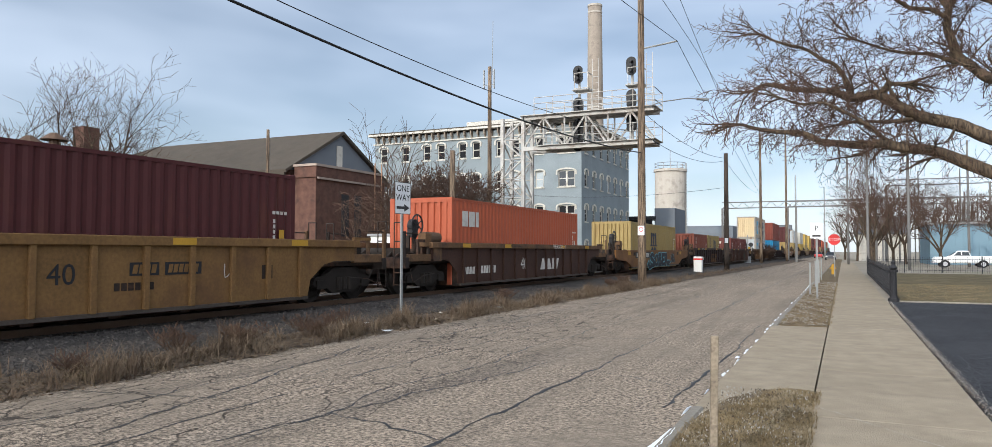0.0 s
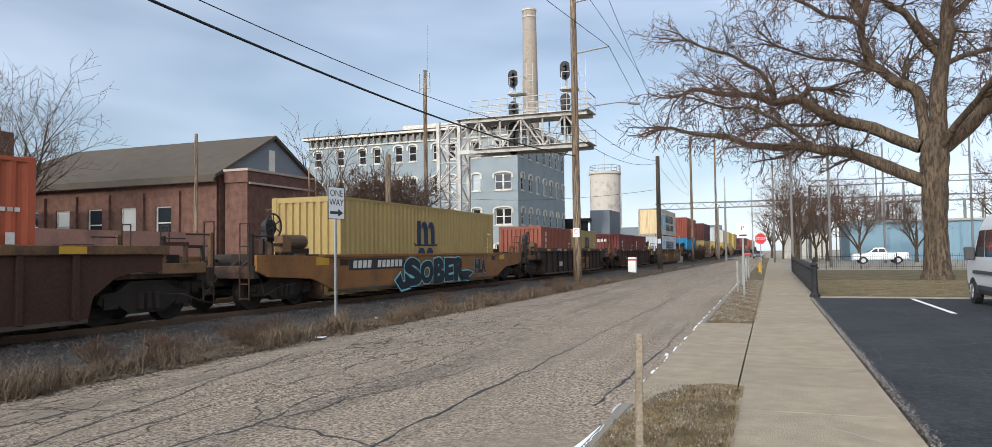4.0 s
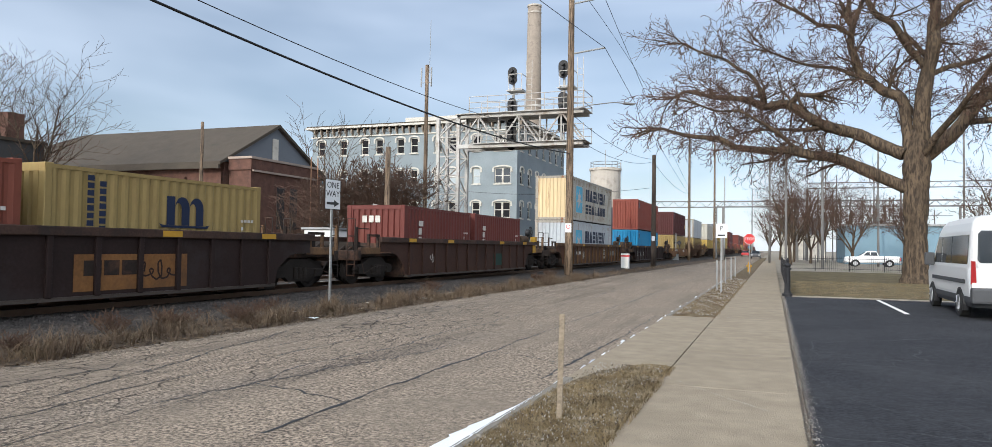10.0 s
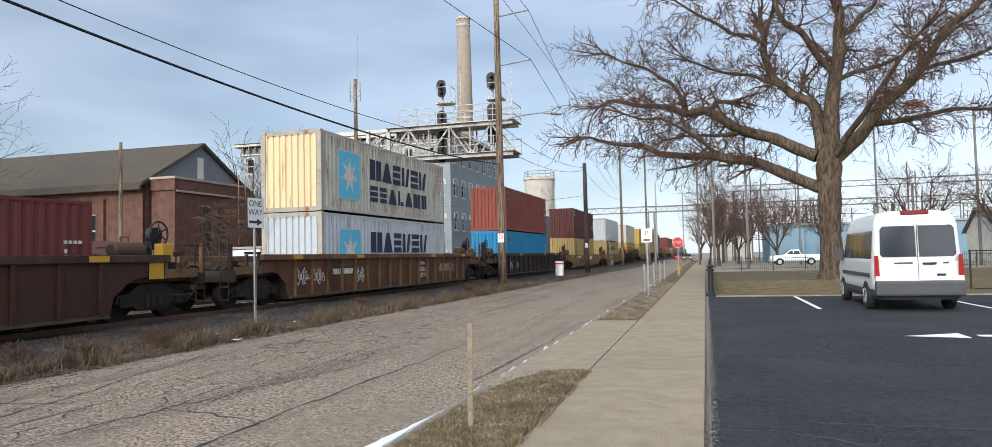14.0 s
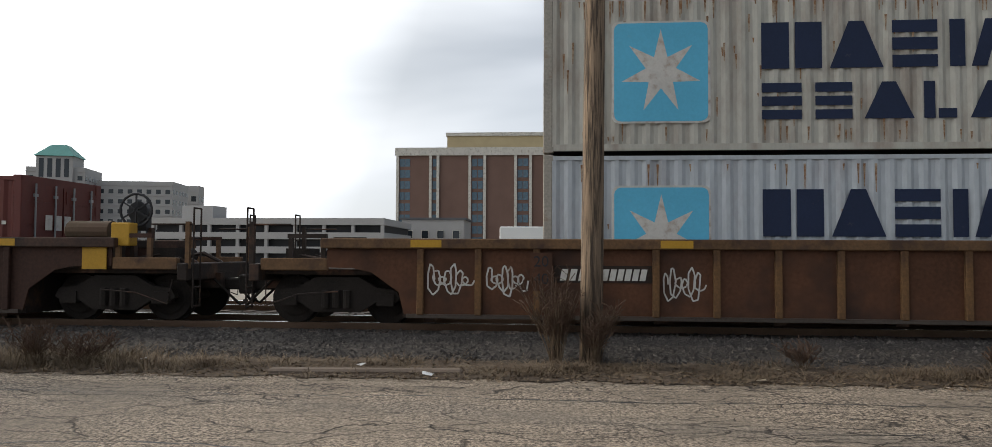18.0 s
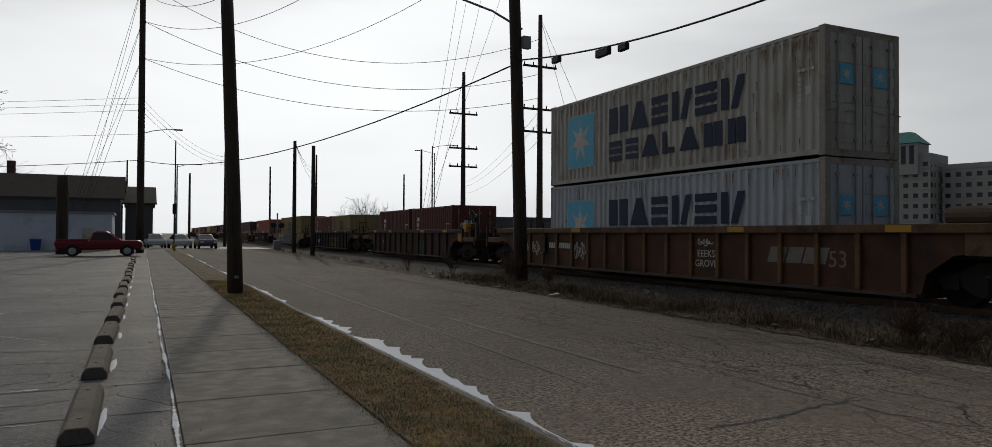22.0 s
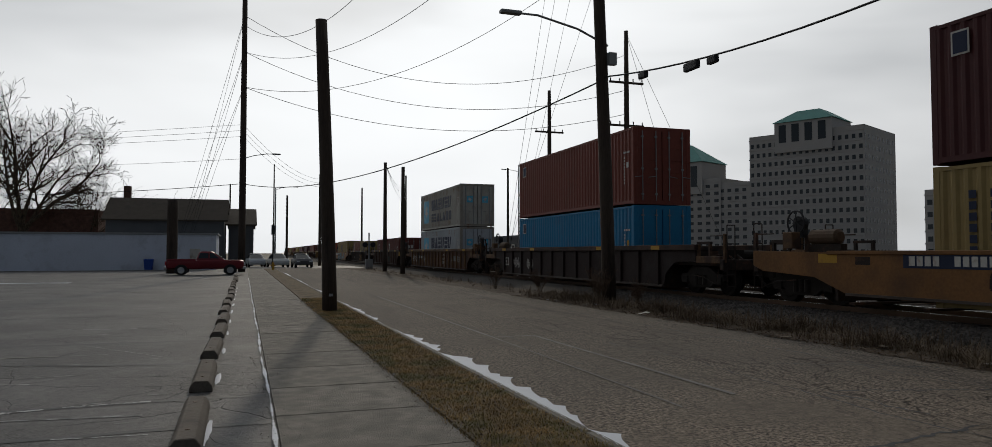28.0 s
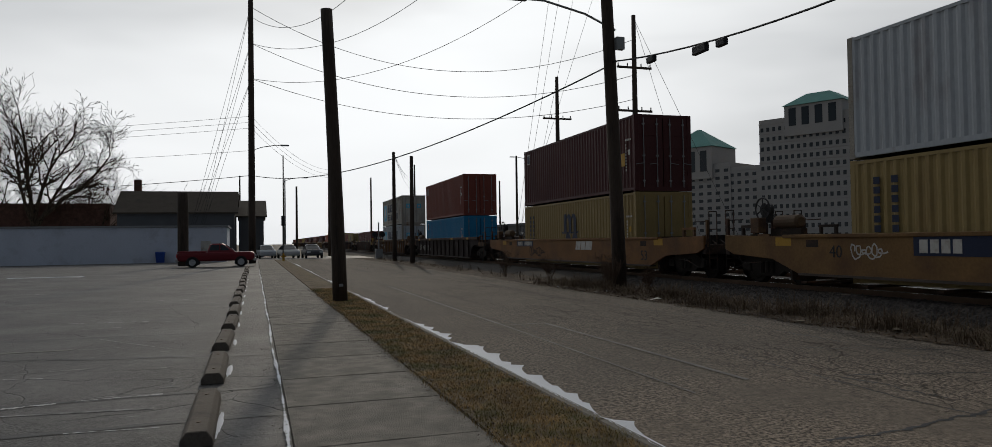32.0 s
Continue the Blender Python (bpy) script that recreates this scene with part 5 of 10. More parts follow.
def build_ground():
    b = NB()
    box(b, -1800, -1800, -0.6, 1800, 1800, -0.10)
    tagged(part("ground", b, M_FARGROUND), "dry winter ground, bare and grassy, reaching the horizon", "ground", "", "structure")
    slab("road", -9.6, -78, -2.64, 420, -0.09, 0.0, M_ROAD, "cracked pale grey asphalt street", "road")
    slab("cross_road", -2.64, -92, 60, -78, -0.09, -0.004, M_LOT_OLD, "grey asphalt cross street", "road")
    slab("cross_road", -60, -92, -2.64, -78, -0.09, -0.004, M_LOT_OLD, "grey asphalt cross street over the tracks", "road")
    slab("parking_lot_dark", 0.06, -2.0, 26, 27.9, -0.09, 0.012, M_LOT_NEW, "freshly sealed black asphalt parking lot", "parking lot")
    slab("parking_lot_old", 0.0, -78, 40, -2.0, -0.09, 0.008, M_LOT_OLD, "worn grey asphalt parking lot with dark seams", "parking lot")
    slab("lawn", 0.35, 28.6, 40, 62, -0.09, 0.03, mat("lawn_turf", (0.098, 0.078, 0.038), 0.95, 0, 0.5, 5, 0.9, (0.16, 0.122, 0.07), 0.9, 0.5, 0.7), "brown and green winter lawn", "lawn")
    slab("gravel_edge", 0.0, 27.9, 26, 28.6, -0.09, 0.02, mat("pale_gravel", (0.30, 0.265, 0.215), 0.95, 0, 0.5, 10, 0.8, (0.14, 0.12, 0.09), 4.0, 0.5, 0.62), "pale gravel edging between lot and lawn", "ground")
    b = NB()
    prism(b, [(-2.515, -76), (-1.548, -76), (-1.548, 10.42), (-1.8, 10.48), (-2.12, 10.2), (-2.36, 9.6), (-2.5, 8.7), (-2.515, 8.2)], "z", -0.09, 0.045)
    tagged(part("verge", b, M_LAWN), "narrow verge of short brown grass", "verge", "", "structure")
    slab("verge", -2.515, 18.2, -1.548, 160, -0.09, 0.045, M_LAWN, "narrow bare verge of brown grass and dirt", "verge")
    slab("driveway_apron", -2.63, 8.0, -1.556, 18.18, -0.09, 0.03, M_WALK, "pale concrete driveway apron", "driveway")
    # kerb stones
    b = NB()
    box(b, -2.64, 0.01, -0.09, -2.52, 2.99, 0.055)
    stone = mesh_of("kerb_stone", bevelled(b, 0.02, 1), M_KERB)
    kerb = thing("kerb", "weathered concrete kerb along the street", "kerb", kind="structure")
    for k in range(-26, 54):
        y = k * 3.0
        if not 6 < y < 17:
            share("kerb_stone", stone, kerb, pose(0, y, 0))
    # walk slabs
    walkway = thing("sidewalk", "pale concrete sidewalk of large square slabs", "sidewalk", kind="structure")
    b = NB()
    box(b, -1.535, 0.0015, -0.09, -0.005, 1.5185, 0.032)
    s = mesh_of("slab", b, M_WALK)
    rnd = random.Random(4)
    # rear slabs: wider joints, and the concrete whose colour is darkened as backlit
    b = NB()
    box(b, -1.535, 0.012, -0.09, -0.005, 1.508, 0.032)
    slab_backlit = mesh_of("slab", bevelled(b, 0.006, 1), M_WALK_BACKLIT)
    for k in range(-50, 75):
        share("slab", slab_backlit if k < -1 else s, walkway, pose(0, k * 1.52, rnd.uniform(-0.001, 0.001), 0, rnd.uniform(-.08, .08), 0))
    slab("walk_bed", -1.545, -76, 0, 114, -0.09, 0.0, M_DIRT, "dark joint bed under the slabs", "ground")
    # weed strip, ballast, tracks
    jitter_strip("weed_strip", lambda y: track_x(y) + 3.2, lambda y: -9.35 + (0.02 * (y - 18) if y > 18 else 0), -76, 150, 0.35, 0.012, 0.16, M_DIRT, 3, "bare brown dirt strip with litter between street and ballast")
    for n, (cx, w) in enumerate(((0.0, 3.6), (-4.1, 3.4))):
        vs, fs = [], []
        ys = list(range(-400, 520, 4))
        prof = ((-w, -0.09), (-w + 0.9, 0.08), (-1.7, 0.20), (1.7, 0.20), (w - 0.9, 0.09), (w, -0.03))
        for i, y in enumerate(ys):
            for px, pz in prof:
                vs.append((track_x(y) + cx + px, y, pz - 0.02 + (0.0 if n == 0 else -0.01)))
            if i:
                q = len(prof)
                for k in range(q - 1):
                    a = (i - 1) * q + k
                    fs.append((a, a + 1, a + q + 1, a + q))
        tagged(raw("ballast_bed", vs, fs, M_BALLAST), "grey crushed-stone ballast bed", "ballast", "", "structure")
    lx = lambda off, y: track_x(y) + off
    for n, cx in enumerate((0.0, -4.1)):
        tr = thing("railway_track", "railway track with worn steel rails on dark ties", "track", kind="structure")
        for s in (-0.7535, 0.7535):
            vs, fs, vt, ft = [], [], [], []
            for i, y in enumerate((-420, 520)):
                x = lx(cx + s, y)
                for dx, z in ((-0.07, 0.15), (0.07, 0.15), (0.02, 0.17), (0.036, RAIL_TOP - 0.035), (0.036, RAIL_TOP - 0.004), (-0.036, RAIL_TOP - 0.004), (-0.036, RAIL_TOP - 0.035), (-0.02, 0.17)):
                    vs.append((x + dx, y, z))
                vt += [(x - 0.034, y, RAIL_TOP), (x + 0.034, y, RAIL_TOP)]
            for k in range(8):
                fs.append((k, (k + 1) % 8, 8 + (k + 1) % 8, 8 + k))
            rail = raw("rail", vs, fs, M_RAIL, tr)
            raw("rail_head", vt, [(0, 1, 3, 2)], M_RAILTOP, rail, "polished running surface")
        b = NB()
        box(b, -1.3, -0.11, -0.05, 1.3, 0.11, 0.19)
        tie = mesh_of("tie", b, M_TIE)
        for k in range(-64, 74) if cx == 0 else range(-26, 56):
            share("tie", tie, tr, pose(lx(cx, k * 0.6), k * 0.6, 0))
    # loose ballast stones
    rnd = random.Random(7)
    vs, fs = [], []
    for k in range(22000):
        y = rnd.uniform(-26, 30)
        x = track_x(y) + rnd.uniform(0.9, 3.75) if rnd.random() < 0.9 else track_x(y) + rnd.uniform(-6.5, 0.9)
        r = rnd.uniform(0.025, 0.065)
        q = abs(x - track_x(y)) if x > track_x(y) - 2 else 1.0
        z = 0.18 if q < 1.7 else (0.18 - (q - 1.7) * 0.11 if q < 2.7 else 0.07 - (q - 2.7) * 0.10)
        i = len(vs)
        a = rnd.uniform(0, 6.28)
        for q in range(4):
            vs.append((x + r * math.cos(a + q * 1.57) * rnd.uniform(.7, 1.2), y + r * math.sin(a + q * 1.57) * rnd.uniform(.7, 1.2), z - 0.01 + rnd.uniform(-.2, .3) * r))
        vs.append((x + rnd.uniform(-.3, .3) * r, y + rnd.uniform(-.3, .3) * r, z + r * rnd.uniform(.35, .8)))
        fs += [(i, i + 1, i + 4), (i + 1, i + 2, i + 4), (i + 2, i + 3, i + 4), (i + 3, i, i + 4)]
    tagged(raw("ballast_stones", vs, fs, M_STONE), "loose angular grey ballast stones beside the rails", "gravel", "", "stuff")
    # leftover snow: straight along the kerb, toothed towards the street
    for y0, y1, w in ((-15.2, -4.2, 0.52), (-24.5, -16.2, 0.24), (-33, -26, 0.2), (-47, -37, 0.2), (-60, -52, 0.25), (-3.9, 8.0, 0.30)):
        rnd = random.Random(int(y0 * 10))
        vs, fs, n = [], [], max(8, int((y1 - y0) / 0.05))
        tooth, left = 0.0, 0
        for k in range(n + 1):
            u, y = k / n, y0 + (y1 - y0) * k / n
            taper = min(1, 5 * u, 5 * (1 - u)) ** 0.6
            if left <= 0:
                tooth, left = rnd.uniform(0.05, 0.62), rnd.randint(3, 16)
            left -= 1
            tooth *= 0.87
            base = 0.20 + 0.10 * math.sin(y * 0.9 + y0) + 0.08 * math.sin(y * 2.3)
            if y0 > -4:
                base, tooth = base + 0.32 - 0.018 * max(0, y), min(tooth, 0.16)
            ww = w * taper * (base + tooth) + 0.006
            edge = -2.60 + 0.02 * rnd.random() if y < 8 else -2.56 + rnd.uniform(-0.04, 0.04)
            vs += [(edge, y, 0.060 if y < 8 else 0.035), (-2.65 - ww * 0.25, y, 0.032), (-2.66 - ww, y, 0.003)]
            if k:
                i = 3 * k
                fs += [(i - 3, i - 2, i + 1, i), (i - 2, i - 1, i + 2, i + 1)]
        tagged(raw("snow_patch", vs, fs, M_SNOW, smooth=True), "thin ragged strip of leftover snow in the gutter", "snow", "snow patches")
    # crumbs of snow and ice further along the gutter
    rnd, y, vs, fs = random.Random(55), 8.0, [], []
    while y < 44:
        L, w, x = rnd.uniform(0.1, 0.75), rnd.uniform(0.012, 0.045), -2.66 + rnd.gauss(0, 0.03)
        i, n = len(vs), 14
        vs.append((x, y + L / 2, 0.03))
        for q in range(n):
            a = 2 * math.pi * q / n
            k = rnd.uniform(0.5, 1.0)
            vs.append((x + w * k * math.cos(a), y + L / 2 + L / 2 * k * math.sin(a), 0.004))
            fs.append((i, i + 1 + q, i + 1 + (q + 1) % n))
        y += L * rnd.uniform(0.8, 1.0) + rnd.choice((0.05, 0.1, 0.3, 0.9)) * rnd.random()
    tagged(raw("snow_crumbs", vs, fs, M_SNOW), "broken crumbs of snow along the gutter", "snow", "", "stuff")
    # pale worn line and leaf litter at the lot's edge, lot joints
    rnd, vs, fs = random.Random(9), [], []
    for k in range(1100):
        y = -4.5 - k * 0.04
        w = max(0.0, 0.012 + 0.008 * math.sin(y * 1.7) + 0.007 * math.sin(y * 5.3) + rnd.uniform(-0.008, 0.008))
        c = 0.03 + 0.012 * math.sin(y * 0.9)
        vs += [(c - w, y, 0.036), (c + w, y, 0.036)]
        if k:
            fs.append((2 * k - 2, 2 * k, 2 * k + 1, 2 * k - 1))
    tagged(raw("edge_snow", vs, fs, M_SNOW), "thin broken line of snow along the sidewalk edge", "snow", "snow patches")
    # crumbs, leaves and grit along the edges of the walk
    for n, (y0, y1, xc, sd, num, m, lab) in enumerate(((3.5, 27.5, 0.045, 0.03, 2600, M_WEED, "brown leaves along the sidewalk edge"), (3.5, 27.5, 0.055, 0.035, 4200, M_TRIM_GRIT, "pale grit along the sidewalk edge"), (-26, -4, -1.53, 0.08, 6000, M_TRIM_GRIT, "pale grit along the verge edge"), (-26, -4, -1.55, 0.1, 2500, M_WEED, "brown leaves along the verge edge"), (-12, -6, 0.06, 0.12, 500, M_KERB, "pale grit on the sidewalk edge"))):
        rnd, vs, fs = random.Random(300 + n), [], []
        for k in range(num):
            x, y, a, r = rnd.gauss(xc, sd), rnd.uniform(y0, y1), rnd.uniform(0, 6.28), rnd.uniform(0.004, 0.013)
            i, z = len(vs), 0.045 if xc < -1 else 0.036
            for q in range(4):
                rr = r * rnd.uniform(0.5, 1.2) * (0.5 if q % 2 else 1.0)
                vs.append((x + rr * math.cos(a + q * 1.57), y + rr * math.sin(a + q * 1.57), z + rnd.uniform(0, 0.012)))
            fs.append((i, i + 1, i + 2, i + 3))
        tagged(raw("edge_litter", vs, fs, m), lab, "litter", "", "stuff")
    for n, (y0, y1, num, m, lab) in enumerate(((4, 10.2, 2600, M_TRIM_GRIT, "pale flecks of grit and dead grass on the verge"), (4, 10.2, 2600, M_TIE, "dark soil crumbs on the verge"), (18.3, 42, 5200, M_TRIM_GRIT, "pale dead grass and grit on the far verge"), (18.3, 42, 5200, M_WEED, "brown leaves on the far verge"), (-24, -4.5, 3500, M_WEED, "fallen brown leaves on the verge"), (-24, -4.5, 900, M_KERB, "pale flecks on the verge"))):
        rnd, vs, fs = random.Random(330 + n), [], []
        for k in range(num):
            y = rnd.uniform(y0, y1)
            x = rnd.uniform(-2.5, -1.56)
            if math.sin(x * 9 + n) * math.sin(y * 3.1 + n * 2) < rnd.uniform(-0.9, 0.5):
                continue
            a, r, i = rnd.uniform(0, 6.28), rnd.uniform(0.004, 0.014) * (2.2 if y > 18 else 1), len(vs)
            for q in range(4):
                rr = r * rnd.uniform(0.5, 1.2) * (0.45 if q % 2 else 1.0)
                vs.append((x + rr * math.cos(a + q * 1.57), y + rr * math.sin(a + q * 1.57), 0.05 + rnd.uniform(0, 0.03)))
            fs.append((i, i + 1, i + 2, i + 3))
        tagged(raw("verge_litter", vs, fs, m), lab, "litter", "", "stuff")
    rnd, vs, fs = random.Random(340), [], []
    for k in range(520):
        x, y, L, w = rnd.uniform(1.1, 30), -6 - 46 * rnd.random() ** 1.2, rnd.uniform(0.1, 2.4) * rnd.random(), rnd.uniform(0.008, 0.04)
        i, t = len(vs), rnd.uniform(-0.15, 0.15)
        vs += [(x, y - w, 0.0125), (x + L, y + t * L - w * 0.3, 0.0125), (x + L, y + t * L + w * 0.3, 0.0125), (x, y + w, 0.0125)]
        fs.append((i, i + 1, i + 2, i + 3))
    tagged(raw("lot_wear", vs, fs, mat("worn_streak", (0.32, 0.31, 0.30), 0.85, 0, 0.3, 8, 0.1, (0.14, 0.137, 0.133), 5.0, 0.42, 0.58)), "pale worn streaks on the old lot", "wear", "", "stuff")
    M_SALT = mat("salt_line", (0.50, 0.49, 0.48), 0.85, 0, 0.3, 8, 0.1, (0.11, 0.106, 0.1), 6.0, 0.47, 0.56)
    for x0, y0, x1, y1, w in ((3.99, -17.52, 2.43, -17.28, 0.05), (11.81, -43.76, 8.88, -43.15, 0.25), (2.82, -8.66, 2.23, -8.78, 0.05), (2.07, -8.84, 1.24, -8.89, 0.03), (1.86, -7.38, 1.09, -7.31, 0.02), (3.41, -10.63, 2.76, -10.48, 0.02), (3.69, -23.35, 1.93, -23.71, 0.04), (8.57, -29.04, 6.54, -28.57, 0.06), (2.82, -14.36, 1.41, -12.44, 0.02)):
        rnd, vs, fs = random.Random(int(y0 * 31)), [], []
        for k in range(41):
            q, hw = Vector((x0, y0, 0)).lerp(Vector((x1, y1, 0)), k / 40), w * rnd.uniform(0.15, 1.0)
            vs += [(q.x, q.y - hw, 0.0128), (q.x, q.y + hw, 0.0128)]
            if k:
                fs.append((2 * k - 2, 2 * k, 2 * k + 1, 2 * k - 1))
        tagged(raw("salt_streak", vs, fs, M_SALT), "broken pale streak of snow and salt on the lot", "streak", "lot streaks", "structure")
    for y, slope in ((-7.35, -0.08), (-8.8, 0.03), (-11.5, -0.2), (-14.4, -0.1), (-17.1, -0.1), (-21, 0.05), (-26, -0.1), (-33, 0), (-43, 0)):
        rnd = random.Random(int(y * 7))
        vs, fs = [], []
        for k in range(60):
            x = 0.05 + k * 0.55
            yy = y + slope * x + 0.10 * math.sin(x * 0.8 + y) + rnd.uniform(-.03, .03)
            w = rnd.uniform(0.02, 0.065) * (1 - y / 30)
            vs += [(x, yy - w, 0.0125), (x, yy + w, 0.0125)]
            if k:
                fs.append((2 * k - 2, 2 * k, 2 * k + 1, 2 * k - 1))
        tagged(raw("tar_seam", vs, fs, mat("tar", (0.03, 0.03, 0.03), 0.6, 0, 0.3, 8, 0.2)), "dark open seam across the old lot", "seam", "lot seams", "structure")
    # long open joints in the street
    M_TAR = mat("tar", (0.03, 0.03, 0.03), 0.6, 0, 0.3, 8, 0.2)
    for n, (x, w, y0, y1) in enumerate(((-4.33, 0.026, 5.5, 90), (-4.45, 0.008, -40, -9), (-5.9, 0.018, -12, 70), (-6.9, 0.014, 2, 60), (-8.2, 0.018, -30, 40), (-7.5, 0.013, 3, 40), (-2.92, 0.026, 9, 18.4))):
        rnd, vs, fs, q = random.Random(90 + n), [], [], 0.0
        m = int((y1 - y0) / 0.16)
        for k in range(m + 1):
            q = q * 0.93 + rnd.gauss(0, 0.018 if n in (0, 6) else 0.03)
            y = y0 + k * 0.16
            hw = w * rnd.uniform(0.2, 1.3) * (0.4 + 0.6 * abs(math.sin(y * 0.21 + n)))
            vs += [(x + q - hw, y, 0.0025), (x + q + hw, y, 0.0025)]
            if k:
                fs.append((2 * k - 2, 2 * k - 1, 2 * k + 1, 2 * k))
        tagged(raw("road_seam", vs, fs, M_TAR), "dark ragged crack running along the street", "seam", "street seams", "structure")
    # side cracks that join the long ones
    for n, (x0, y0, x1, y1, w) in enumerate(((-5.86, 7.3, -4.36, 6.85, 0.013), (-6.05, 6.0, -5.1, 11.5, 0.012), (-2.9, 10.2, -4.3, 10.9, 0.009), (-7.2, 5.8, -8.8, 12.4, 0.013), (-9.3, 6.9, -7.2, 7.4, 0.010), (-4.0, -4.9, -6.3, -5.2, 0.02), (-6.2, -5.7, -6.1, -7.0, 0.016), (-6.2, -7.0, -8.6, -6.4, 0.014), (-7.0, -9.0, -9.2, -7.6, 0.014), (-5.6, 14.2, -4.3, 15.0, 0.012))):
        rnd, vs, fs, q = random.Random(140 + n), [], [], 0.0
        p0, p1 = Vector((x0, y0, 0.0028)), Vector((x1, y1, 0.0028))
        side = (p1 - p0).cross(Vector((0, 0, 1))).normalized()
        m = max(12, int((p1 - p0).length / 0.07))
        for k in range(m + 1):
            q = q * 0.9 + rnd.gauss(0, 0.022)
            c, hw = p0.lerp(p1, k / m) + side * q * min(1, 6 * k / m, 6 * (1 - k / m)), 1.7 * w * rnd.uniform(0.2, 1.1) * min(1, 0.25 + 4 * (1 - k / m))
            vs += [c - side * hw, c + side * hw]
            if k:
                fs.append((2 * k - 2, 2 * k - 1, 2 * k + 1, 2 * k))
        tagged(raw("road_crack", vs, fs, M_TAR), "dark jagged crack across the street", "crack", "street cracks", "structure")
    # fine cracks in the front walk
    for n, (x0, y0, x1, y1, w, m) in enumerate(((-1.53, 10.7, -0.02, 12.0, 0.006, M_TAR), (-1.5, 9.6, -0.3, 8.1, 0.010, M_TRIM_GRIT), (-1.53, 18.25, -0.02, 18.5, 0.010, M_TRIM_GRIT))):
        rnd, vs, fs, q = random.Random(170 + n), [], [], 0.0
        for k in range(41):
            q = q * 0.9 + rnd.gauss(0, 0.012)
            x, y, hw = x0 + (x1 - x0) * k / 40, y0 + (y1 - y0) * k / 40 + q, w * rnd.uniform(0.1, 1.0)
            vs += [(x, y - hw, 0.0375), (x, y + hw, 0.0375)]
            if k:
                fs.append((2 * k - 2, 2 * k, 2 * k + 1, 2 * k - 1))
        tagged(raw("walk_crack", vs, fs, m), "thin ragged crack across the sidewalk", "crack", "sidewalk cracks", "structure")
    # faded paint
    M_FADED = mat("faded_paint", (0.19, 0.18, 0.165), 0.8, 0, 0.25, 8, 0.1, (0.13, 0.123, 0.112), 3.5, 0.42, 0.56)
    for x0, y0, x1, y1, w in ((-4.2, -13.4, -5.05, -13.45, 0.06), (-5.05, -13.45, -5.0, -7.2, 0.07), (-4.2, -13.4, -4.35, -27, 0.06), (-4.2, -13.4, -4.05, -6.8, 0.035), (-5.1, 56.0, -9.4, 57.4, 0.3)):
        d = Vector((x1 - x0, y1 - y0, 0))
        q = d.cross(Vector((0, 0, 1))).normalized() * w / 2
        p0, p1 = Vector((x0, y0, 0.008)), Vector((x1, y1, 0.008))
        tagged(raw("road_marking", [p0 - q, p1 - q, p1 + q, p0 + q], [(0, 1, 2, 3)], M_FADED), "worn pale street marking", "marking", "street markings", "structure")
    M_LINE = mat("lot_line", (0.72, 0.72, 0.68), 0.7, 0, 0.08, 8, 0.1, (0.3, 0.3, 0.3), 4.0, 0.6, 0.75)
    for x in (3.0, 7.1, 11.2, 15.3):
        slab("parking_line", x - 0.06, 22.0, x + 0.06, 27.7, 0.012, 0.017, M_LINE, "white painted parking line", "marking")
    tagged(raw("arrow_marking", [(3.45, 15.2, 0.017), (4.5, 14.95, 0.017), (4.5, 15.75, 0.017)], [(0, 1, 2)], M_LINE), "white painted direction arrow head", "marking", "lot markings", "structure")
    slab("arrow_shaft", 4.72, 15.25, 6.4, 15.5, 0.012, 0.017, M_LINE, "white painted direction arrow shaft", "marking")
    slab("parking_line", 3.0, -13.2, 6.5, -13.08, 0.008, 0.013, M_FADED, "worn pale parking line", "marking")
    slab("parking_line", 4.0, -33.2, 8.5, -33.05, 0.008, 0.013, M_FADED, "worn pale parking line", "marking")
    slab("snow_patch_lot", 9.0, -44.5, 12.5, -44.0, 0.008, 0.02, M_SNOW, "small flat patch of old snow on the lot", "snow", "")


build_ground()


def tuft(rnd, x, y, h, n, spread, vs, fs, z=0.0, w=0.006):
    for k in range(n):
        a, lean = rnd.uniform(0, 6.28), rnd.uniform(0.05, spread)
        hh = h * rnd.uniform(0.5, 1.1)
        bx, by = x + rnd.uniform(-.06, .06), y + rnd.uniform(-.06, .06)
        tx, ty = bx + math.cos(a) * lean, by + math.sin(a) * lean
        px, py = -math.sin(a) * w, math.cos(a) * w
        i = len(vs)
        mx, my, mz = (bx + tx) / 2 - math.cos(a) * lean * 0.15, (by + ty) / 2 - math.sin(a) * lean * 0.15, z + hh * 0.62
        vs += [(bx - px, by - py, z - 0.02), (bx + px, by + py, z - 0.02), (mx + px * .8, my + py * .8, mz), (mx - px * .8, my - py * .8, mz), (tx, ty, z + hh)]
        fs += [(i, i + 1, i + 2, i + 3), (i + 3, i + 2, i + 4)]


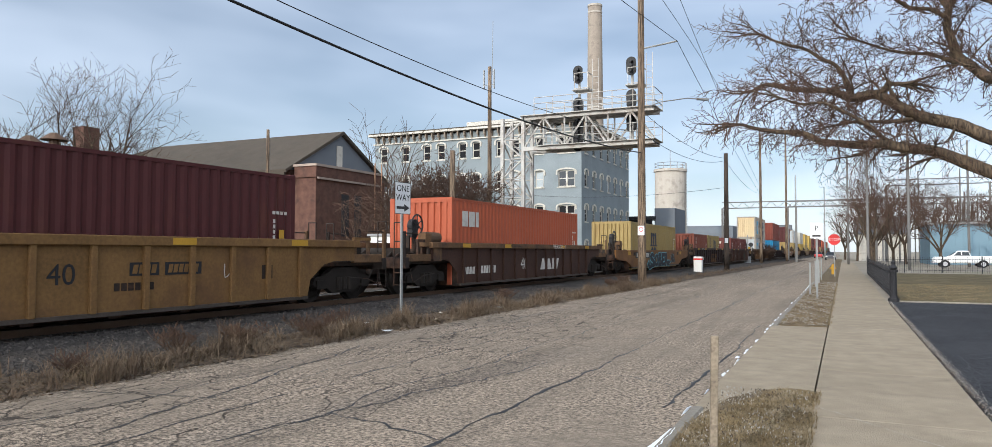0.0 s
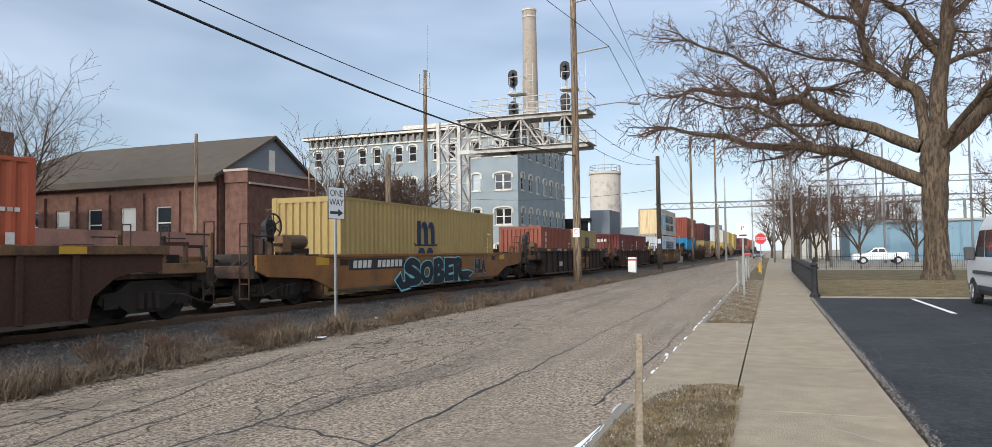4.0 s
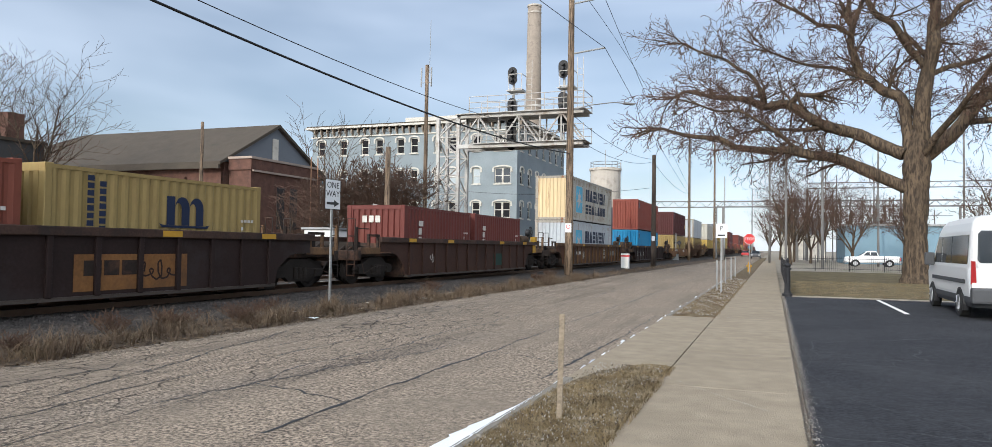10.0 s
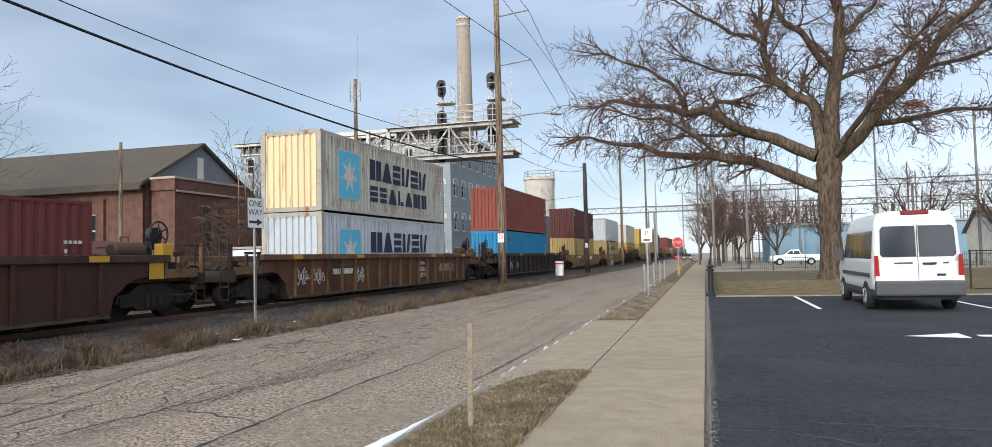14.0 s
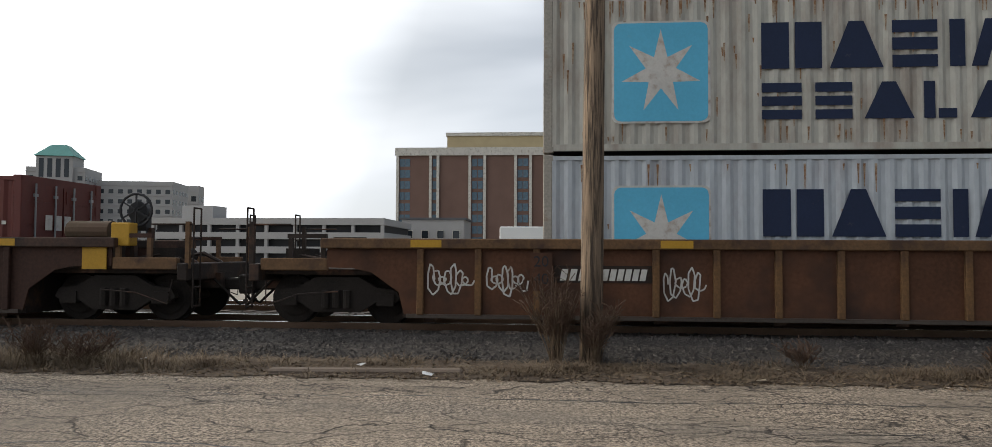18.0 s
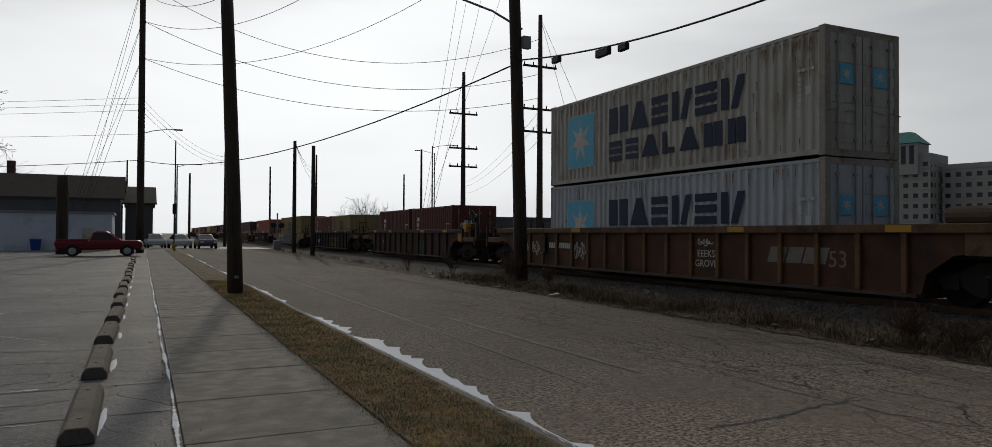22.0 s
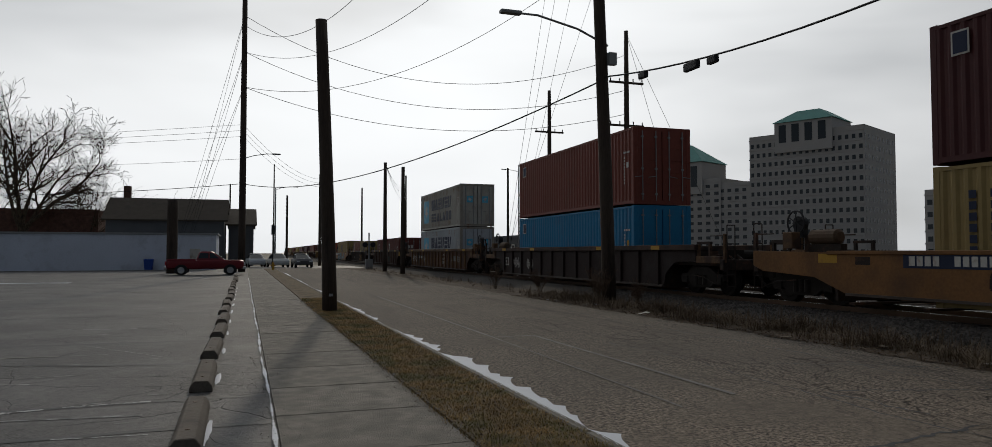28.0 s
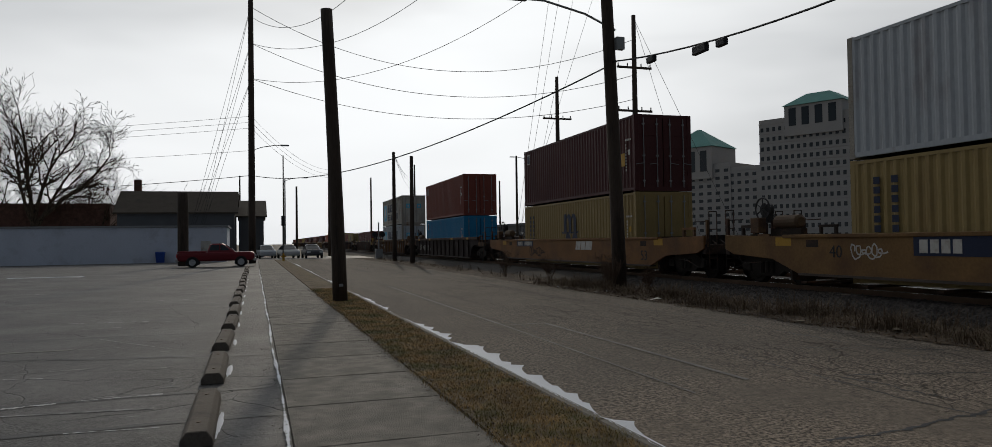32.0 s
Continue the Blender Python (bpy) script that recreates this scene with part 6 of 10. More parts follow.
def build_grass():
    rnd = random.Random(11)
    dark, dark_f, pale, pale_f = [], [], [], []
    for k in range(15000):
        y = rnd.uniform(-26, 40) if rnd.random() < 0.86 else rnd.uniform(-72, 78)
        near = -8 < y < 6
        x = rnd.gauss(track_x(y) + (4.25 if y > 6 else 4.1), 0.40)
        edge = -9.25 + (0.02 * (y - 18) if y > 18 else 0)
        if x > edge or x < track_x(y) + 2.9:
            continue
        clump = 0.5 + 0.5 * math.sin(y * 1.9 + 3.0 * x) * math.sin(y * 0.57 + 1 - 1.3 * x)
        if rnd.random() > (0.12 + 0.88 * clump ** 1.6) * (0.8 if near else 1):
            continue
        h = rnd.uniform(0.04, 0.17 if near else 0.44) * (0.35 + clump)
        if rnd.random() < (0.3 if near else 0.5):
            tuft(rnd, x, y, h, 7, 0.5, dark, dark_f, 0.0, 0.005)
        else:
            tuft(rnd, x, y, h * 0.8, 6, 0.7, pale, pale_f, 0.0, 0.0055)
    # a heap of pale broken straw at the street's edge
    for k in range(420):
        x, y = rnd.gauss(-10.0, 0.35), rnd.gauss(-6.9, 0.9)
        if x < -9.3:
            tuft(rnd, x, y, rnd.uniform(0.08, 0.34), 5, 0.6, pale, pale_f, 0.0, 0.006)
    tagged(raw("dry_weeds", dark, dark_f, M_WEED), "tangle of dry brown weeds along the tracks", "weeds", "", "stuff")
    tagged(raw("dry_straw", pale, pale_f, mat("straw", (0.165, 0.123, 0.08), 0.9, 0, 0.5, 5, 0, (0.095, 0.068, 0.044), 2.0, 0.45, 0.6)), "pale bent straw among the weeds", "weeds", "", "stuff")
    # fallen leaves and stalks at the street's edge
    vs, fs = [], []
    for k in range(16000):
        y = rnd.uniform(-26, 34)
        x = min(rnd.gauss(-9.75, 0.4), -9.2 + rnd.uniform(-.15, .1)) + (0.02 * (y - 18) if y > 18 else 0)
        a, w, h = rnd.uniform(0, 6.28), rnd.uniform(0.01, 0.045), rnd.uniform(0.006, 0.02)
        c, q, z, i = math.cos(a), math.sin(a), 0.018, len(vs)
        vs += [(x - c * w, y - q * w, z), (x - q * h, y + c * h, z + rnd.uniform(0, .02)), (x + c * w, y + q * w, z + rnd.uniform(0, .03)), (x + q * h, y - c * h, z)]
        fs.append((i, i + 1, i + 2, i + 3))
    half = len(fs) // 2
    tagged(raw("leaf_litter", vs, fs[half:], MATS["straw"]), "pale straw litter along the street edge", "leaves", "", "stuff")
    tagged(raw("leaf_litter", vs, fs[:half], M_WEED), "brown leaf litter along the street edge", "leaves", "", "stuff")
    vs, fs = [], []
    for k in range(25000):
        y = rnd.uniform(-26, -4.5) if rnd.random() < 0.5 else rnd.choice((rnd.uniform(3.8, 10.3), rnd.uniform(3.8, 10.3), rnd.uniform(18.4, 40)))
        x = rnd.uniform(-2.5, -1.53)
        if 8.4 < y < 18 and x < -2.45 + (y - 8.4) * 0.28:
            continue
        tuft(rnd, x, y, rnd.uniform(0.02, 0.05), 4, 0.07, vs, fs, 0.045, 0.0032)
    half = [f for f in fs if vs[f[0]][1] < 0]
    front = [f for f in fs if vs[f[0]][1] >= 0]
    tagged(raw("verge_grass", vs, half, M_GRASS_GOLD), "short golden-brown grass blades on the verge", "grass", "", "stuff")
    tagged(raw("verge_grass", vs, front, M_GRASS), "short brown grass blades on the verge", "grass", "", "stuff")
    vs, fs = [], []
    for k in range(5000):
        y = rnd.uniform(28.7, 42)
        x = rnd.uniform(0.4, 14)
        tuft(rnd, x, y, rnd.uniform(0.03, 0.07), 3, 0.08, vs, fs, 0.03, 0.006)
    tagged(raw("lawn_grass", vs, fs, M_GRASS), "short winter grass on the lawn", "grass", "", "stuff")


build_grass()


def tall_weed(x, y, h, n, seed, spread=0.45):
    """A dead stalky weed clump: branching stems with seed heads."""
    rnd = random.Random(seed)
    w = thing("dead_weed", "tall dead reddish-brown weed clump by the tracks", "weed", x, y, 0, group="weed clumps")
    b, c = NB(), NB()
    for k in range(n):
        a, r = rnd.uniform(0, 6.28), rnd.uniform(0.1, spread)
        top = Vector((math.cos(a) * r, math.sin(a) * r, h * rnd.uniform(0.6, 1.0)))
        base = Vector((rnd.uniform(-.08, .08), rnd.uniform(-.08, .08), -0.03))
        mid = base.lerp(top, 0.5) + Vector((0, 0, h * 0.08))
        tube(b, [base, mid, top], [0.007, 0.005, 0.003], 4)
        for q in range(13):
            p = mid.lerp(top, rnd.uniform(-0.5, 1))
            d = Vector((rnd.uniform(-1, 1), rnd.uniform(-1, 1), rnd.uniform(0.3, 1))).normalized() * rnd.uniform(0.08, 0.22)
            rod(c, p, p + d, 0.003, 0.007, 4)
    tagged(part("stem", b, M_WEED, w), kind="stuff")
    tagged(part("seed_head", c, mat("seed_head", (0.075, 0.045, 0.03), 0.95, 0, 0.3, 4, 0), w), kind="stuff")


for k, (x, y, h, n, s) in enumerate(((-10.8, 0.15, 1.35, 60, 0.6), (-10.7, 0.7, 0.9, 36, 0.5), (-10.6, 3.6, 0.85, 12, 0.4), (-10.4, 9.4, 0.9, 14, 0.5), (-10.3, 10.6, 0.9, 18, 0.6), (-10.2, 12.2, 0.8, 16, 0.5), (-10.6, 13.4, 0.9, 10, 0.4), (-10.3, -20.8, 1.1, 22, 0.6), (-10.9, -22.2, 1.1, 18, 0.6), (-10.6, -19.0, 0.8, 14, 0.6), (-10.4, -26, 1.0, 18, 0.6), (-10.3, -31, 1.2, 18, 0.7), (-9.9, -7.2, 0.55, 22, 0.5), (-9.8, -6.4, 0.5, 18, 0.5), (-10.9, 22.5, 0.9, 14, 0.5), (-10.8, 36, 1.0, 18, 0.6), (-10.6, 33, 0.8, 16, 0.5), (-10.6, 6.3, 0.7, 9, 0.3), (-10.0, 7.4, 0.7, 9, 0.3))):
    tall_weed(x, y, h if y < 3 else h * 0.42, n, 60 + k, s)


# ---- trees ----
M_BARK = mat("bark", (0.098, 0.071, 0.047), 0.95, 0, 0.6, 9, 1.0, (0.036, 0.027, 0.020), 9.0, 0.46, 0.58, 0, (1, 1, 0.22))
M_TWIG = mat("twig", (0.085, 0.052, 0.037), 0.95, 0, 0.25, 3, 0)


def limb_mesh(segs, material, name, parent, sides=6, label="", rough=0.0):
    """Tapered bars from a list of (p, q, r0, r1)."""
    vs, fs, rnd = [], [], random.Random(len(segs))
    for p, q, r0, r1 in segs:
        d = q - p
        if d.length < 1e-4:
            continue
        d.normalize()
        a = d.orthogonal().normalized()
        c = d.cross(a)
        i = len(vs)
        for o, r in ((p, r0), (q, r1)):
            for k in range(sides):
                t = 2 * math.pi * k / sides
                vs.append(o + (a * math.cos(t) + c * math.sin(t)) * r * (1 + rnd.uniform(-rough, rough)))
        for k in range(sides):
            fs.append((i + k, i + (k + 1) % sides, i + sides + (k + 1) % sides, i + sides + k))
    return raw(name, vs, fs, material, parent, label, smooth=sides > 4)


def bark_mesh(chains, material, name, parent, label="", sides=12):
    """Continuous furrowed limbs: each chain is a list of bends and a list of radii, smoothed and swept."""
    vs, fs, rnd = [], [], random.Random(len(chains))
    for pts, rad in chains:
        path, rr, n = [], [], len(pts)
        for k in range(n - 1):
            p0, p1, p2, p3 = pts[max(k - 1, 0)], pts[k], pts[k + 1], pts[min(k + 2, n - 1)]
            for q in range(4):
                u = q / 4
                path.append(0.5 * ((2 * p1) + (p2 - p0) * u + (2 * p0 - 5 * p1 + 4 * p2 - p3) * u * u + (3 * p1 - p0 - 3 * p2 + p3) * u ** 3))
                rr.append(rad[k] + (rad[k + 1] - rad[k]) * u)
        path.append(pts[-1])
        rr.append(rad[-1])
        ridge = [rnd.uniform(-0.09, 0.09) for _ in range(sides)]
        a = (path[1] - path[0]).orthogonal().normalized()
        base = len(vs)
        for k, p in enumerate(path):
            d = (path[min(k + 1, len(path) - 1)] - path[max(k - 1, 0)]).normalized()
            a = (a - d * a.dot(d)).normalized()
            c = d.cross(a)
            lump = 1 + rnd.uniform(-0.05, 0.07)
            for q in range(sides):
                t = 2 * math.pi * q / sides
                ridge[q] = max(-0.12, min(0.12, ridge[q] + rnd.uniform(-0.03, 0.03)))
                vs.append(p + (a * math.cos(t) + c * math.sin(t)) * rr[k] * lump * (1 + ridge[q]))
            if k:
                i = base + k * sides
                for q in range(sides):
                    fs.append((i - sides + q, i - sides + (q + 1) % sides, i + (q + 1) % sides, i + q))
        fs.append(tuple(base + (len(path) - 1) * sides + q for q in range(sides)))
    return raw(name, vs, fs, material, parent, label, smooth=True)


def shoot(rnd, p, d, length, r, level, limbs, twigs, up=0.0, wild=0.3, kids=2, thin=0.03, droop=0.0):
    """One slender branch that wanders, tapers and carries finer ones; droop pulls down the finest."""
    n = (5 if level > 2 else 4) if level > 1 else 3 if level == 1 else 2
    for k in range(n):
        d = (d + Vector((rnd.uniform(-1, 1), rnd.uniform(-1, 1), rnd.uniform(-1, 1))) * wild + Vector((0, 0, up - (droop if level < 2 else 0)))).normalized()
        q = p + d * (length / n)
        r0, r1 = r * (1 - 0.68 * k / n), r * (1 - 0.68 * (k + 1) / n)
        (limbs if r0 > thin else twigs).append((p, q, r0, r1))
        if level > 0 and (k > 0 or level < 3):
            for _ in range(kids if level > 1 else rnd.choice((1, 1, 2))):
                side = d.orthogonal()
                side.rotate(Matrix.Rotation(rnd.uniform(0, 6.28), 3, d))
                e = (d * 0.8 + side.normalized() * rnd.uniform(0.5, 0.95)).normalized()
                shoot(rnd, q, e, length * rnd.uniform(0.34, 0.58) * (1 - 0.25 * k / n), r1 * 0.62, level - 1, limbs, twigs, up, wild, kids, thin, droop)
        p = q


def bare_tree(x, y, height, seed, label, depth=5, spread=0.6, trunk=0.28, rz=0, twig_r=0.02, droop=0.0, name="bare_tree", stems=1, kids=2):
    rnd = random.Random(seed)
    t = thing(name, label, "tree", x, y, -0.08, group="bare trees")
    limbs, twigs = [], []
    level = 3 if depth >= 5 else 2
    for s in range(stems):
        a = rnd.uniform(0, 6.28)
        lean = 0.35 if stems > 1 else 0.05
        d = Vector((math.cos(a) * lean, math.sin(a) * lean, 1)).normalized()
        p = Vector((math.cos(a) * 0.25 * (stems > 1), math.sin(a) * 0.25 * (stems > 1), 0))
        th = height * (0.10 if stems > 1 else 0.2)
        limbs.append((p, p + d * th, trunk, trunk * 0.82))
        forks = 3 if stems > 1 else 6
        for k in range(forks):
            b = a + k * 6.28 / forks + rnd.uniform(-.35, .35)
            w = spread * rnd.uniform(0.35, 1.0)
            dd = Vector((math.cos(b) * w, math.sin(b) * w, 1)).normalized()
            shoot(rnd, p + d * th * rnd.uniform(0.75, 1.0), dd, height * rnd.uniform(0.48, 0.64), trunk * 0.55, level, limbs, twigs, 0.05 if kids < 3 else 0.0, 0.16 if kids < 3 else 0.2, kids if level > 2 else 3, twig_r * 1.4, droop)
    twigs = [(a, b, max(r0, twig_r * 0.55), max(r1, twig_r * 0.42)) for a, b, r0, r1 in twigs]
    limb_mesh(limbs, M_BARK, "trunk", t, 6)
    limb_mesh(twigs, M_TWIG, "crown", t, 3, "bare twigs")
    return t


def big_tree():
    """The wide old tree on the lawn: trunk, a handful of long limbs, a haze of drooping twigs."""
    rnd = random.Random(21)
    t = thing("old_tree", "large bare old tree with spreading drooping limbs on lawn", "tree", 6.6, 43.2, 0.0)
    limbs, twigs, chains = [], [], []
    V = Vector

    def run_limb(pts, r0, r1, first=1):
        """One crooked main limb with its branches; pts are its bends."""
        r0 *= 0.8
        n, chain, radii = len(pts) - 1, [V(pts[0])], [r0]
        chains.append((chain, radii))
        for k in range(n):
            p, q = V(pts[k]), V(pts[k + 1])
            m = p.lerp(q, 0.5) + V((rnd.uniform(-.15, .15), rnd.uniform(-.25, .25), rnd.uniform(-.15, .18)))
            ra, rb = r0 + (r1 - r0) * k / n, r0 + (r1 - r0) * (k + 1) / n
            chain += [m, q]
            radii += [(ra + rb) / 2, rb]
            d = (q - p).normalized()
            if k >= first:
                for j in range(int((q - p).length * 4.8)):
                    side = V((rnd.uniform(-1, 1), rnd.uniform(-1.2, 1.2), rnd.uniform(-0.7, 1.0))).normalized()
                    shoot(rnd, p.lerp(q, rnd.random()), (d * 0.55 + side * 0.9).normalized(), rnd.uniform(1.0, 2.6), rnd.uniform(0.025, max(0.03, rb * 0.45)), 2, limbs, twigs, 0.01, 0.34, 2, 0.03, 0.11)
            for j in range(int((q - p).length * 1.6)):
                shoot(rnd, p.lerp(q, rnd.random()), V((rnd.uniform(-.6, .6), rnd.uniform(-.6, .6), rnd.choice((1, -0.8)))).normalized(), rnd.uniform(0.4, 1.6), 0.014, 1, limbs, twigs, 0.0, 0.3, 2, 0.03, 0.08)
        for j in range(3):
            shoot(rnd, V(pts[-1]), (d + V((rnd.uniform(-.5, .5), rnd.uniform(-.5, .5), rnd.uniform(-.4, .5)))).normalized(), rnd.uniform(1.6, 2.8), r1, 2, limbs, twigs, 0.01, 0.3, 2, 0.03, 0.06)

    # trunk
    chains.append(([V((0, 0, -0.1)), V((0, 0, 0.35)), V((0.02, 0, 1.2)), V((0.02, 0, 2.8)), V((0.04, 0, 4.4)), V((0.08, 0, 5.8)), V((0.14, 0, 6.8)), V((0.25, 0, 7.9))], [0.86, 0.68, 0.60, 0.56, 0.61, 0.70, 0.62, 0.42]))
    run_limb([(-0.3, 0, 4.9), (-3.05, -0.4, 6.2), (-5.0, -0.8, 6.7), (-7.1, -0.9, 6.95), (-8.8, -1.2, 7.2), (-10.7, -1.3, 7.8), (-12.6, -1.5, 8.3)], 0.40, 0.07)
    run_limb([(-0.5, 0, 6.7), (-2.6, 0.5, 7.9), (-4.5, 0.7, 8.6), (-6.2, 0.9, 9.8), (-7.4, 0.9, 9.7), (-9.0, 1.0, 10.3), (-11.2, 1.2, 10.8), (-12.4, 1.2, 10.6)], 0.44, 0.06)
    run_limb([(-7.3, 0.9, 9.7), (-7.6, 1.2, 10.8), (-8.8, 1.4, 12.1), (-10.6, 1.4, 13.1), (-12.0, 1.6, 13.9)], 0.18, 0.05, 0)
    run_limb([(-6.2, 0.9, 9.7), (-5.6, 0.6, 10.3), (-5.2, 0.6, 10.2)], 0.2, 0.1, 1)
    run_limb([(-4.5, 0.7, 8.4), (-6.6, 0.2, 8.3), (-8.6, 0.0, 8.1)], 0.13, 0.05, 0)
    run_limb([(-5.0, -0.8, 6.7), (-6.6, -1.6, 7.8), (-8.6, -2.0, 9.0), (-10.6, -2.2, 9.4)], 0.14, 0.05, 0)
    run_limb([(-0.3, 0, 7.0), (-0.6, 0.2, 9.6), (-2.1, 0.4, 10.8), (-2.8, 0.5, 12.1), (-2.9, 0.6, 13.8)], 0.36, 0.16)
    run_limb([(-2.9, 0.5, 13.2), (-4.6, 0.4, 14.0), (-6.4, 0.2, 15.2), (-8.0, 0.0, 16.4)], 0.14, 0.05, 0)
    run_limb([(-2.1, 0.4, 10.8), (-3.6, 1.6, 11.8), (-5.4, 2.4, 12.4), (-7.2, 3.0, 13.4)], 0.13, 0.05, 0)
    run_limb([(0.25, 0, 7.4), (0.55, 0.1, 10.9), (0.8, 0.1, 13.3), (0.85, 0.2, 15.2), (1.1, 0.3, 18.4)], 0.52, 0.14)
    run_limb([(0.5, 0, 11.2), (-1.1, -0.6, 13.4), (-2.3, -0.9, 14.6), (-2.8, -1.0, 16.6), (-3.4, -1.0, 18.6)], 0.24, 0.07)
    run_limb([(0.7, 0.1, 12.6), (1.6, 0.4, 13.6), (2.7, 0.6, 14.8), (3.2, 0.7, 17.0)], 0.2, 0.06)
    run_limb([(0.5, 0, 6.6), (2.7, -0.5, 9.2), (4.4, -0.8, 10.7), (5.8, -1.0, 12.9), (7.5, -1.2, 14.3), (9.8, -1.3, 15.2)], 0.46, 0.07)
    run_limb([(1.8, -0.3, 8.2), (4.4, 0.4, 8.5), (6.5, 0.8, 8.9), (8.6, 1.0, 8.8)], 0.22, 0.05, 0)
    run_limb([(0.7, 0.1, 10.8), (2.6, 0.9, 11.5), (4.1, 1.4, 12.1), (6.0, 1.8, 13.4)], 0.17, 0.05, 0)
    run_limb([(4.4, -0.8, 10.7), (6.4, -1.6, 11.0), (8.6, -2.0, 12.0), (10.2, -2.2, 12.0)], 0.14, 0.05, 0)
    run_limb([(0.2, 0.2, 5.9), (0.8, 2.6, 7.9), (0.6, 4.6, 9.6), (0.0, 6.2, 11.4)], 0.24, 0.06)
    run_limb([(0.2, -0.2, 6.4), (1.4, -2.4, 8.4), (2.2, -4.0, 9.8), (3.4, -5.2, 11.6)], 0.24, 0.06)
    twigs = [(a, b, max(r0, 0.0145), max(r1, 0.0115)) for a, b, r0, r1 in twigs]
    bark_mesh(chains, M_BARK, "trunk", t, "furrowed grey-brown trunk and limbs")
    limb_mesh(limbs, M_BARK, "bough", t, 6, "crooked bare side branches")
    limb_mesh(twigs, M_TWIG, "crown", t, 3, "fine bare drooping twigs")
    b = NB()
    for k in range(170):
        p = V((4.3, -0.2, 9.1)) + V((rnd.gauss(0, .3), rnd.gauss(0, .28), rnd.gauss(0, .2)))
        rod(b, p, p + V((rnd.uniform(-.4, .4), rnd.uniform(-.4, .4), rnd.uniform(-.15, .15))), 0.015, n=3)
    ob = part("squirrel_nest", b, mat("nest", (0.24, 0.10, 0.04), 0.95, 0, 0.3, 4, 0))
    ob.location = t.location
    tagged(ob, "brown leafy nest lodged in the tree fork", "nest")


big_tree()


# ---- poles, signs, wires ----
def util_pole(x, y, h, r0, r1, label, material=None, lean=(0, 0), name="utility_pole", group="utility poles"):
    t = thing(name, label, "utility pole", x, y, -0.1, group=group)
    b = NB()
    n = 6
    pts = [(lean[0] * (k / n) ** 1.2, lean[1] * (k / n), h * k / n) for k in range(n + 1)]
    tube(b, pts, [r0 + (r1 - r0) * k / n for k in range(n + 1)], 12)
    part("pole_shaft", b, material or M_POLE, t, smooth=True)
    return t


def street_lamp_arm(pole, z, dx, dy, rise, label="grey street lamp arm"):
    b = NB()
    tube(b, [(0, 0, z), (dx * 0.35, dy * 0.35, z + rise * 0.6), (dx * 0.8, dy * 0.8, z + rise), (dx, dy, z + rise)], 0.035, 6)
    part("lamp_arm", b, M_GALV, pole)
    b = NB()
    d = Vector((dx, dy, 0)).normalized()
    p = Vector((dx, dy, z + rise))
    q = Vector((-d.y, d.x, 0))
    box(b, -0.35, -0.13, -0.06, 0.35, 0.13, 0.06)
    bevelled(b, 0.05, 2)
    part("lamp_head", b, M_GALV, pole, "cobra-head street lamp", Matrix.Translation(p + d * 0.3) @ Matrix.Rotation(math.atan2(d.y, d.x), 4, "Z"))


def sign_post(x, y, h, label, name="sign_post", rz=0):
    t = thing(name, label, "sign", x, y, -0.05, rz, group="street signs")
    b = NB()
    prism(b, [(-0.03, -0.015), (-0.012, -0.015), (-0.012, 0.015), (0.012, 0.015), (0.012, -0.015), (0.03, -0.015), (0.03, 0.028), (-0.03, 0.028)], "z", 0, h)
    part("post", b, M_GALV, t)
    return t


def sign_plate(t, w, h, z, material, border=None, y=-0.022, round_=0.04):
    b = NB()
    box(b, -w / 2, y - 0.003, z - h / 2, w / 2, y, z + h / 2)
    part("sign_plate", b, material, t)


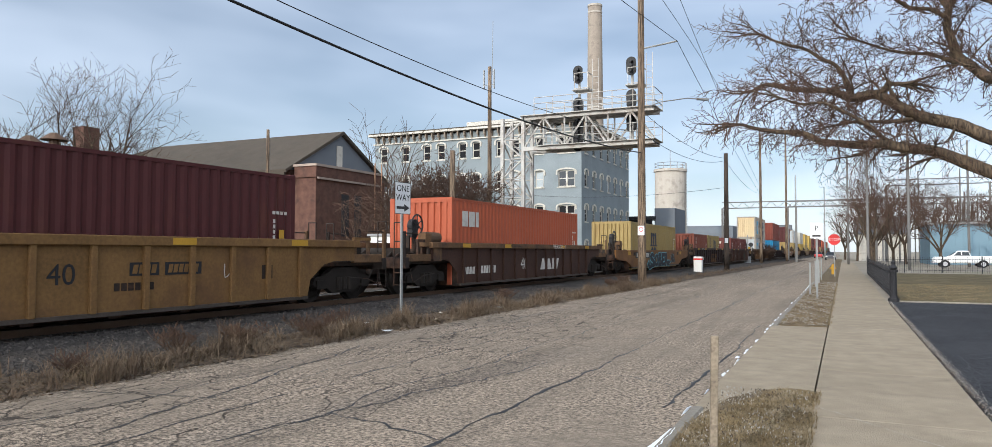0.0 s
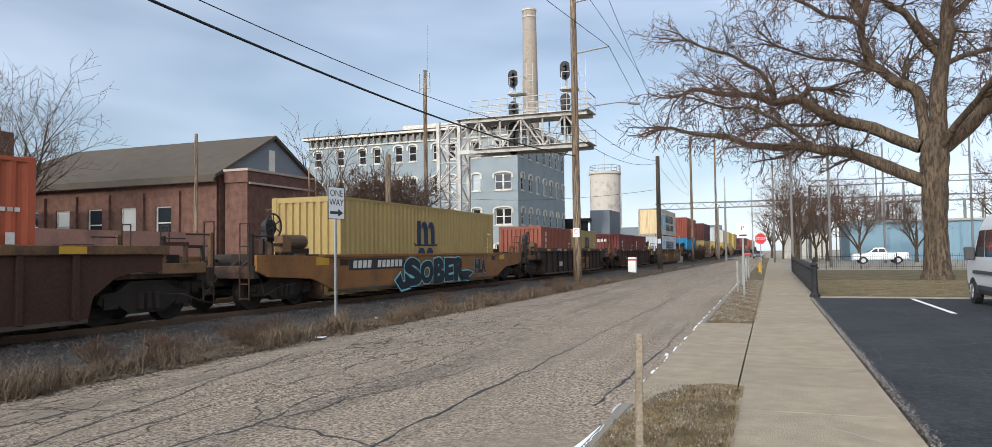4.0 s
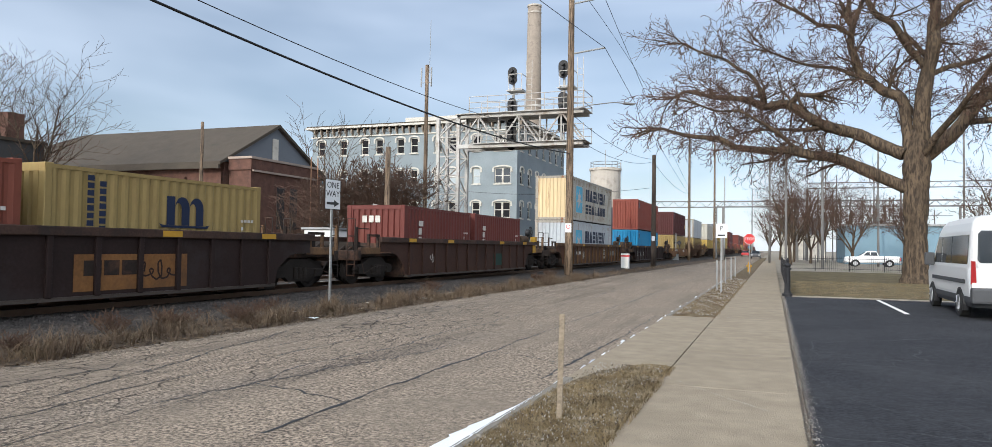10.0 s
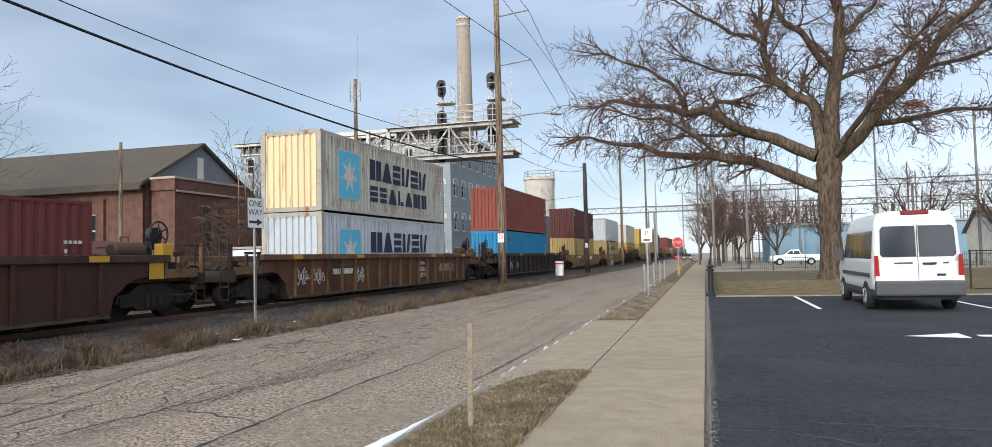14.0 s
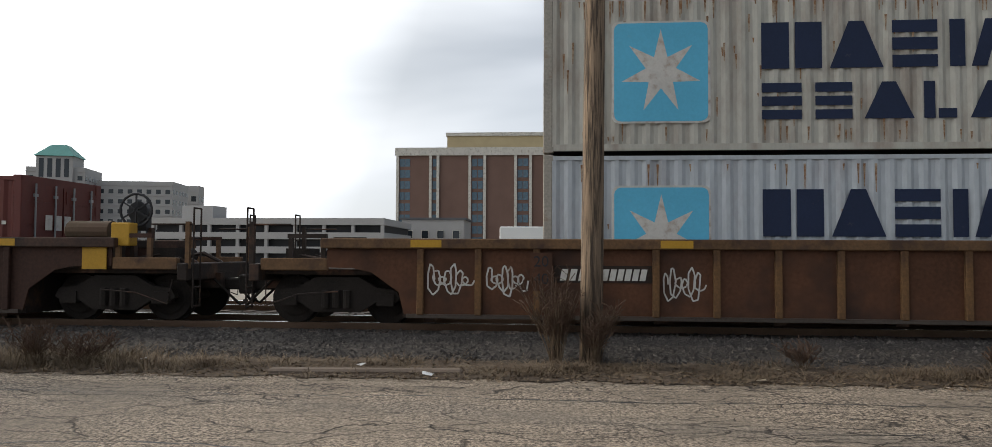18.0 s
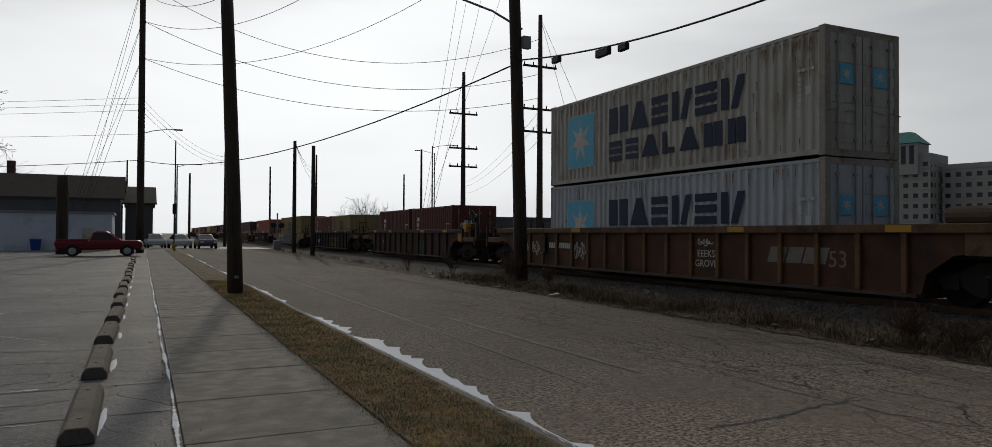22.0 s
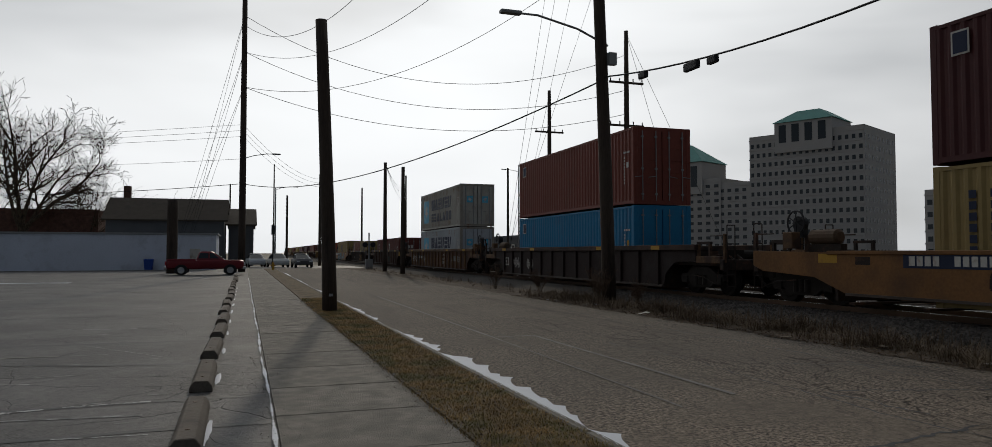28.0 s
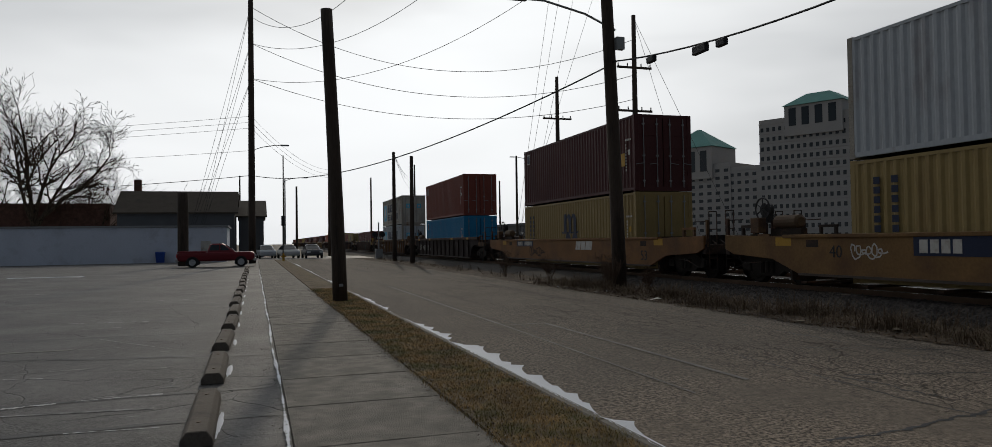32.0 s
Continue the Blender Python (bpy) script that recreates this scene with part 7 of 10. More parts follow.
def build_signs():
    # one way sign, faces the street
    t = sign_post(-11.28, 17.0, 3.15, "white one way sign with black arrow on a galvanised post", "one_way_sign", 82)
    sign_plate(t, 0.60, 0.80, 2.98, M_SIGNBLACK)
    sign_plate(t, 0.57, 0.775, 2.98, M_SIGNWHITE, y=-0.026)
    lettering("ONE", 0.23, t, Matrix.Translation((0, -0.031, 3.22)) @ FACE_MY, M_SIGNBLACK)
    lettering("WAY", 0.23, t, Matrix.Translation((0, -0.031, 2.99)) @ FACE_MY, M_SIGNBLACK)
    b = NB()
    prism(b, [(-0.24, -0.035), (0.05, -0.035), (0.05, -0.095), (0.25, 0.0), (0.05, 0.095), (0.05, 0.035), (-0.24, 0.035)], "y", -0.033, -0.029)
    part("arrow", b, M_SIGNBLACK, t, "black right arrow", pose(0, 0, 2.74))
    # stop sign far along the walk
    t = sign_post(-1.75, 52.0, 2.75, "red octagonal stop sign on a post", "stop_sign", 0)
    b = NB()
    o = [(0.38 * math.cos(radians(22.5 + 45 * k)), 2.4 + 0.38 * math.sin(radians(22.5 + 45 * k))) for k in range(8)]
    prism(b, o, "y", -0.03, -0.024)
    part("border", b, M_SIGNWHITE, t)
    b = NB()
    prism(b, [(p * 0.94, 2.4 + (q - 2.4) * 0.94) for p, q in o], "y", -0.036, -0.030)
    part("sign_plate", b, M_RED, t)
    lettering("STOP", 0.27, t, Matrix.Translation((0, -0.04, 2.4)) @ FACE_MY, M_SIGNWHITE)
    # parking sign
    t = sign_post(-2.05, 28.4, 2.6, "white parking sign on a galvanised post", "parking_sign", 0)
    sign_plate(t, 0.40, 0.52, 2.36, M_SIGNWHITE)
    lettering("P", 0.24, t, Matrix.Translation((0, -0.027, 2.44)) @ FACE_MY, M_SIGNBLACK)
    b = NB()
    box(b, -0.13, -0.028, 2.16, 0.13, -0.025, 2.22)
    part("mark", b, M_SIGNBLACK, t)
    # small posts along the verge and a yellow hydrant-like marker
    for k, y in enumerate((30.5, 36.2, 41.0, 45.5)):
        q = sign_post(-2.35, y, 1.25, "short grey steel post on the verge", "verge_post")
    # the near square steel post
    t = thing("steel_post", "short weathered square post, tan and dull, on the verge", "post", -2.1, 6.85, -0.08)
    b = NB()
    box(b, -0.026, -0.026, 0, 0.026, 0.026, 1.09)
    bevelled(b, 0.006, 1)
    part("post", b, mat("post_worn", (0.25, 0.205, 0.15), 0.8, 0.1, 0.4, 10, 0.3, (0.12, 0.09, 0.07), 8), t, m=pose(0, 0, 0, 0, 1.0, 18))
    # sign on the signal-side pole and marker box
    t = thing("utility_box", "white upright utility marker box with a dark red cap", "utility box", -11.0, 57.0, -0.05)
    b = NB()
    box(b, -0.3, -0.25, 0, 0.3, 0.25, 1.25)
    part("body", bevelled(b, 0.03, 1), M_WHITE, t)
    b = NB()
    box(b, -0.31, -0.26, 1.0, 0.31, 0.26, 1.12)
    part("band", b, M_RED, t)


build_signs()


def build_poles():
    # the near pole opposite the camera
    p = util_pole(-11.05, 0.68, 10.2, 0.175, 0.13, "weathered grey-brown wooden utility pole by the tracks", lean=(0.0, 0.12))
    # pole with lamp and the far gantry behind it
    p = util_pole(-11.0, 40.2, 17.0, 0.24, 0.16, "tall brown wooden utility pole with a street lamp", lean=(0, 0))
    street_lamp_arm(p, 9.4, 2.6, 2.4, 0.75)
    b = NB()
    box(b, -0.16, -0.26, 2.55, 0.20, -0.24, 3.05)
    part("sign_plate", b, M_SIGNWHITE, p, "small white no-parking plate")
    b = NB()
    torus(b, (0.02, -0.265, 2.86), (0, 1, 0), 0.11, 0.015, 16, 4)
    part("mark", b, M_RED, p)
    for z, L in ((12.85, 1.95), (15.7, 1.9)):
        b = NB()
        tube(b, [(0, 0, z - 0.2), (L, 0, z)], 0.05, 6)
        part("crossarm", b, M_GALV, p)
    # pole further on
    p = util_pole(-10.15, 65.6, 10.0, 0.22, 0.17, "plain weathered wooden pole without arms", material=M_POLEDARK)
    b = NB()
    box(b, -0.12, -0.24, 2.4, 0.16, -0.22, 2.8)
    part("sign_plate", b, M_SIGNWHITE, p)
    for x, y, h in ((-10.8, 101, 17), (-9.5, 128, 21), (-9.8, 160, 17), (-5.5, 205, 18)):
        util_pole(x, y, h, 0.2, 0.13, "tall slender pole far along the street", material=M_POLE if y < 140 else M_GALV)
    # pole with antenna beyond the tracks
    p = util_pole(-24.0, 48.2, 14.9, 0.16, 0.13, "tall grey-brown pole topped by antenna panels", material=M_POLE)
    b = NB()
    rod(b, (0.2, 0, 14.3), (0.25, 0, 18.2), 0.02, n=5)
    for dx in (-0.45, 0.35):
        rod(b, (0, 0, 13.6), (dx, 0, 13.6), 0.03, n=5)
        box(b, dx - 0.04, -0.05, 13.3, dx + 0.04, 0.05, 14.7)
    part("antenna", b, M_GALV, p)
    p = util_pole(-22.0, 39.1, 7.6, 0.19, 0.15, "weathered grey pole beyond the tracks", material=M_POLE)
    p = util_pole(-29.15, 31.5, 8.2, 0.13, 0.08, "grey wooden pole beside the brick building")
    # behind: lamp pole, sidewalk pole, tall line poles
    p = util_pole(-10.9, -21.4, 13.5, 0.23, 0.17, "dark wooden utility pole with a street lamp", material=M_POLEDARK, lean=(0.45, 0.0))
    street_lamp_arm(p, 8.5, 3.1, 0.0, 0.75)
    b = NB()
    box(b, -0.15, 0.16, 7.8, 0.12, 0.34, 8.2)
    part("fuse_box", b, M_GALV, p)
    p = util_pole(-1.9, -20.3, 8.05, 0.20, 0.155, "dark stubby wooden pole standing in the sidewalk", material=M_POLEDARK, lean=(0.30, 0.0))
    b = NB()
    box(b, -0.05, -0.2, 0.55, 0.05, 0.24, 0.62)
    part("band", b, M_GALV, p)
    p = util_pole(0.5, -65.0, 24.0, 0.3, 0.2, "very tall dark wooden line pole behind the lot", material=M_POLEDARK)
    street_lamp_arm(p, 9.6, -2.4, 0.0, 0.5)
    for x, y, h, l in ((-28.0, -50.8, 19.2, 3), (-28.0, -66.2, 17.7, 3)):
        p = util_pole(x, y, h, 0.28, 0.16, "tall line pole with short crossarms beyond the tracks", material=M_POLEDARK)
        for z in (h - 4.2, h - 7.6, h - 9.4):
            b = NB()
            box(b, -1.5, -0.07, z, 1.5, 0.07, z + 0.16)
            arm = part("crossarm", b, M_POLEDARK, p)
            for q in (-1.4, -0.6, 0.6, 1.4):
                b = NB()
                rod(b, (q, 0, z + 0.161), (q, 0, z + 0.4), 0.05, n=5)
                part("insulator", b, M_POLEDARK, arm)
    for x, y, h in ((-11.0, -62.0, 9.4), (-11.0, -54.6, 8.2), (-9.0, -98, 12), (-5.5, -110, 10), (-24, -115, 14), (-19, -128, 13), (-13, -140, 20), (-33, -92, 13), (-40, -120, 12), (-6, -175, 22), (3.0, -150, 15)):
        util_pole(x, y, h, 0.19, 0.13, "dark wooden pole down the line", material=M_POLEDARK)
    for x, y, h, dx in ((-3.2, -92, 9.5, -2.0), (-30, -80, 12, -2.5), (-36, -95, 13, 2.2)):
        p = util_pole(x, y, h, 0.1, 0.07, "slim grey street lamp pole", material=M_GALV, name="street_lamp", group="street lamps")
        street_lamp_arm(p, h - 0.2, dx, 0, 0.4)
    p = util_pole(5.6, -62.0, 5.8, 0.40, 0.40, "thick dark post at the back of the lot", material=M_POLEDARK)


build_poles()


def build_wires():
    # the heavy cable along the tracks and the thin one over it
    near = sag((-10.7, -21.4, 7.35), (-11.05, 0.7, 7.35), 1.0, 20)
    cable = wire(near, 0.026, "heavy black cable strung along the street")
    wire(sag((-11.05, 0.7, 6.55), (-11.0, 40.2, 6.9), 0.75, 30), 0.030, "heavy black cable strung along the street")
    wire(sag((-11.05, 0.7, 6.9), (-11.0, 40.2, 8.0), 0.95, 30), 0.012, "thin black wire over the heavy cable")
    for y, r in ((-18.9, 0.13), (-16.5, 0.2), (-15.6, 0.12)):
        u = (y + 21.4) / 22.1
        b = NB()
        box(b, -0.07, -r * 1.5, -0.14 - r * 0.5, 0.07, r * 1.5, -0.02)
        part("splice_case", bevelled(b, 0.02, 1), M_BLACK, cable, "black splice case", pose(-10.7 - 0.35 * u, y, 7.35 - 4 * u * (1 - u)))
    # from the tall pole down the street
    for a, b_, s in (((-9.05, 40.2, 12.74), (-10.8, 101, 8.9), 0.3), ((-9.1, 40.2, 15.56), (-10.8, 101, 9.8), 0.4), ((-10.9, 40.2, 16.8), (-10.8, 101, 12.6), -1.0), ((-9.05, 40.2, 12.74), (-12.9, 3.0, 12.5), 0.15), ((-9.1, 40.2, 15.56), (-8.0, -21.4, 15.0), 0.8), ((-10.9, 40.2, 16.8), (-7.0, -21.4, 17.5), 0.8), ((-11.0, 40.2, 9.2), (-10.15, 65.6, 9.5), 0.6), ((-11.0, 40.2, 8.0), (-10.15, 65.6, 9.3), 0.7), ((-10.15, 65.6, 7.0), (-36, 70, 8.0), 0.8), ((-10.15, 65.6, 9.2), (-10.8, 101, 9.0), 0.6)):
        wire(sag(a, b_, s), 0.016, "thin black overhead wire between poles")
    # behind: the fan of lines between the tall poles
    T, A, B = (0.5, -65.0), (-28.0, -50.8), (-28.0, -66.2)
    for z, za, s in ((21.7, 17.2, 3.9), (18.6, 14.4, 3.0), (15.6, 12.5, 2.4)):
        wire(sag((T[0], T[1], z), (A[0], A[1], za), s, 24), 0.022, "long sagging power line between tall poles")
        for k in range(2):
            wire(sag((T[0], T[1], z), (7.0 + k * 1.2, -92.0, 0.5), 0.1, 4), 0.016, "taut guy wire of the tall pole", "guy_wire")
    # lines that come over the street to the tall pole
    for z, e, f, s in ((15.6, (-18.2, -45.0, 18.55), (-36.9, -25.0, 24.0), 2.45), (18.6, (-10.6, -45.0, 17.7), (-21.7, -25.0, 19.5), 1.8), (20.9, (-5.8, -45.0, 17.15), (-12.1, -25.0, 18.0), 1.6)):
        pts = sag((T[0], T[1], z), e, s, 20)
        wire(pts + sag(e, f, 0.0, 4)[1:], 0.020, "long power line crossing over the street")
    for x0, z0, x1, z1 in ((-22.57, 9.87, -24.57, 22.1), (-23.33, 11.03, -25.72, 23.4), (-24.52, 12.2, -27.14, 23.5), (-26.18, 15.45, -29.14, 23.8)):
        k = (z0 - 0.3) / (z1 - z0)
        wire([(x0 - (x1 - x0) * k, -60.0, 0.3), (x1 + (x1 - x0) * 0.5, -60.0, z1 + (z1 - z0) * 0.5)], 0.016, "taut guy wire beyond the tracks", "guy_wire")
    for x1, z1 in ((-31.27, 8.99), (-33.3, 9.1)):
        k = 18.9 / (18.9 - z1)
        wire(sag((A[0], A[1], 18.9), (A[0] + (x1 - A[0]) * k, A[1], 0.0), 0.0, 4), 0.016, "taut guy wire of a line pole", "guy_wire")
    wire(sag((T[0], T[1], 7.4), (-10.9, -21.4, 7.35), 1.5, 24), 0.028, "heavy black cable crossing the street")
    wire(sag((T[0], T[1], 7.4), (45, -75, 7.0), 1.0, 16), 0.026, "heavy black cable over the lot")
    wire(sag((T[0], T[1], 9.5), (60, -90, 10.5), 1.0, 16), 0.014, "black overhead wire over the lot")
    for z in (11.4, 11.9, 12.4):
        wire(sag((T[0], T[1], z), (80, -110, z + 1.5), 1.0, 16), 0.014, "black overhead wire over the lot")
        wire(sag((T[0], T[1], z), (-9.0, -98, z - 1.2), 1.0, 16), 0.014, "black overhead wire over the crossing")
    for z in (9.5, 8.6, 7.2):
        wire(sag((-11.0, -62.0, 9.2), (-24, -115, z + 3), 1.2, 16), 0.014, "black overhead wire along the line")
        wire(sag((A[0], A[1], z + 2), (-60, -140, z + 3), 1.0, 16), 0.016, "power line leaving towards the town")


build_wires()


# ---- signal gantry ----
def build_gantry():
    g = thing("signal_gantry", "pale painted steel lattice signal gantry over the tracks", "signal gantry", 0, 46.0, -0.05)
    m = M_WHITESTEEL
    x0, x1, xt = -21.6, -11.5, -20.1
    for y in (-0.75, 0.75):
        for x in (x0, xt):
            b = NB()
            box(b, x - 0.11, y - 0.11, 0, x + 0.11, y + 0.11, 10.4)
            part("tower_leg", b, m, g)
    def bar_part(p, q, r, name="truss_bar"):
        bb = NB()
        rod(bb, p, q, r, n=5)
        part(name, bb, m, g)

    n = 8
    for k in range(n):
        za, zb = k * 1.28, (k + 1) * 1.28
        for y in (-0.75, 0.75):
            p, q = ((x0, y, za), (xt, y, zb)) if k % 2 else ((xt, y, za), (x0, y, zb))
            bar_part(p, q, 0.06, "tower_brace")
            bar_part((x0, y, zb), (xt, y, zb), 0.05, "tower_brace")
        for x in (x0, xt):
            p, q = ((x, -0.75, za), (x, 0.75, zb)) if k % 2 else ((x, 0.75, za), (x, -0.75, zb))
            bar_part(p, q, 0.05, "tower_brace")
    for y in (-0.75, 0.75):
        for z, w in ((8.3, 0.13), (10.3, 0.11)):
            b = NB()
            box(b, xt, y - w, z - w, x1, y + w, z + w)
            part("chord", b, m, g)
    k, x = 0, xt

    while x < x1 - 0.2:
        xn = min(x + 1.43, x1)
        for y in (-0.75, 0.75):
            bar_part((x, y, 8.3), (x, y, 10.3), 0.06)
            bar_part((x, y, 10.3 if k % 2 else 8.3), (xn, y, 8.3 if k % 2 else 10.3), 0.065)
        bar_part((x, -0.75, 8.3), (xn, 0.75, 8.3), 0.05)
        x, k = xn, k + 1
    b = NB()
    box(b, -20.2, -1.1, 10.42, x1 + 0.15, 1.1, 10.47)
    box(b, -19.0, -1.1, 8.42, x1 + 0.15, 1.1, 8.46)
    part("walkway", b, m, g)
    b = NB()
    for y in (-1.1, 1.1):
        x = -19.2
        while x < x1 + 0.2:
            rod(b, (x, y, 10.45), (x, y, 11.55), 0.03, n=5)
            rod(b, (x, y, 8.45), (x, y, 9.5), 0.025, n=5)
            x += 1.3
        for z in (10.8, 11.17, 11.55):
            rod(b, (-19.2, y, z), (x1 + 0.1, y, z), 0.028, n=5)
        for z in (8.95, 9.45):
            rod(b, (-19.2, y, z), (x1 + 0.1, y, z), 0.022, n=5)
    for y in (-1.1, 1.1):
        for z in (10.8, 11.55):
            rod(b, (x1 + 0.1, -1.1, z), (x1 + 0.1, 1.1, z), 0.028, n=5)
    part("railing", b, m, g)
    for x, heads in ((-16.8, (13.2, 11.1, 9.7, 8.75)), (-13.25, (13.4, 11.3, 9.75))):
        b = NB()
        rod(b, (x, 0.9, 8.4), (x, 0.9, heads[0] - 0.4), 0.09, n=8)
        part("mast", b, m, g)
        for z in heads:
            b = NB()
            o = [(x + 0.33 * math.cos(2 * math.pi * k / 16), z + (0.27 if math.sin(2 * math.pi * k / 16) > 0 else -0.27) + 0.33 * math.sin(2 * math.pi * k / 16)) for k in range(16)]
            prism(b, o, "y", 0.60, 0.66)
            for dz in (0.3, 0, -0.3):
                rod(b, (x, 0.6, z + dz), (x, 0.25, z + dz), 0.12, 0.13, 10)
            part("signal_head", b, M_BLACK, g, "black oval signal head with hooded lamps")
        b = NB()
        for q in range(8):
            rod(b, (x + 0.9, 0.9, 10.5 + q * 0.42), (x + 1.3, 0.9, 10.5 + q * 0.42), 0.018, n=4)
        for dx in (0.9, 1.3):
            rod(b, (x + dx, 0.9, 10.4), (x + dx, 0.9, 14.2), 0.022, n=4)
        for z in (12.2, 13.2):
            for p, q in (((x - 0.1, 0.2, z), (x + 0.8, 0.2, z)), ((x + 0.8, 0.2, z), (x + 0.8, 1.2, z)), ((x - 0.1, 0.2, z), (x - 0.1, 1.2, z))):
                rod(b, p, q, 0.03, n=4)
        box(b, x - 0.3, 0.25, 12.1, x + 0.8, 1.2, 12.16)
        for dx in (-0.1, 0.8):
            rod(b, (x + dx, 0.2, 12.1), (x + dx, 0.2, 13.2), 0.025, n=4)
        part("ladder_cage", b, m, g)


build_gantry()


# ---- buildings ----
M_SLATEBLUE = mat("blue_render", (0.205, 0.236, 0.25), 0.85, 0, 0.14, 2, 0.1, (0.17, 0.195, 0.215), 0.6, 0.5, 0.75)
M_TRIM = mat("old_white_trim", (0.50, 0.475, 0.42), 0.75, 0, 0.14, 4, 0.1, (0.30, 0.27, 0.23), 2.0)
M_BRICK = mat("dark_brick", (0.108, 0.056, 0.042), 0.9, 0, 0.35, 12, 0.3, (0.07, 0.04, 0.032), 1.8)
M_SHINGLE = mat("brown_shingle", (0.068, 0.056, 0.044), 0.95, 0, 0.2, 8, 0.3, (0.053, 0.046, 0.037), 0.8)
M_GREYSIDING = mat("grey_siding", (0.135, 0.15, 0.17), 0.8, 0, 0.08, 3, 0.1)
M_CREAM = mat("cream_metal", (0.62, 0.55, 0.45), 0.6, 0, 0.06, 2, 0.05)
M_TOWERSTONE = mat("office_stone", (0.335, 0.325, 0.315), 0.85, 0, 0.08, 1, 0.05, (0.33, 0.31, 0.29), 0.2)
M_COPPER = mat("green_copper", (0.10, 0.26, 0.23), 0.7, 0, 0.15, 1, 0.05)
M_CONC = mat("silo_concrete", (0.42, 0.38, 0.33), 0.9, 0, 0.14, 2, 0.2, (0.28, 0.25, 0.22), 0.6)
M_DARKBRICK = mat("brown_panel", (0.155, 0.095, 0.075), 0.85, 0, 0.12, 1.5, 0.1)
M_BLUEMETAL = mat("blue_metal", (0.16, 0.25, 0.31), 0.6, 0, 0.08, 2, 0.05)
M_PALEBLUE = mat("pale_wall", (0.56, 0.59, 0.66), 0.8, 0, 0.08, 2, 0.1, (0.45, 0.47, 0.52), 0.7)
M_DULLHOUSE = mat("dull_siding", (0.10, 0.104, 0.11), 0.85, 0, 0.12, 3, 0.1)
_win = {}


def facade(b, w, h, holes, depth=0.22):
    """A wall face in x,z (outside at y 0, looking along -y) with openings and their reveals."""
    xs = sorted({0, w, *[v for q in holes for v in (q[0], q[2])]})
    zs = sorted({0, h, *[v for q in holes for v in (q[1], q[3])]})
    for i in range(len(xs) - 1):
        for j in range(len(zs) - 1):
            cx, cz = (xs[i] + xs[i + 1]) / 2, (zs[j] + zs[j + 1]) / 2
            if any(q[0] < cx < q[2] and q[1] < cz < q[3] for q in holes):
                continue
            b.faces.new([b.verts.new(p) for p in ((xs[i], 0, zs[j]), (xs[i + 1], 0, zs[j]), (xs[i + 1], 0, zs[j + 1]), (xs[i], 0, zs[j + 1]))])
    for x0, z0, x1, z1 in holes:
        for p in (((x0, 0, z0), (x0, depth, z0), (x0, depth, z1), (x0, 0, z1)), ((x1, 0, z0), (x1, 0, z1), (x1, depth, z1), (x1, depth, z0)), ((x0, 0, z1), (x0, depth, z1), (x1, depth, z1), (x1, 0, z1)), ((x0, 0, z0), (x1, 0, z0), (x1, depth, z0), (x0, depth, z0))):
            b.faces.new([b.verts.new(v) for v in p])


def window_at(parent, m, w, h, style="plain", frame_m=None, pane_m=None):
    """A window in the facade's plane: pane, frame and, by style, sill and arched hood. m places its lower left corner."""
    key = (round(w, 2), round(h, 2), style, frame_m.name if frame_m else "", pane_m.name if pane_m else "")
    if key not in _win:
        fm, pm = frame_m or M_TRIM, pane_m or M_GLASS
        d = {}
        b = NB()
        box(b, 0, 0.16, 0, w, 0.20, h)
        d["pane"] = mesh_of("pane", b, pm)
        if style != "strip":
            b = NB()
            t = 0.08
            for q in ((0, 0, t, h), (w - t, 0, w, h), (t, 0, w - t, t), (t, h - t, w - t, h), (t, h * 0.5 - t / 2, w - t, h * 0.5 + t / 2)):
                box(b, q[0], 0.10, q[1], q[2], 0.16, q[3])
            if style == "hood2":
                box(b, w / 2 - 0.09, 0.08, 0, w / 2 + 0.09, 0.158, h)
            d["frame"] = mesh_of("frame", b, fm)
        if style.startswith("hood"):
            b = NB()
            n = 8
            cx, r, z0, rise = w / 2, w / 2 + 0.22, h - 0.1, 0.36
            o = [(cx + r * math.cos(math.pi * k / n), z0 + rise * math.sin(math.pi * k / n)) for k in range(n + 1)]
            o += [(cx - r, z0 - 0.35), (cx - r + 0.17, z0 - 0.35)]
            o += [(cx + (r - 0.17) * math.cos(math.pi * k / n), z0 + (rise - 0.16) * math.sin(math.pi * k / n)) for k in range(n, -1, -1)]
            o += [(cx + r - 0.17, z0 - 0.35), (cx + r, z0 - 0.35)]
            prism(b, o, "y", -0.10, -0.002)
            d["hood"] = mesh_of("hood", b, fm)
        if style != "strip":
            b = NB()
            box(b, -0.10, -0.09, -0.13, w + 0.10, 0.10, -0.003)
            d["sill"] = mesh_of("sill", b, fm)
        _win[key] = d
    d = _win[key]
    win = share("window", d["pane"], parent, m)
    for k in d:
        if k != "pane":
            share(k, d[k], win, Matrix())
    return win


def face_matrix(ox, oy, rz):
    return pose(ox, oy, 0, 0, 0, rz)


def walled(parent, faces, w_m, h, holes_by_face, name="wall"):
    for (ox, oy, rz, w), holes in zip(faces, holes_by_face):
        b = NB()
        facade(b, w, h, holes)
        b2 = part(name, b, w_m, parent, "", face_matrix(ox, oy, rz))


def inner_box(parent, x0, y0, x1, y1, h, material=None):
    # solid black filling, its colour standing for unlit rooms behind the windows
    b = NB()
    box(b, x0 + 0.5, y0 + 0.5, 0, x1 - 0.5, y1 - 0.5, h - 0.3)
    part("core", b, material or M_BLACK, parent)


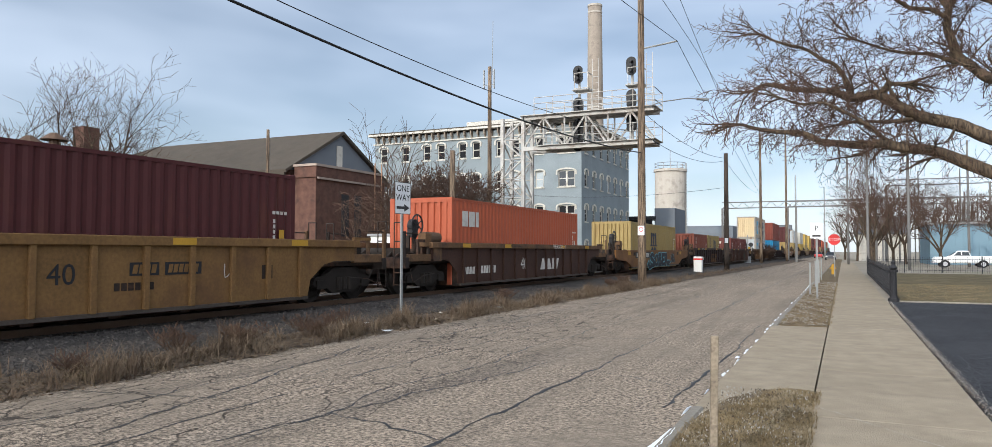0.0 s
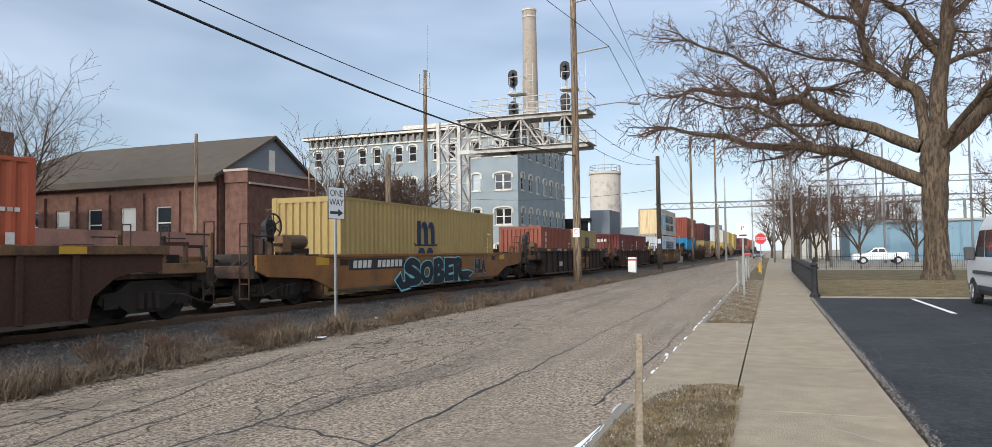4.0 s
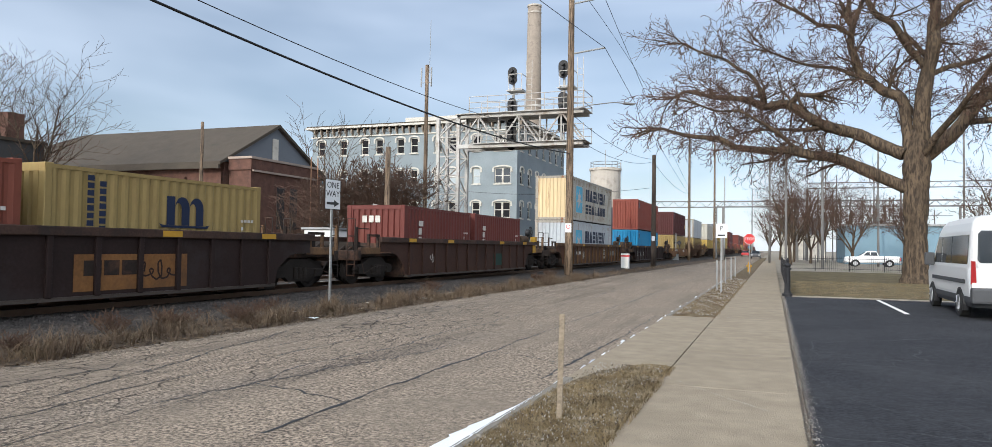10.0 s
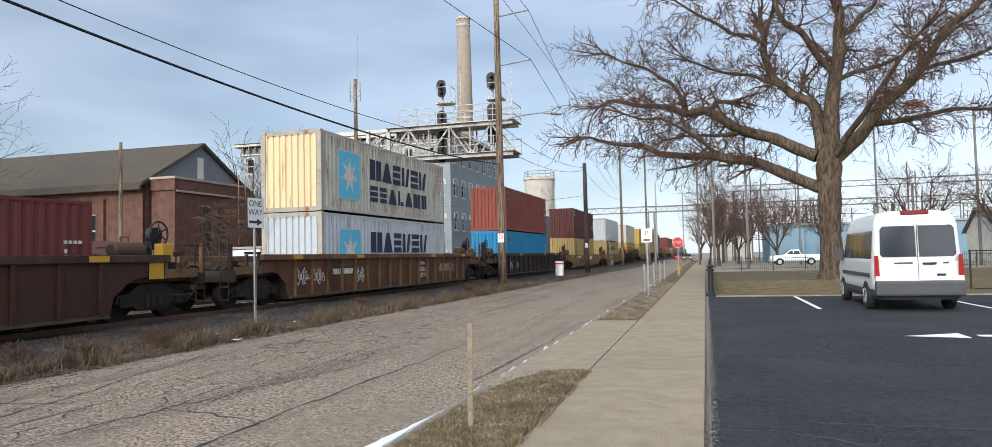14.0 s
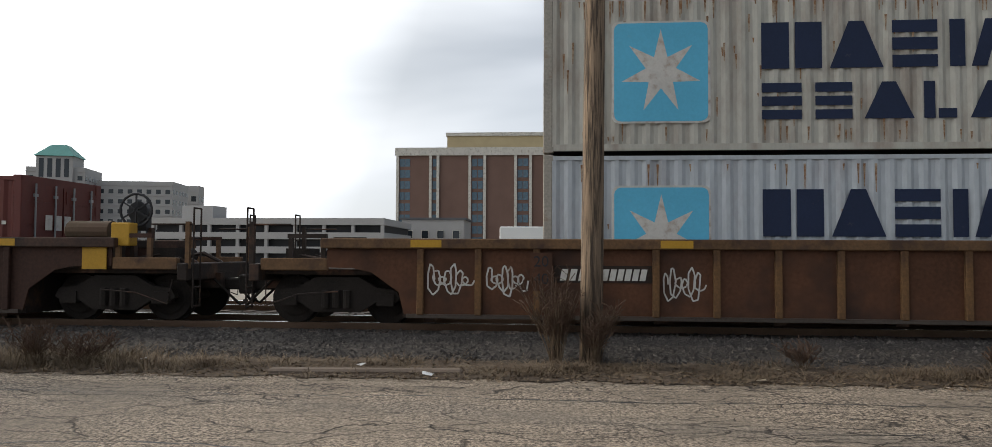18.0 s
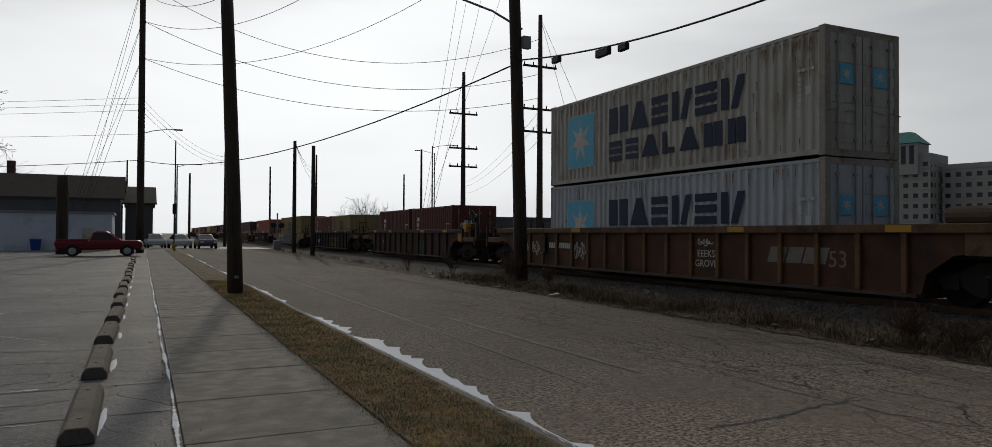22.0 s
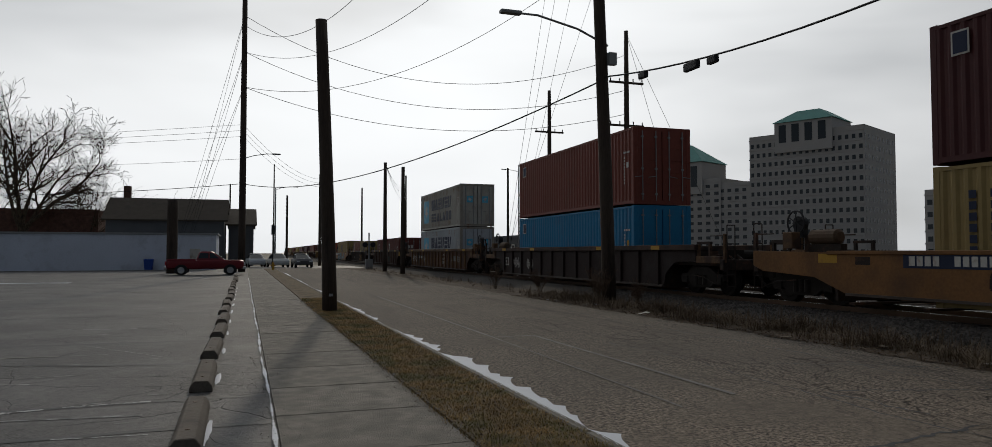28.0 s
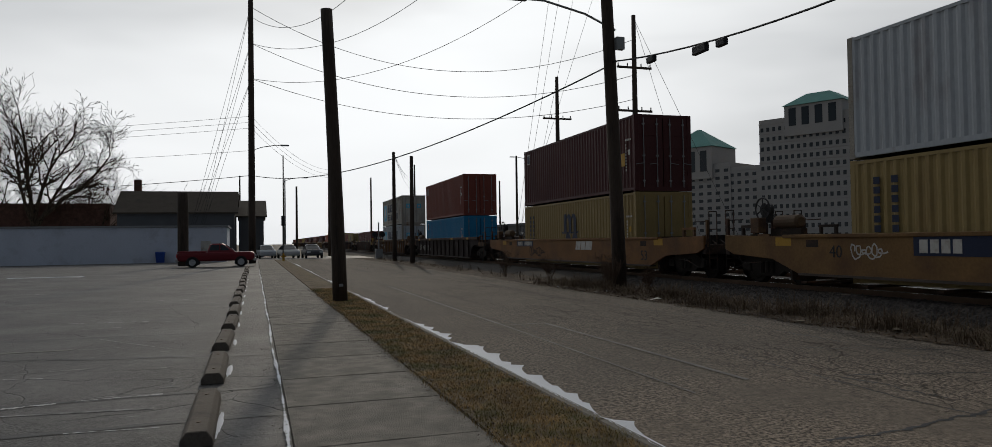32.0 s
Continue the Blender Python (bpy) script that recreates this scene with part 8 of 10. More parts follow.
def historic():
    """The four-storey painted mill with bracketed cornice."""
    W, D, H = 24.5, 17.6, 14.3
    t = thing("mill_building", "four-storey pale blue mill with white window hoods and bracketed cornice", "building", -49.0, 70.0, -0.08)
    south = (0, 0, 0, W)
    east = (W, 0, 90, D)
    rows = (1.0, 4.6, 8.1, 11.5)
    hs, he = [], []
    sx = [0.75, 3.6, 6.35, 8.15, 10.75, 12.4, 15.2, 16.9, 19.6, 22.05]
    for z in rows:
        for k, x in enumerate(sx):
            wide = x == 22.05
            hs.append((x, z, x + (1.75 if wide else 0.88), z + 1.62))
        for k in range(7):
            x = 1.0 + k * 2.55
            he.append((x, z, x + 0.88, z + 1.62))
    walled(t, (south, east), M_SLATEBLUE, H, (hs, he))
    b = NB()
    box(b, 0, D - 0.3, 0, W - 0.01, D, H)
    box(b, 0, 0.01, 0, 0.3, D - 0.31, H)
    part("wall", b, M_SLATEBLUE, t)
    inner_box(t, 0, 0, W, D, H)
    # black panes paint the darkness of the rooms behind open sashes
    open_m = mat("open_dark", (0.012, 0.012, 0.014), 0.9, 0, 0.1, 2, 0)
    blind = mat("pale_blind", (0.36, 0.40, 0.42), 0.3, 0, 0.15, 2, 0)
    rnd = random.Random(5)
    for holes, (ox, oy, rz, w) in ((hs, south), (he, east)):
        for x0, z0, x1, z1 in holes:
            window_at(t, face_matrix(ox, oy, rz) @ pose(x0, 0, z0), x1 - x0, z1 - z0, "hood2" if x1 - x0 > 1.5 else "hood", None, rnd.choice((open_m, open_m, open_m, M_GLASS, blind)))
    b = NB()
    box(b, -0.6, -0.6, H + 0.15, W + 0.6, D + 0.4, H + 0.36)
    box(b, -0.15, -0.15, H - 0.8, W + 0.15, -0.002, H - 0.66)
    box(b, W + 0.002, -0.15, H - 0.8, W + 0.15, D, H - 0.66)
    part("cornice", b, M_TRIM, t, "white bracketed cornice")
    b = NB()
    box(b, -0.5, -0.5, H + 0.37, W + 0.5, D + 0.3, H + 0.5)
    part("roof", b, M_SHINGLE, t)
    b = NB()
    box(b, -0.07, -0.42, 0.1, 0.07, -0.003, 0.62)
    box(b, -0.06, -0.22, -0.15, 0.06, -0.003, 0.098)
    br = mesh_of("bracket", b, mat("old_wood_trim", (0.22, 0.18, 0.14), 0.85, 0, 0.25, 4, 0.1))
    for k in range(32):
        share("bracket", br, t, pose(0.5 + k * 0.79, 0, H - 0.5))
    for k in range(17):
        share("bracket", br, t, pose(W, 0.6 + k * 1.08, H - 0.5, 0, 0, 90))
    # roof stair cabin behind the gantry
    b = NB()
    box(b, 8, 7, H + 0.76, 16, 13, H + 2.4)
    part("roof_cabin", b, M_TRIM, t)


historic()


def chimney():
    t = thing("chimney", "tall round buff brick chimney with pale bands", "chimney", -33.1, 101.5, -0.1)
    b = NB()
    tube(b, [(0, 0, 0), (0, 0, 12), (0, 0, 24), (0, 0, 36.9)], [1.45, 1.28, 1.12, 0.98], 24)
    part("shaft", b, mat("chimney_brick", (0.25, 0.21, 0.17), 0.9, 0, 0.25, 6, 0.2, (0.17, 0.14, 0.115), 1.2), t, smooth=True)
    for z, r in ((36.8, 1.06), (35.8, 1.03), (22, 1.19), (12, 1.33)):
        b = NB()
        rod(b, (0, 0, z), (0, 0, z + 0.25), r, r, 24)
        part("band", b, M_CONC, t)


def silo():
    t = thing("silo", "round pale concrete silo with a rail on top", "silo", -26.7, 121.5, -0.1)
    b = NB()
    rod(b, (0, 0, 0), (0, 0, 14.6), 2.55, 2.5, 28)
    part("drum", b, M_CONC, t, smooth=False)
    b = NB()
    rod(b, (0, 0, 14.6), (0, 0, 15.0), 2.7, 2.7, 28)
    part("rim", b, M_CONC, t)
    b = NB()
    for k in range(14):
        a = 2 * math.pi * k / 14
        rod(b, (2.5 * math.cos(a), 2.5 * math.sin(a), 15), (2.5 * math.cos(a), 2.5 * math.sin(a), 16), 0.04, n=4)
    torus(b, (0, 0, 16), (0, 0, 1), 2.5, 0.05, 28, 4)
    torus(b, (0, 0, 15.5), (0, 0, 1), 2.5, 0.04, 28, 4)
    rod(b, (0, 0, 15), (0, 0, 18.2), 0.06, n=4)
    for k in range(2):
        rod(b, (2.6, -0.3 + k * 0.6, 0), (2.6, -0.3 + k * 0.6, 16), 0.05, n=4)
    for k in range(30):
        rod(b, (2.6, -0.3, 0.5 + k * 0.5), (2.6, 0.3, 0.5 + k * 0.5), 0.03, n=4)
    part("railing", b, M_GALV, t)


chimney()
silo()


def gabled(name, label, x0, y0, x1, y1, eave, ridge, wall_m, roof_m, holes=None, ridge_axis="y", over=0.4, win_style="plain"):
    """A simple gabled building between two corners. Openings are cut in the side that faces +x."""
    t = thing(name, label, "building", x0, y0, -0.08)
    w, d = x1 - x0, y1 - y0
    b = NB()
    facade(b, d, eave, holes or [])
    part("wall", b, wall_m, t, "", face_matrix(w, 0, 90))
    if ridge_axis == "y":
        b = NB()
        for y in (0.0, d):
            prism(b, [(0, 0), (w - 0.01, 0), (w - 0.01, eave), (w / 2, ridge - 0.1), (0, eave)], "y", y - (0.25 if y else 0), y + (0 if y else 0.25))
        box(b, 0, 0.26, 0, 0.25, d - 0.26, eave)
        part("wall", b, wall_m, t)
        b = NB()
        prism(b, [(-over, eave - over * (ridge - eave) / (w / 2)), (w / 2, ridge), (w + over, eave - over * (ridge - eave) / (w / 2)), (w + over, eave - over * (ridge - eave) / (w / 2) + 0.18), (w / 2, ridge + 0.2), (-over, eave - over * (ridge - eave) / (w / 2) + 0.18)], "y", -over, d + over)
    else:
        b = NB()
        for x in (0.0, w):
            prism(b, [(0.26, 0), (d - 0.26, 0), (d - 0.01, eave), (d / 2, ridge - 0.1), (0.01, eave)], "x", x - (0.25 if x else 0), x + (-0.012 if x else 0.25)) if not x else prism(b, [(0.01, eave), (d - 0.01, eave), (d / 2, ridge - 0.1)], "x", w - 0.25, w - 0.002)
        box(b, 0.26, 0, 0, w - 0.01, 0.25, eave)
        box(b, 0.26, d - 0.25, 0, w - 0.01, d, eave)
        part("wall", b, wall_m, t)
        b = NB()
        s = (ridge - eave) / (d / 2)
        prism(b, [(-over, eave - over * s), (d / 2, ridge), (d + over, eave - over * s), (d + over, eave - over * s + 0.18), (d / 2, ridge + 0.2), (-over, eave - over * s + 0.18)], "x", -over, w + over)
    part("roof", b, roof_m, t)
    for q in holes or []:
        window_at(t, face_matrix(w, 0, 90) @ pose(q[0], 0, q[1]), q[2] - q[0], q[3] - q[1], win_style)
    return t


def brick_hall():
    """Long brick hall: windows in the long side, ridge across the view, grey gable towards the tracks."""
    W, Dp, eave, ridge = 23.8, 10.9, 6.85, 9.85
    t = thing("brick_hall", "long dark brick hall with brown shingle roof and grey gable", "building", -57.0, 37.6, -0.08)
    holes = [(1.2 + k * 2.95, 2.9, 2.5 + k * 2.95, 5.0) for k in range(7)]
    b = NB()
    facade(b, W, eave, holes)
    part("wall", b, M_BRICK, t)
    b = NB()
    box(b, 0, Dp - 0.25, 0, W, Dp, eave)
    box(b, 0.0, 0.26, 0, 0.25, Dp - 0.26, eave)
    box(b, W - 0.25, 0.26, 0, W, Dp - 0.26, eave)
    part("wall", b, M_BRICK, t)
    blind = mat("board_white", (0.5, 0.49, 0.46), 0.8, 0, 0.1, 4)
    for k, q in enumerate(holes):
        window_at(t, pose(q[0], 0, q[1]), q[2] - q[0], q[3] - q[1], "plain", None, blind if k % 2 else M_GLASS)
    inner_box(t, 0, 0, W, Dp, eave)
    for k in range(8):
        b = NB()
        box(b, -0.1 + k * 2.95, -0.2, 0, 0.35 + k * 2.95, -0.003, 5.9)
        part("pier", b, M_BRICK, t)
    b = NB()
    prism(b, [(0.02, eave), (Dp - 0.02, eave), (Dp / 2, ridge - 0.06)], "x", W - 0.06, W + 0.02)
    part("gable", b, M_GREYSIDING, t, "grey boarded gable")
    b = NB()
    box(b, W + 0.021, Dp / 2 - 0.45, 7.0, W + 0.08, Dp / 2 + 0.15, 9.0)
    part("vent", b, M_TRIM, t)
    b = NB()
    o, s = 0.45, (ridge - eave) / (Dp / 2)
    e0, hx = eave - o * s, Dp / 2
    v = [b.verts.new(p) for p in ((-o, -o, e0), (W + 0.3, -o, e0), (W + 0.3, Dp + o, e0), (-o, Dp + o, e0), (hx, Dp / 2, ridge + 0.2), (W + 0.3, Dp / 2, ridge + 0.2), (-o, -o, e0 + 0.2), (W + 0.3, -o, e0 + 0.2), (W + 0.3, Dp + o, e0 + 0.2), (-o, Dp + o, e0 + 0.2), (W + 0.3, Dp / 2, ridge - 0.02))]
    for f in ((6, 7, 5, 4), (8, 9, 4, 5), (9, 6, 4), (0, 1, 7, 6), (2, 3, 9, 8), (3, 0, 6, 9), (1, 10, 5, 7), (10, 2, 8, 5), (0, 3, 2, 10, 1)):
        b.faces.new([v[i] for i in f])
    part("roof", b, M_SHINGLE, t)
    b = NB()
    box(b, -0.4, -0.62, eave - 0.5, W + 0.3, -0.47, eave - 0.26)
    part("gutter", b, M_SHINGLE, t)


brick_hall()


def brick_wing():
    t = thing("brick_wing", "flat-topped dark brick wing with stepped parapet", "building", -32.9, 38.0, -0.08)
    b = NB()
    box(b, 0, 0, 0, 1.7, 7.0, 6.3)
    part("wall", b, M_BRICK, t)
    b = NB()
    box(b, 0, -0.1, 6.31, 1.8, 7.1, 7.0)
    part("parapet", b, M_BRICK, t)
    b = NB()
    box(b, 0, -0.18, 7.01, 1.88, 7.18, 7.16)
    box(b, 1.802, 0, 6.2, 1.9, 7.0, 6.32)
    part("coping", b, mat("coping", (0.30, 0.24, 0.20), 0.9, 0, 0.15, 4), t)
    b = NB()
    for z in (1, 2.2, 3.4, 4.6, 5.8):
        rod(b, (2.0, 6.0, z), (2.0, 6.8, z), 0.04, n=4)
    for y in (6.0, 6.8):
        rod(b, (2.0, y, 0), (2.0, y, 7.8), 0.04, n=4)
    part("roof_ladder", b, mat("rust_ladder", (0.35, 0.20, 0.12), 0.8, 0.1, 0.2, 5), t)
    for y in (2.6, 4.0):
        b = NB()
        box(b, 1.71, y, 2.6, 1.74, y + 0.8, 5.4)
        part("blind_window", b, M_BLACK, t)
    w = thing("low_wall", "long low wall of faded red panels beyond the tracks", "wall", -24.2, 15.3, -0.08)
    b = NB()
    box(b, 0, 0, 0, 0.25, 11.7, 2.75)
    part("panel_wall", b, mat("faded_red", (0.25, 0.135, 0.105), 0.85, 0, 0.18, 3, 0.1, (0.18, 0.10, 0.08), 0.8), w)


brick_wing()


def background_left():
    # cream metal shed
    t = thing("metal_shed", "cream ribbed metal shed with a dark grey end and flat roof", "building", -53.4, 25.0, -0.08)
    b = NB()
    box(b, 0, 0, 0, 13.0, 0.15, 7.2)
    part("wall", b, M_CREAM, t)
    b = NB()
    box(b, -0.035, -0.04, 0, 0.035, -0.002, 7.1)
    rib = mesh_of("rib_panel", b, M_CREAM)
    for k in range(32):
        share("rib_panel", rib, t, pose(0.2 + k * 0.41, 0, 0))
    b = NB()
    box(b, 12.85, 0.151, 0, 13.0, 6.0, 7.2)
    shed_dark = mat("shed_dark", (0.055, 0.055, 0.055), 0.85, 0, 0.15, 3, 0.1)
    part("wall", b, shed_dark, t)
    for q in ((0, 0.151, 0, 0.15, 6.0, 7.2), (0.15, 5.85, 0, 12.85, 6.0, 7.2)):
        b = NB()
        box(b, *q)
        part("wall", b, shed_dark, t)
    b = NB()
    box(b, -0.15, -0.15, 7.21, 13.15, 6.1, 7.38)
    part("roof", b, M_SHINGLE, t)
    b = NB()
    box(b, 12.92, -0.05, 0, 13.04, -0.042, 7.2)
    part("downpipe", b, M_SHINGLE, t)
    for x in (11.4, 13.6):
        b = NB()
        rod(b, (x - 1.2, 2.5, 7.38), (x - 1.2, 2.5, 7.8), 0.25, n=8)
        rod(b, (x - 1.2, 2.5, 7.8), (x - 1.2, 2.5, 8.2), 0.75, 0.2, 10)
        part("roof_vent", b, M_RAIL, t)
    # grey outbuilding with a brick chimney
    t = thing("grey_outbuilding", "grey flat-roofed block with a brick chimney", "building", -64.4, 38.0, -0.08)
    b = NB()
    box(b, 0, 0, 0, 7, 5.5, 9.7)
    part("wall", b, M_GREYSIDING, t)
    b = NB()
    box(b, 5.3, 3.0, 9.7, 6.7, 4.4, 11.9)
    part("chimney", b, M_BRICK, t)
    # slab of flats far behind
    t = thing("apartment_slab", "nine-storey brown slab block with white framed window strips", "building", -165, -34.8, -0.08)
    W, H = 49.0, 25.1
    holes = []
    strips = (0.9, 8.2, 17.2, 18.6, 27.6, 29.0, 38.0, 39.4, 47.0)
    b = NB()
    box(b, -14, 0, 0, 0, W, H)
    part("wall", b, M_DARKBRICK, t)
    b = NB()
    box(b, 0.01, -0.3, H - 1.2, 0.5, W + 0.3, H + 0.6)
    for y in (0, 7.6, 9.3, 16.6, 20.0, 27.0, 30.4, 37.4, 40.8, W - 0.6):
        box(b, 0.01, y, 0, 0.5, y + 0.6, H - 1.2)
    part("frame", b, M_TRIM, t, "white concrete frame")
    b = NB()
    box(b, -12, 11.5, H + 0.61, -1, 39.5, H + 3.4)
    part("penthouse", b, mat("penthouse_tan", (0.42, 0.34, 0.20), 0.8, 0, 0.1, 2), t)
    b = NB()
    box(b, -12.3, 11.2, H + 3.41, -0.7, 39.8, H + 4.2)
    part("roof", b, M_TRIM, t)
    b = NB()
    box(b, 0, 0, 0, 0.06, 1.15, 1.75)
    pane = mesh_of("window", b, mat("blue_glass", (0.10, 0.15, 0.19), 0.15, 0, 0.3, 0.6, 0))
    for y in (0.75, 2.0, 8.35, 17.4, 18.7, 27.75, 29.05, 38.15, 39.45, 46.0, 47.2):
        for k in range(9):
            share("window", pane, t, pose(0.012, y, 1.0 + k * 2.55))
    # stone institutional house with dormers
    t = thing("stone_hall", "grey stone hall with hipped slate roof and dormer", "building", -96, 17.5, -0.08)
    stone = mat("hall_stone", (0.25, 0.225, 0.195), 0.9, 0, 0.18, 3, 0.2)
    arches = [(0.9 + k * 2.15, 2.2, 1.9 + k * 2.15, 4.3) for k in range(6)]
    b = NB()
    facade(b, 14.2, 6.0, arches)
    part("wall", b, stone, t, "", face_matrix(10, 0, 90))
    for x0, z0, x1, z1 in arches:
        window_at(t, face_matrix(10, 0, 90) @ pose(x0, 0, z0), x1 - x0, z1 - z0, "hood")
    b = NB()
    box(b, 0, 0, 0, 9.75, 0.25, 6.0)
    box(b, 0, 13.95, 0, 9.75, 14.2, 6.0)
    box(b, 0, 0.26, 0, 0.25, 13.94, 6.0)
    part("wall", b, stone, t)
    inner_box(t, 0, 0, 10, 14.2, 6.0)
    b = NB()
    box(b, -0.5, -0.5, 6.0, 10.5, 14.7, 6.2)
    part("eaves", b, M_TRIM, t)
    b = NB()
    v = [b.verts.new(p) for p in ((-0.6, -0.6, 6.21), (10.6, -0.6, 6.21), (10.6, 14.8, 6.21), (-0.6, 14.8, 6.21), (4.0, 3.2, 8.9), (6.5, 3.2, 8.9), (6.5, 10.8, 8.9), (4.0, 10.8, 8.9))]
    for f in ((0, 1, 5, 4), (1, 2, 6, 5), (2, 3, 7, 6), (3, 0, 4, 7), (4, 5, 6, 7), (0, 3, 2, 1)):
        b.faces.new([v[i] for i in f])
    part("roof", b, mat("slate", (0.10, 0.10, 0.10), 0.8, 0, 0.15, 4), t)
    b = NB()
    prism(b, [(7.2, 6.4), (9.3, 6.4), (9.3, 7.6), (8.25, 8.5), (7.2, 7.6)], "x", 7.2, 9.8)
    part("dormer", b, M_TRIM, t)
    b = NB()
    box(b, 5.0, 5.4, 8.9, 5.7, 6.1, 9.8)
    part("chimney", b, M_BRICK, t)
    # clock tower
    t = thing("clock_tower", "slender stone clock tower with a grey spire", "tower", -250, 30.6, -2.0)
    b = NB()
    box(b, -3, -2.6, 0, 3, 2.6, 19)
    for s in (-2.6, 2.1):
        box(b, 3.01, s, 0, 3.3, s + 0.5, 19.4)
    part("shaft", b, M_TOWERSTONE, t)
    b = NB()
    rod(b, (0, 0, 19), (0, 0, 23), 2.5, 1.7, 8)
    rod(b, (0, 0, 23), (0, 0, 25), 1.4, 1.3, 8)
    rod(b, (0, 0, 25), (0, 0, 29.5), 1.4, 0.05, 8)
    part("spire", b, mat("lead_roof", (0.16, 0.17, 0.17), 0.8, 0, 0.12, 2), t)
    b = NB()
    rod(b, (3.0, 0, 16), (3.35, 0, 16), 1.2, n=16)
    part("clock_face", b, M_SIGNWHITE, t)
    # low brick shops, tan row
    for x, y, w, d, h, m, lab in ((-92, 11.2, 6, 6.2, 5.0, mat("shop_red", (0.12, 0.075, 0.06), 0.85, 0, 0.12, 2), "low brown shop far behind the tracks"), (-120, 44, 10, 22, 5.5, M_BRICK, "low brick row far behind the tracks"), (-60, -140, 20, 40, 4.0, M_DULLHOUSE, "low grey shop far off"), (-150, -28, 12, 12, 8, M_TOWERSTONE, "low stone block far off")):
        t = thing("low_building", lab, "building", x, y, -0.08)
        b = NB()
        box(b, 0, 0, 0, w, d, h)
        part("wall", b, m, t)
        b = NB()
        box(b, -0.3, -0.3, h + 0.01, w + 0.3, d + 0.3, h + 0.4)
        part("roof", b, M_DULLHOUSE, t)
        for k in range(int(d / 3)):
            window_at(t, face_matrix(w + 0.02, 0, 90) @ pose(0.8 + k * 3, -0.25, h * 0.35), 1.4, h * 0.4, "plain")


def parking_garage():
    """Open decks with pale parapets; a black filling paints the shade in the slots."""
    t = thing("parking_garage", "long grey concrete parking garage with open decks", "building", -132, -62.0, -0.08)
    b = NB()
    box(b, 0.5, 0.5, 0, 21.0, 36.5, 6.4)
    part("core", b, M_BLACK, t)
    for k in range(3):
        b = NB()
        box(b, 0, 0, 1.5 + k * 2.2, 22.0, 37.0, 2.55 + k * 2.2)
        part("deck", b, M_TOWERSTONE, t)
    for k in range(9):
        b = NB()
        box(b, 21.4, k * 4.55, 0, 21.9, k * 4.55 + 0.5, 6.9)
        part("column", b, M_TOWERSTONE, t)
    b = NB()
    box(b, 15, 4, 6.96, 20, 9, 9.0)
    part("stair_head", b, M_TOWERSTONE, t)


background_left()
parking_garage()


def box_truck():
    """A parked delivery truck whose cab looks towards the tracks."""
    t = thing("box_truck", "white box truck parked beyond the tracks, facing them", "truck", -31.2, -0.85, -0.08)
    b = NB()
    box(b, -5.5, -1.22, 0.95, -0.9, 1.22, 2.85)
    box(b, -1.0, -1.2, 2.05, 0.0, 1.2, 2.84)
    part("cargo_box", bevelled(b, 0.06, 2), M_WHITE, t)
    b = NB()
    prism(b, [(-0.95, 0.55), (1.35, 0.55), (1.4, 1.15), (0.75, 1.3), (0.15, 1.98), (-0.95, 2.02)], "y", -0.95, 0.95)
    part("cab", bevelled(b, 0.05, 2), M_WHITE, t)
    b = NB()
    v = [b.verts.new(p) for p in ((0.78, -0.82, 1.36), (0.78, 0.82, 1.36), (0.24, 0.78, 1.92), (0.24, -0.78, 1.92))]
    b.faces.new(v)
    part("windscreen", b, M_GLASS, t)
    b = NB()
    box(b, 1.38, -0.7, 0.72, 1.42, 0.7, 1.0)
    part("grille", b, M_BLACK, t)
    for s in (-1, 1):
        b = NB()
        box(b, 1.38, s * 0.8 - 0.11, 0.75, 1.43, s * 0.8 + 0.11, 0.95)
        part("head_lamp", b, M_SIGNWHITE, t)
        b = NB()
        box(b, 0.25, s * 1.12 - 0.09, 1.3, 0.35, s * 1.12 + 0.09, 1.65)
        part("mirror", b, M_BLACK, t)
        for x in (0.5, -3.9):
            b = NB()
            rod(b, (x, s * 0.82, 0.42), (x, s * 1.02, 0.42), 0.42, n=18)
            part("wheel", b, M_TYRE, t)
    b = NB()
    box(b, -5.4, -0.5, 0.6, 0.4, 0.5, 0.94)
    part("chassis", b, M_BLACK, t)


box_truck()


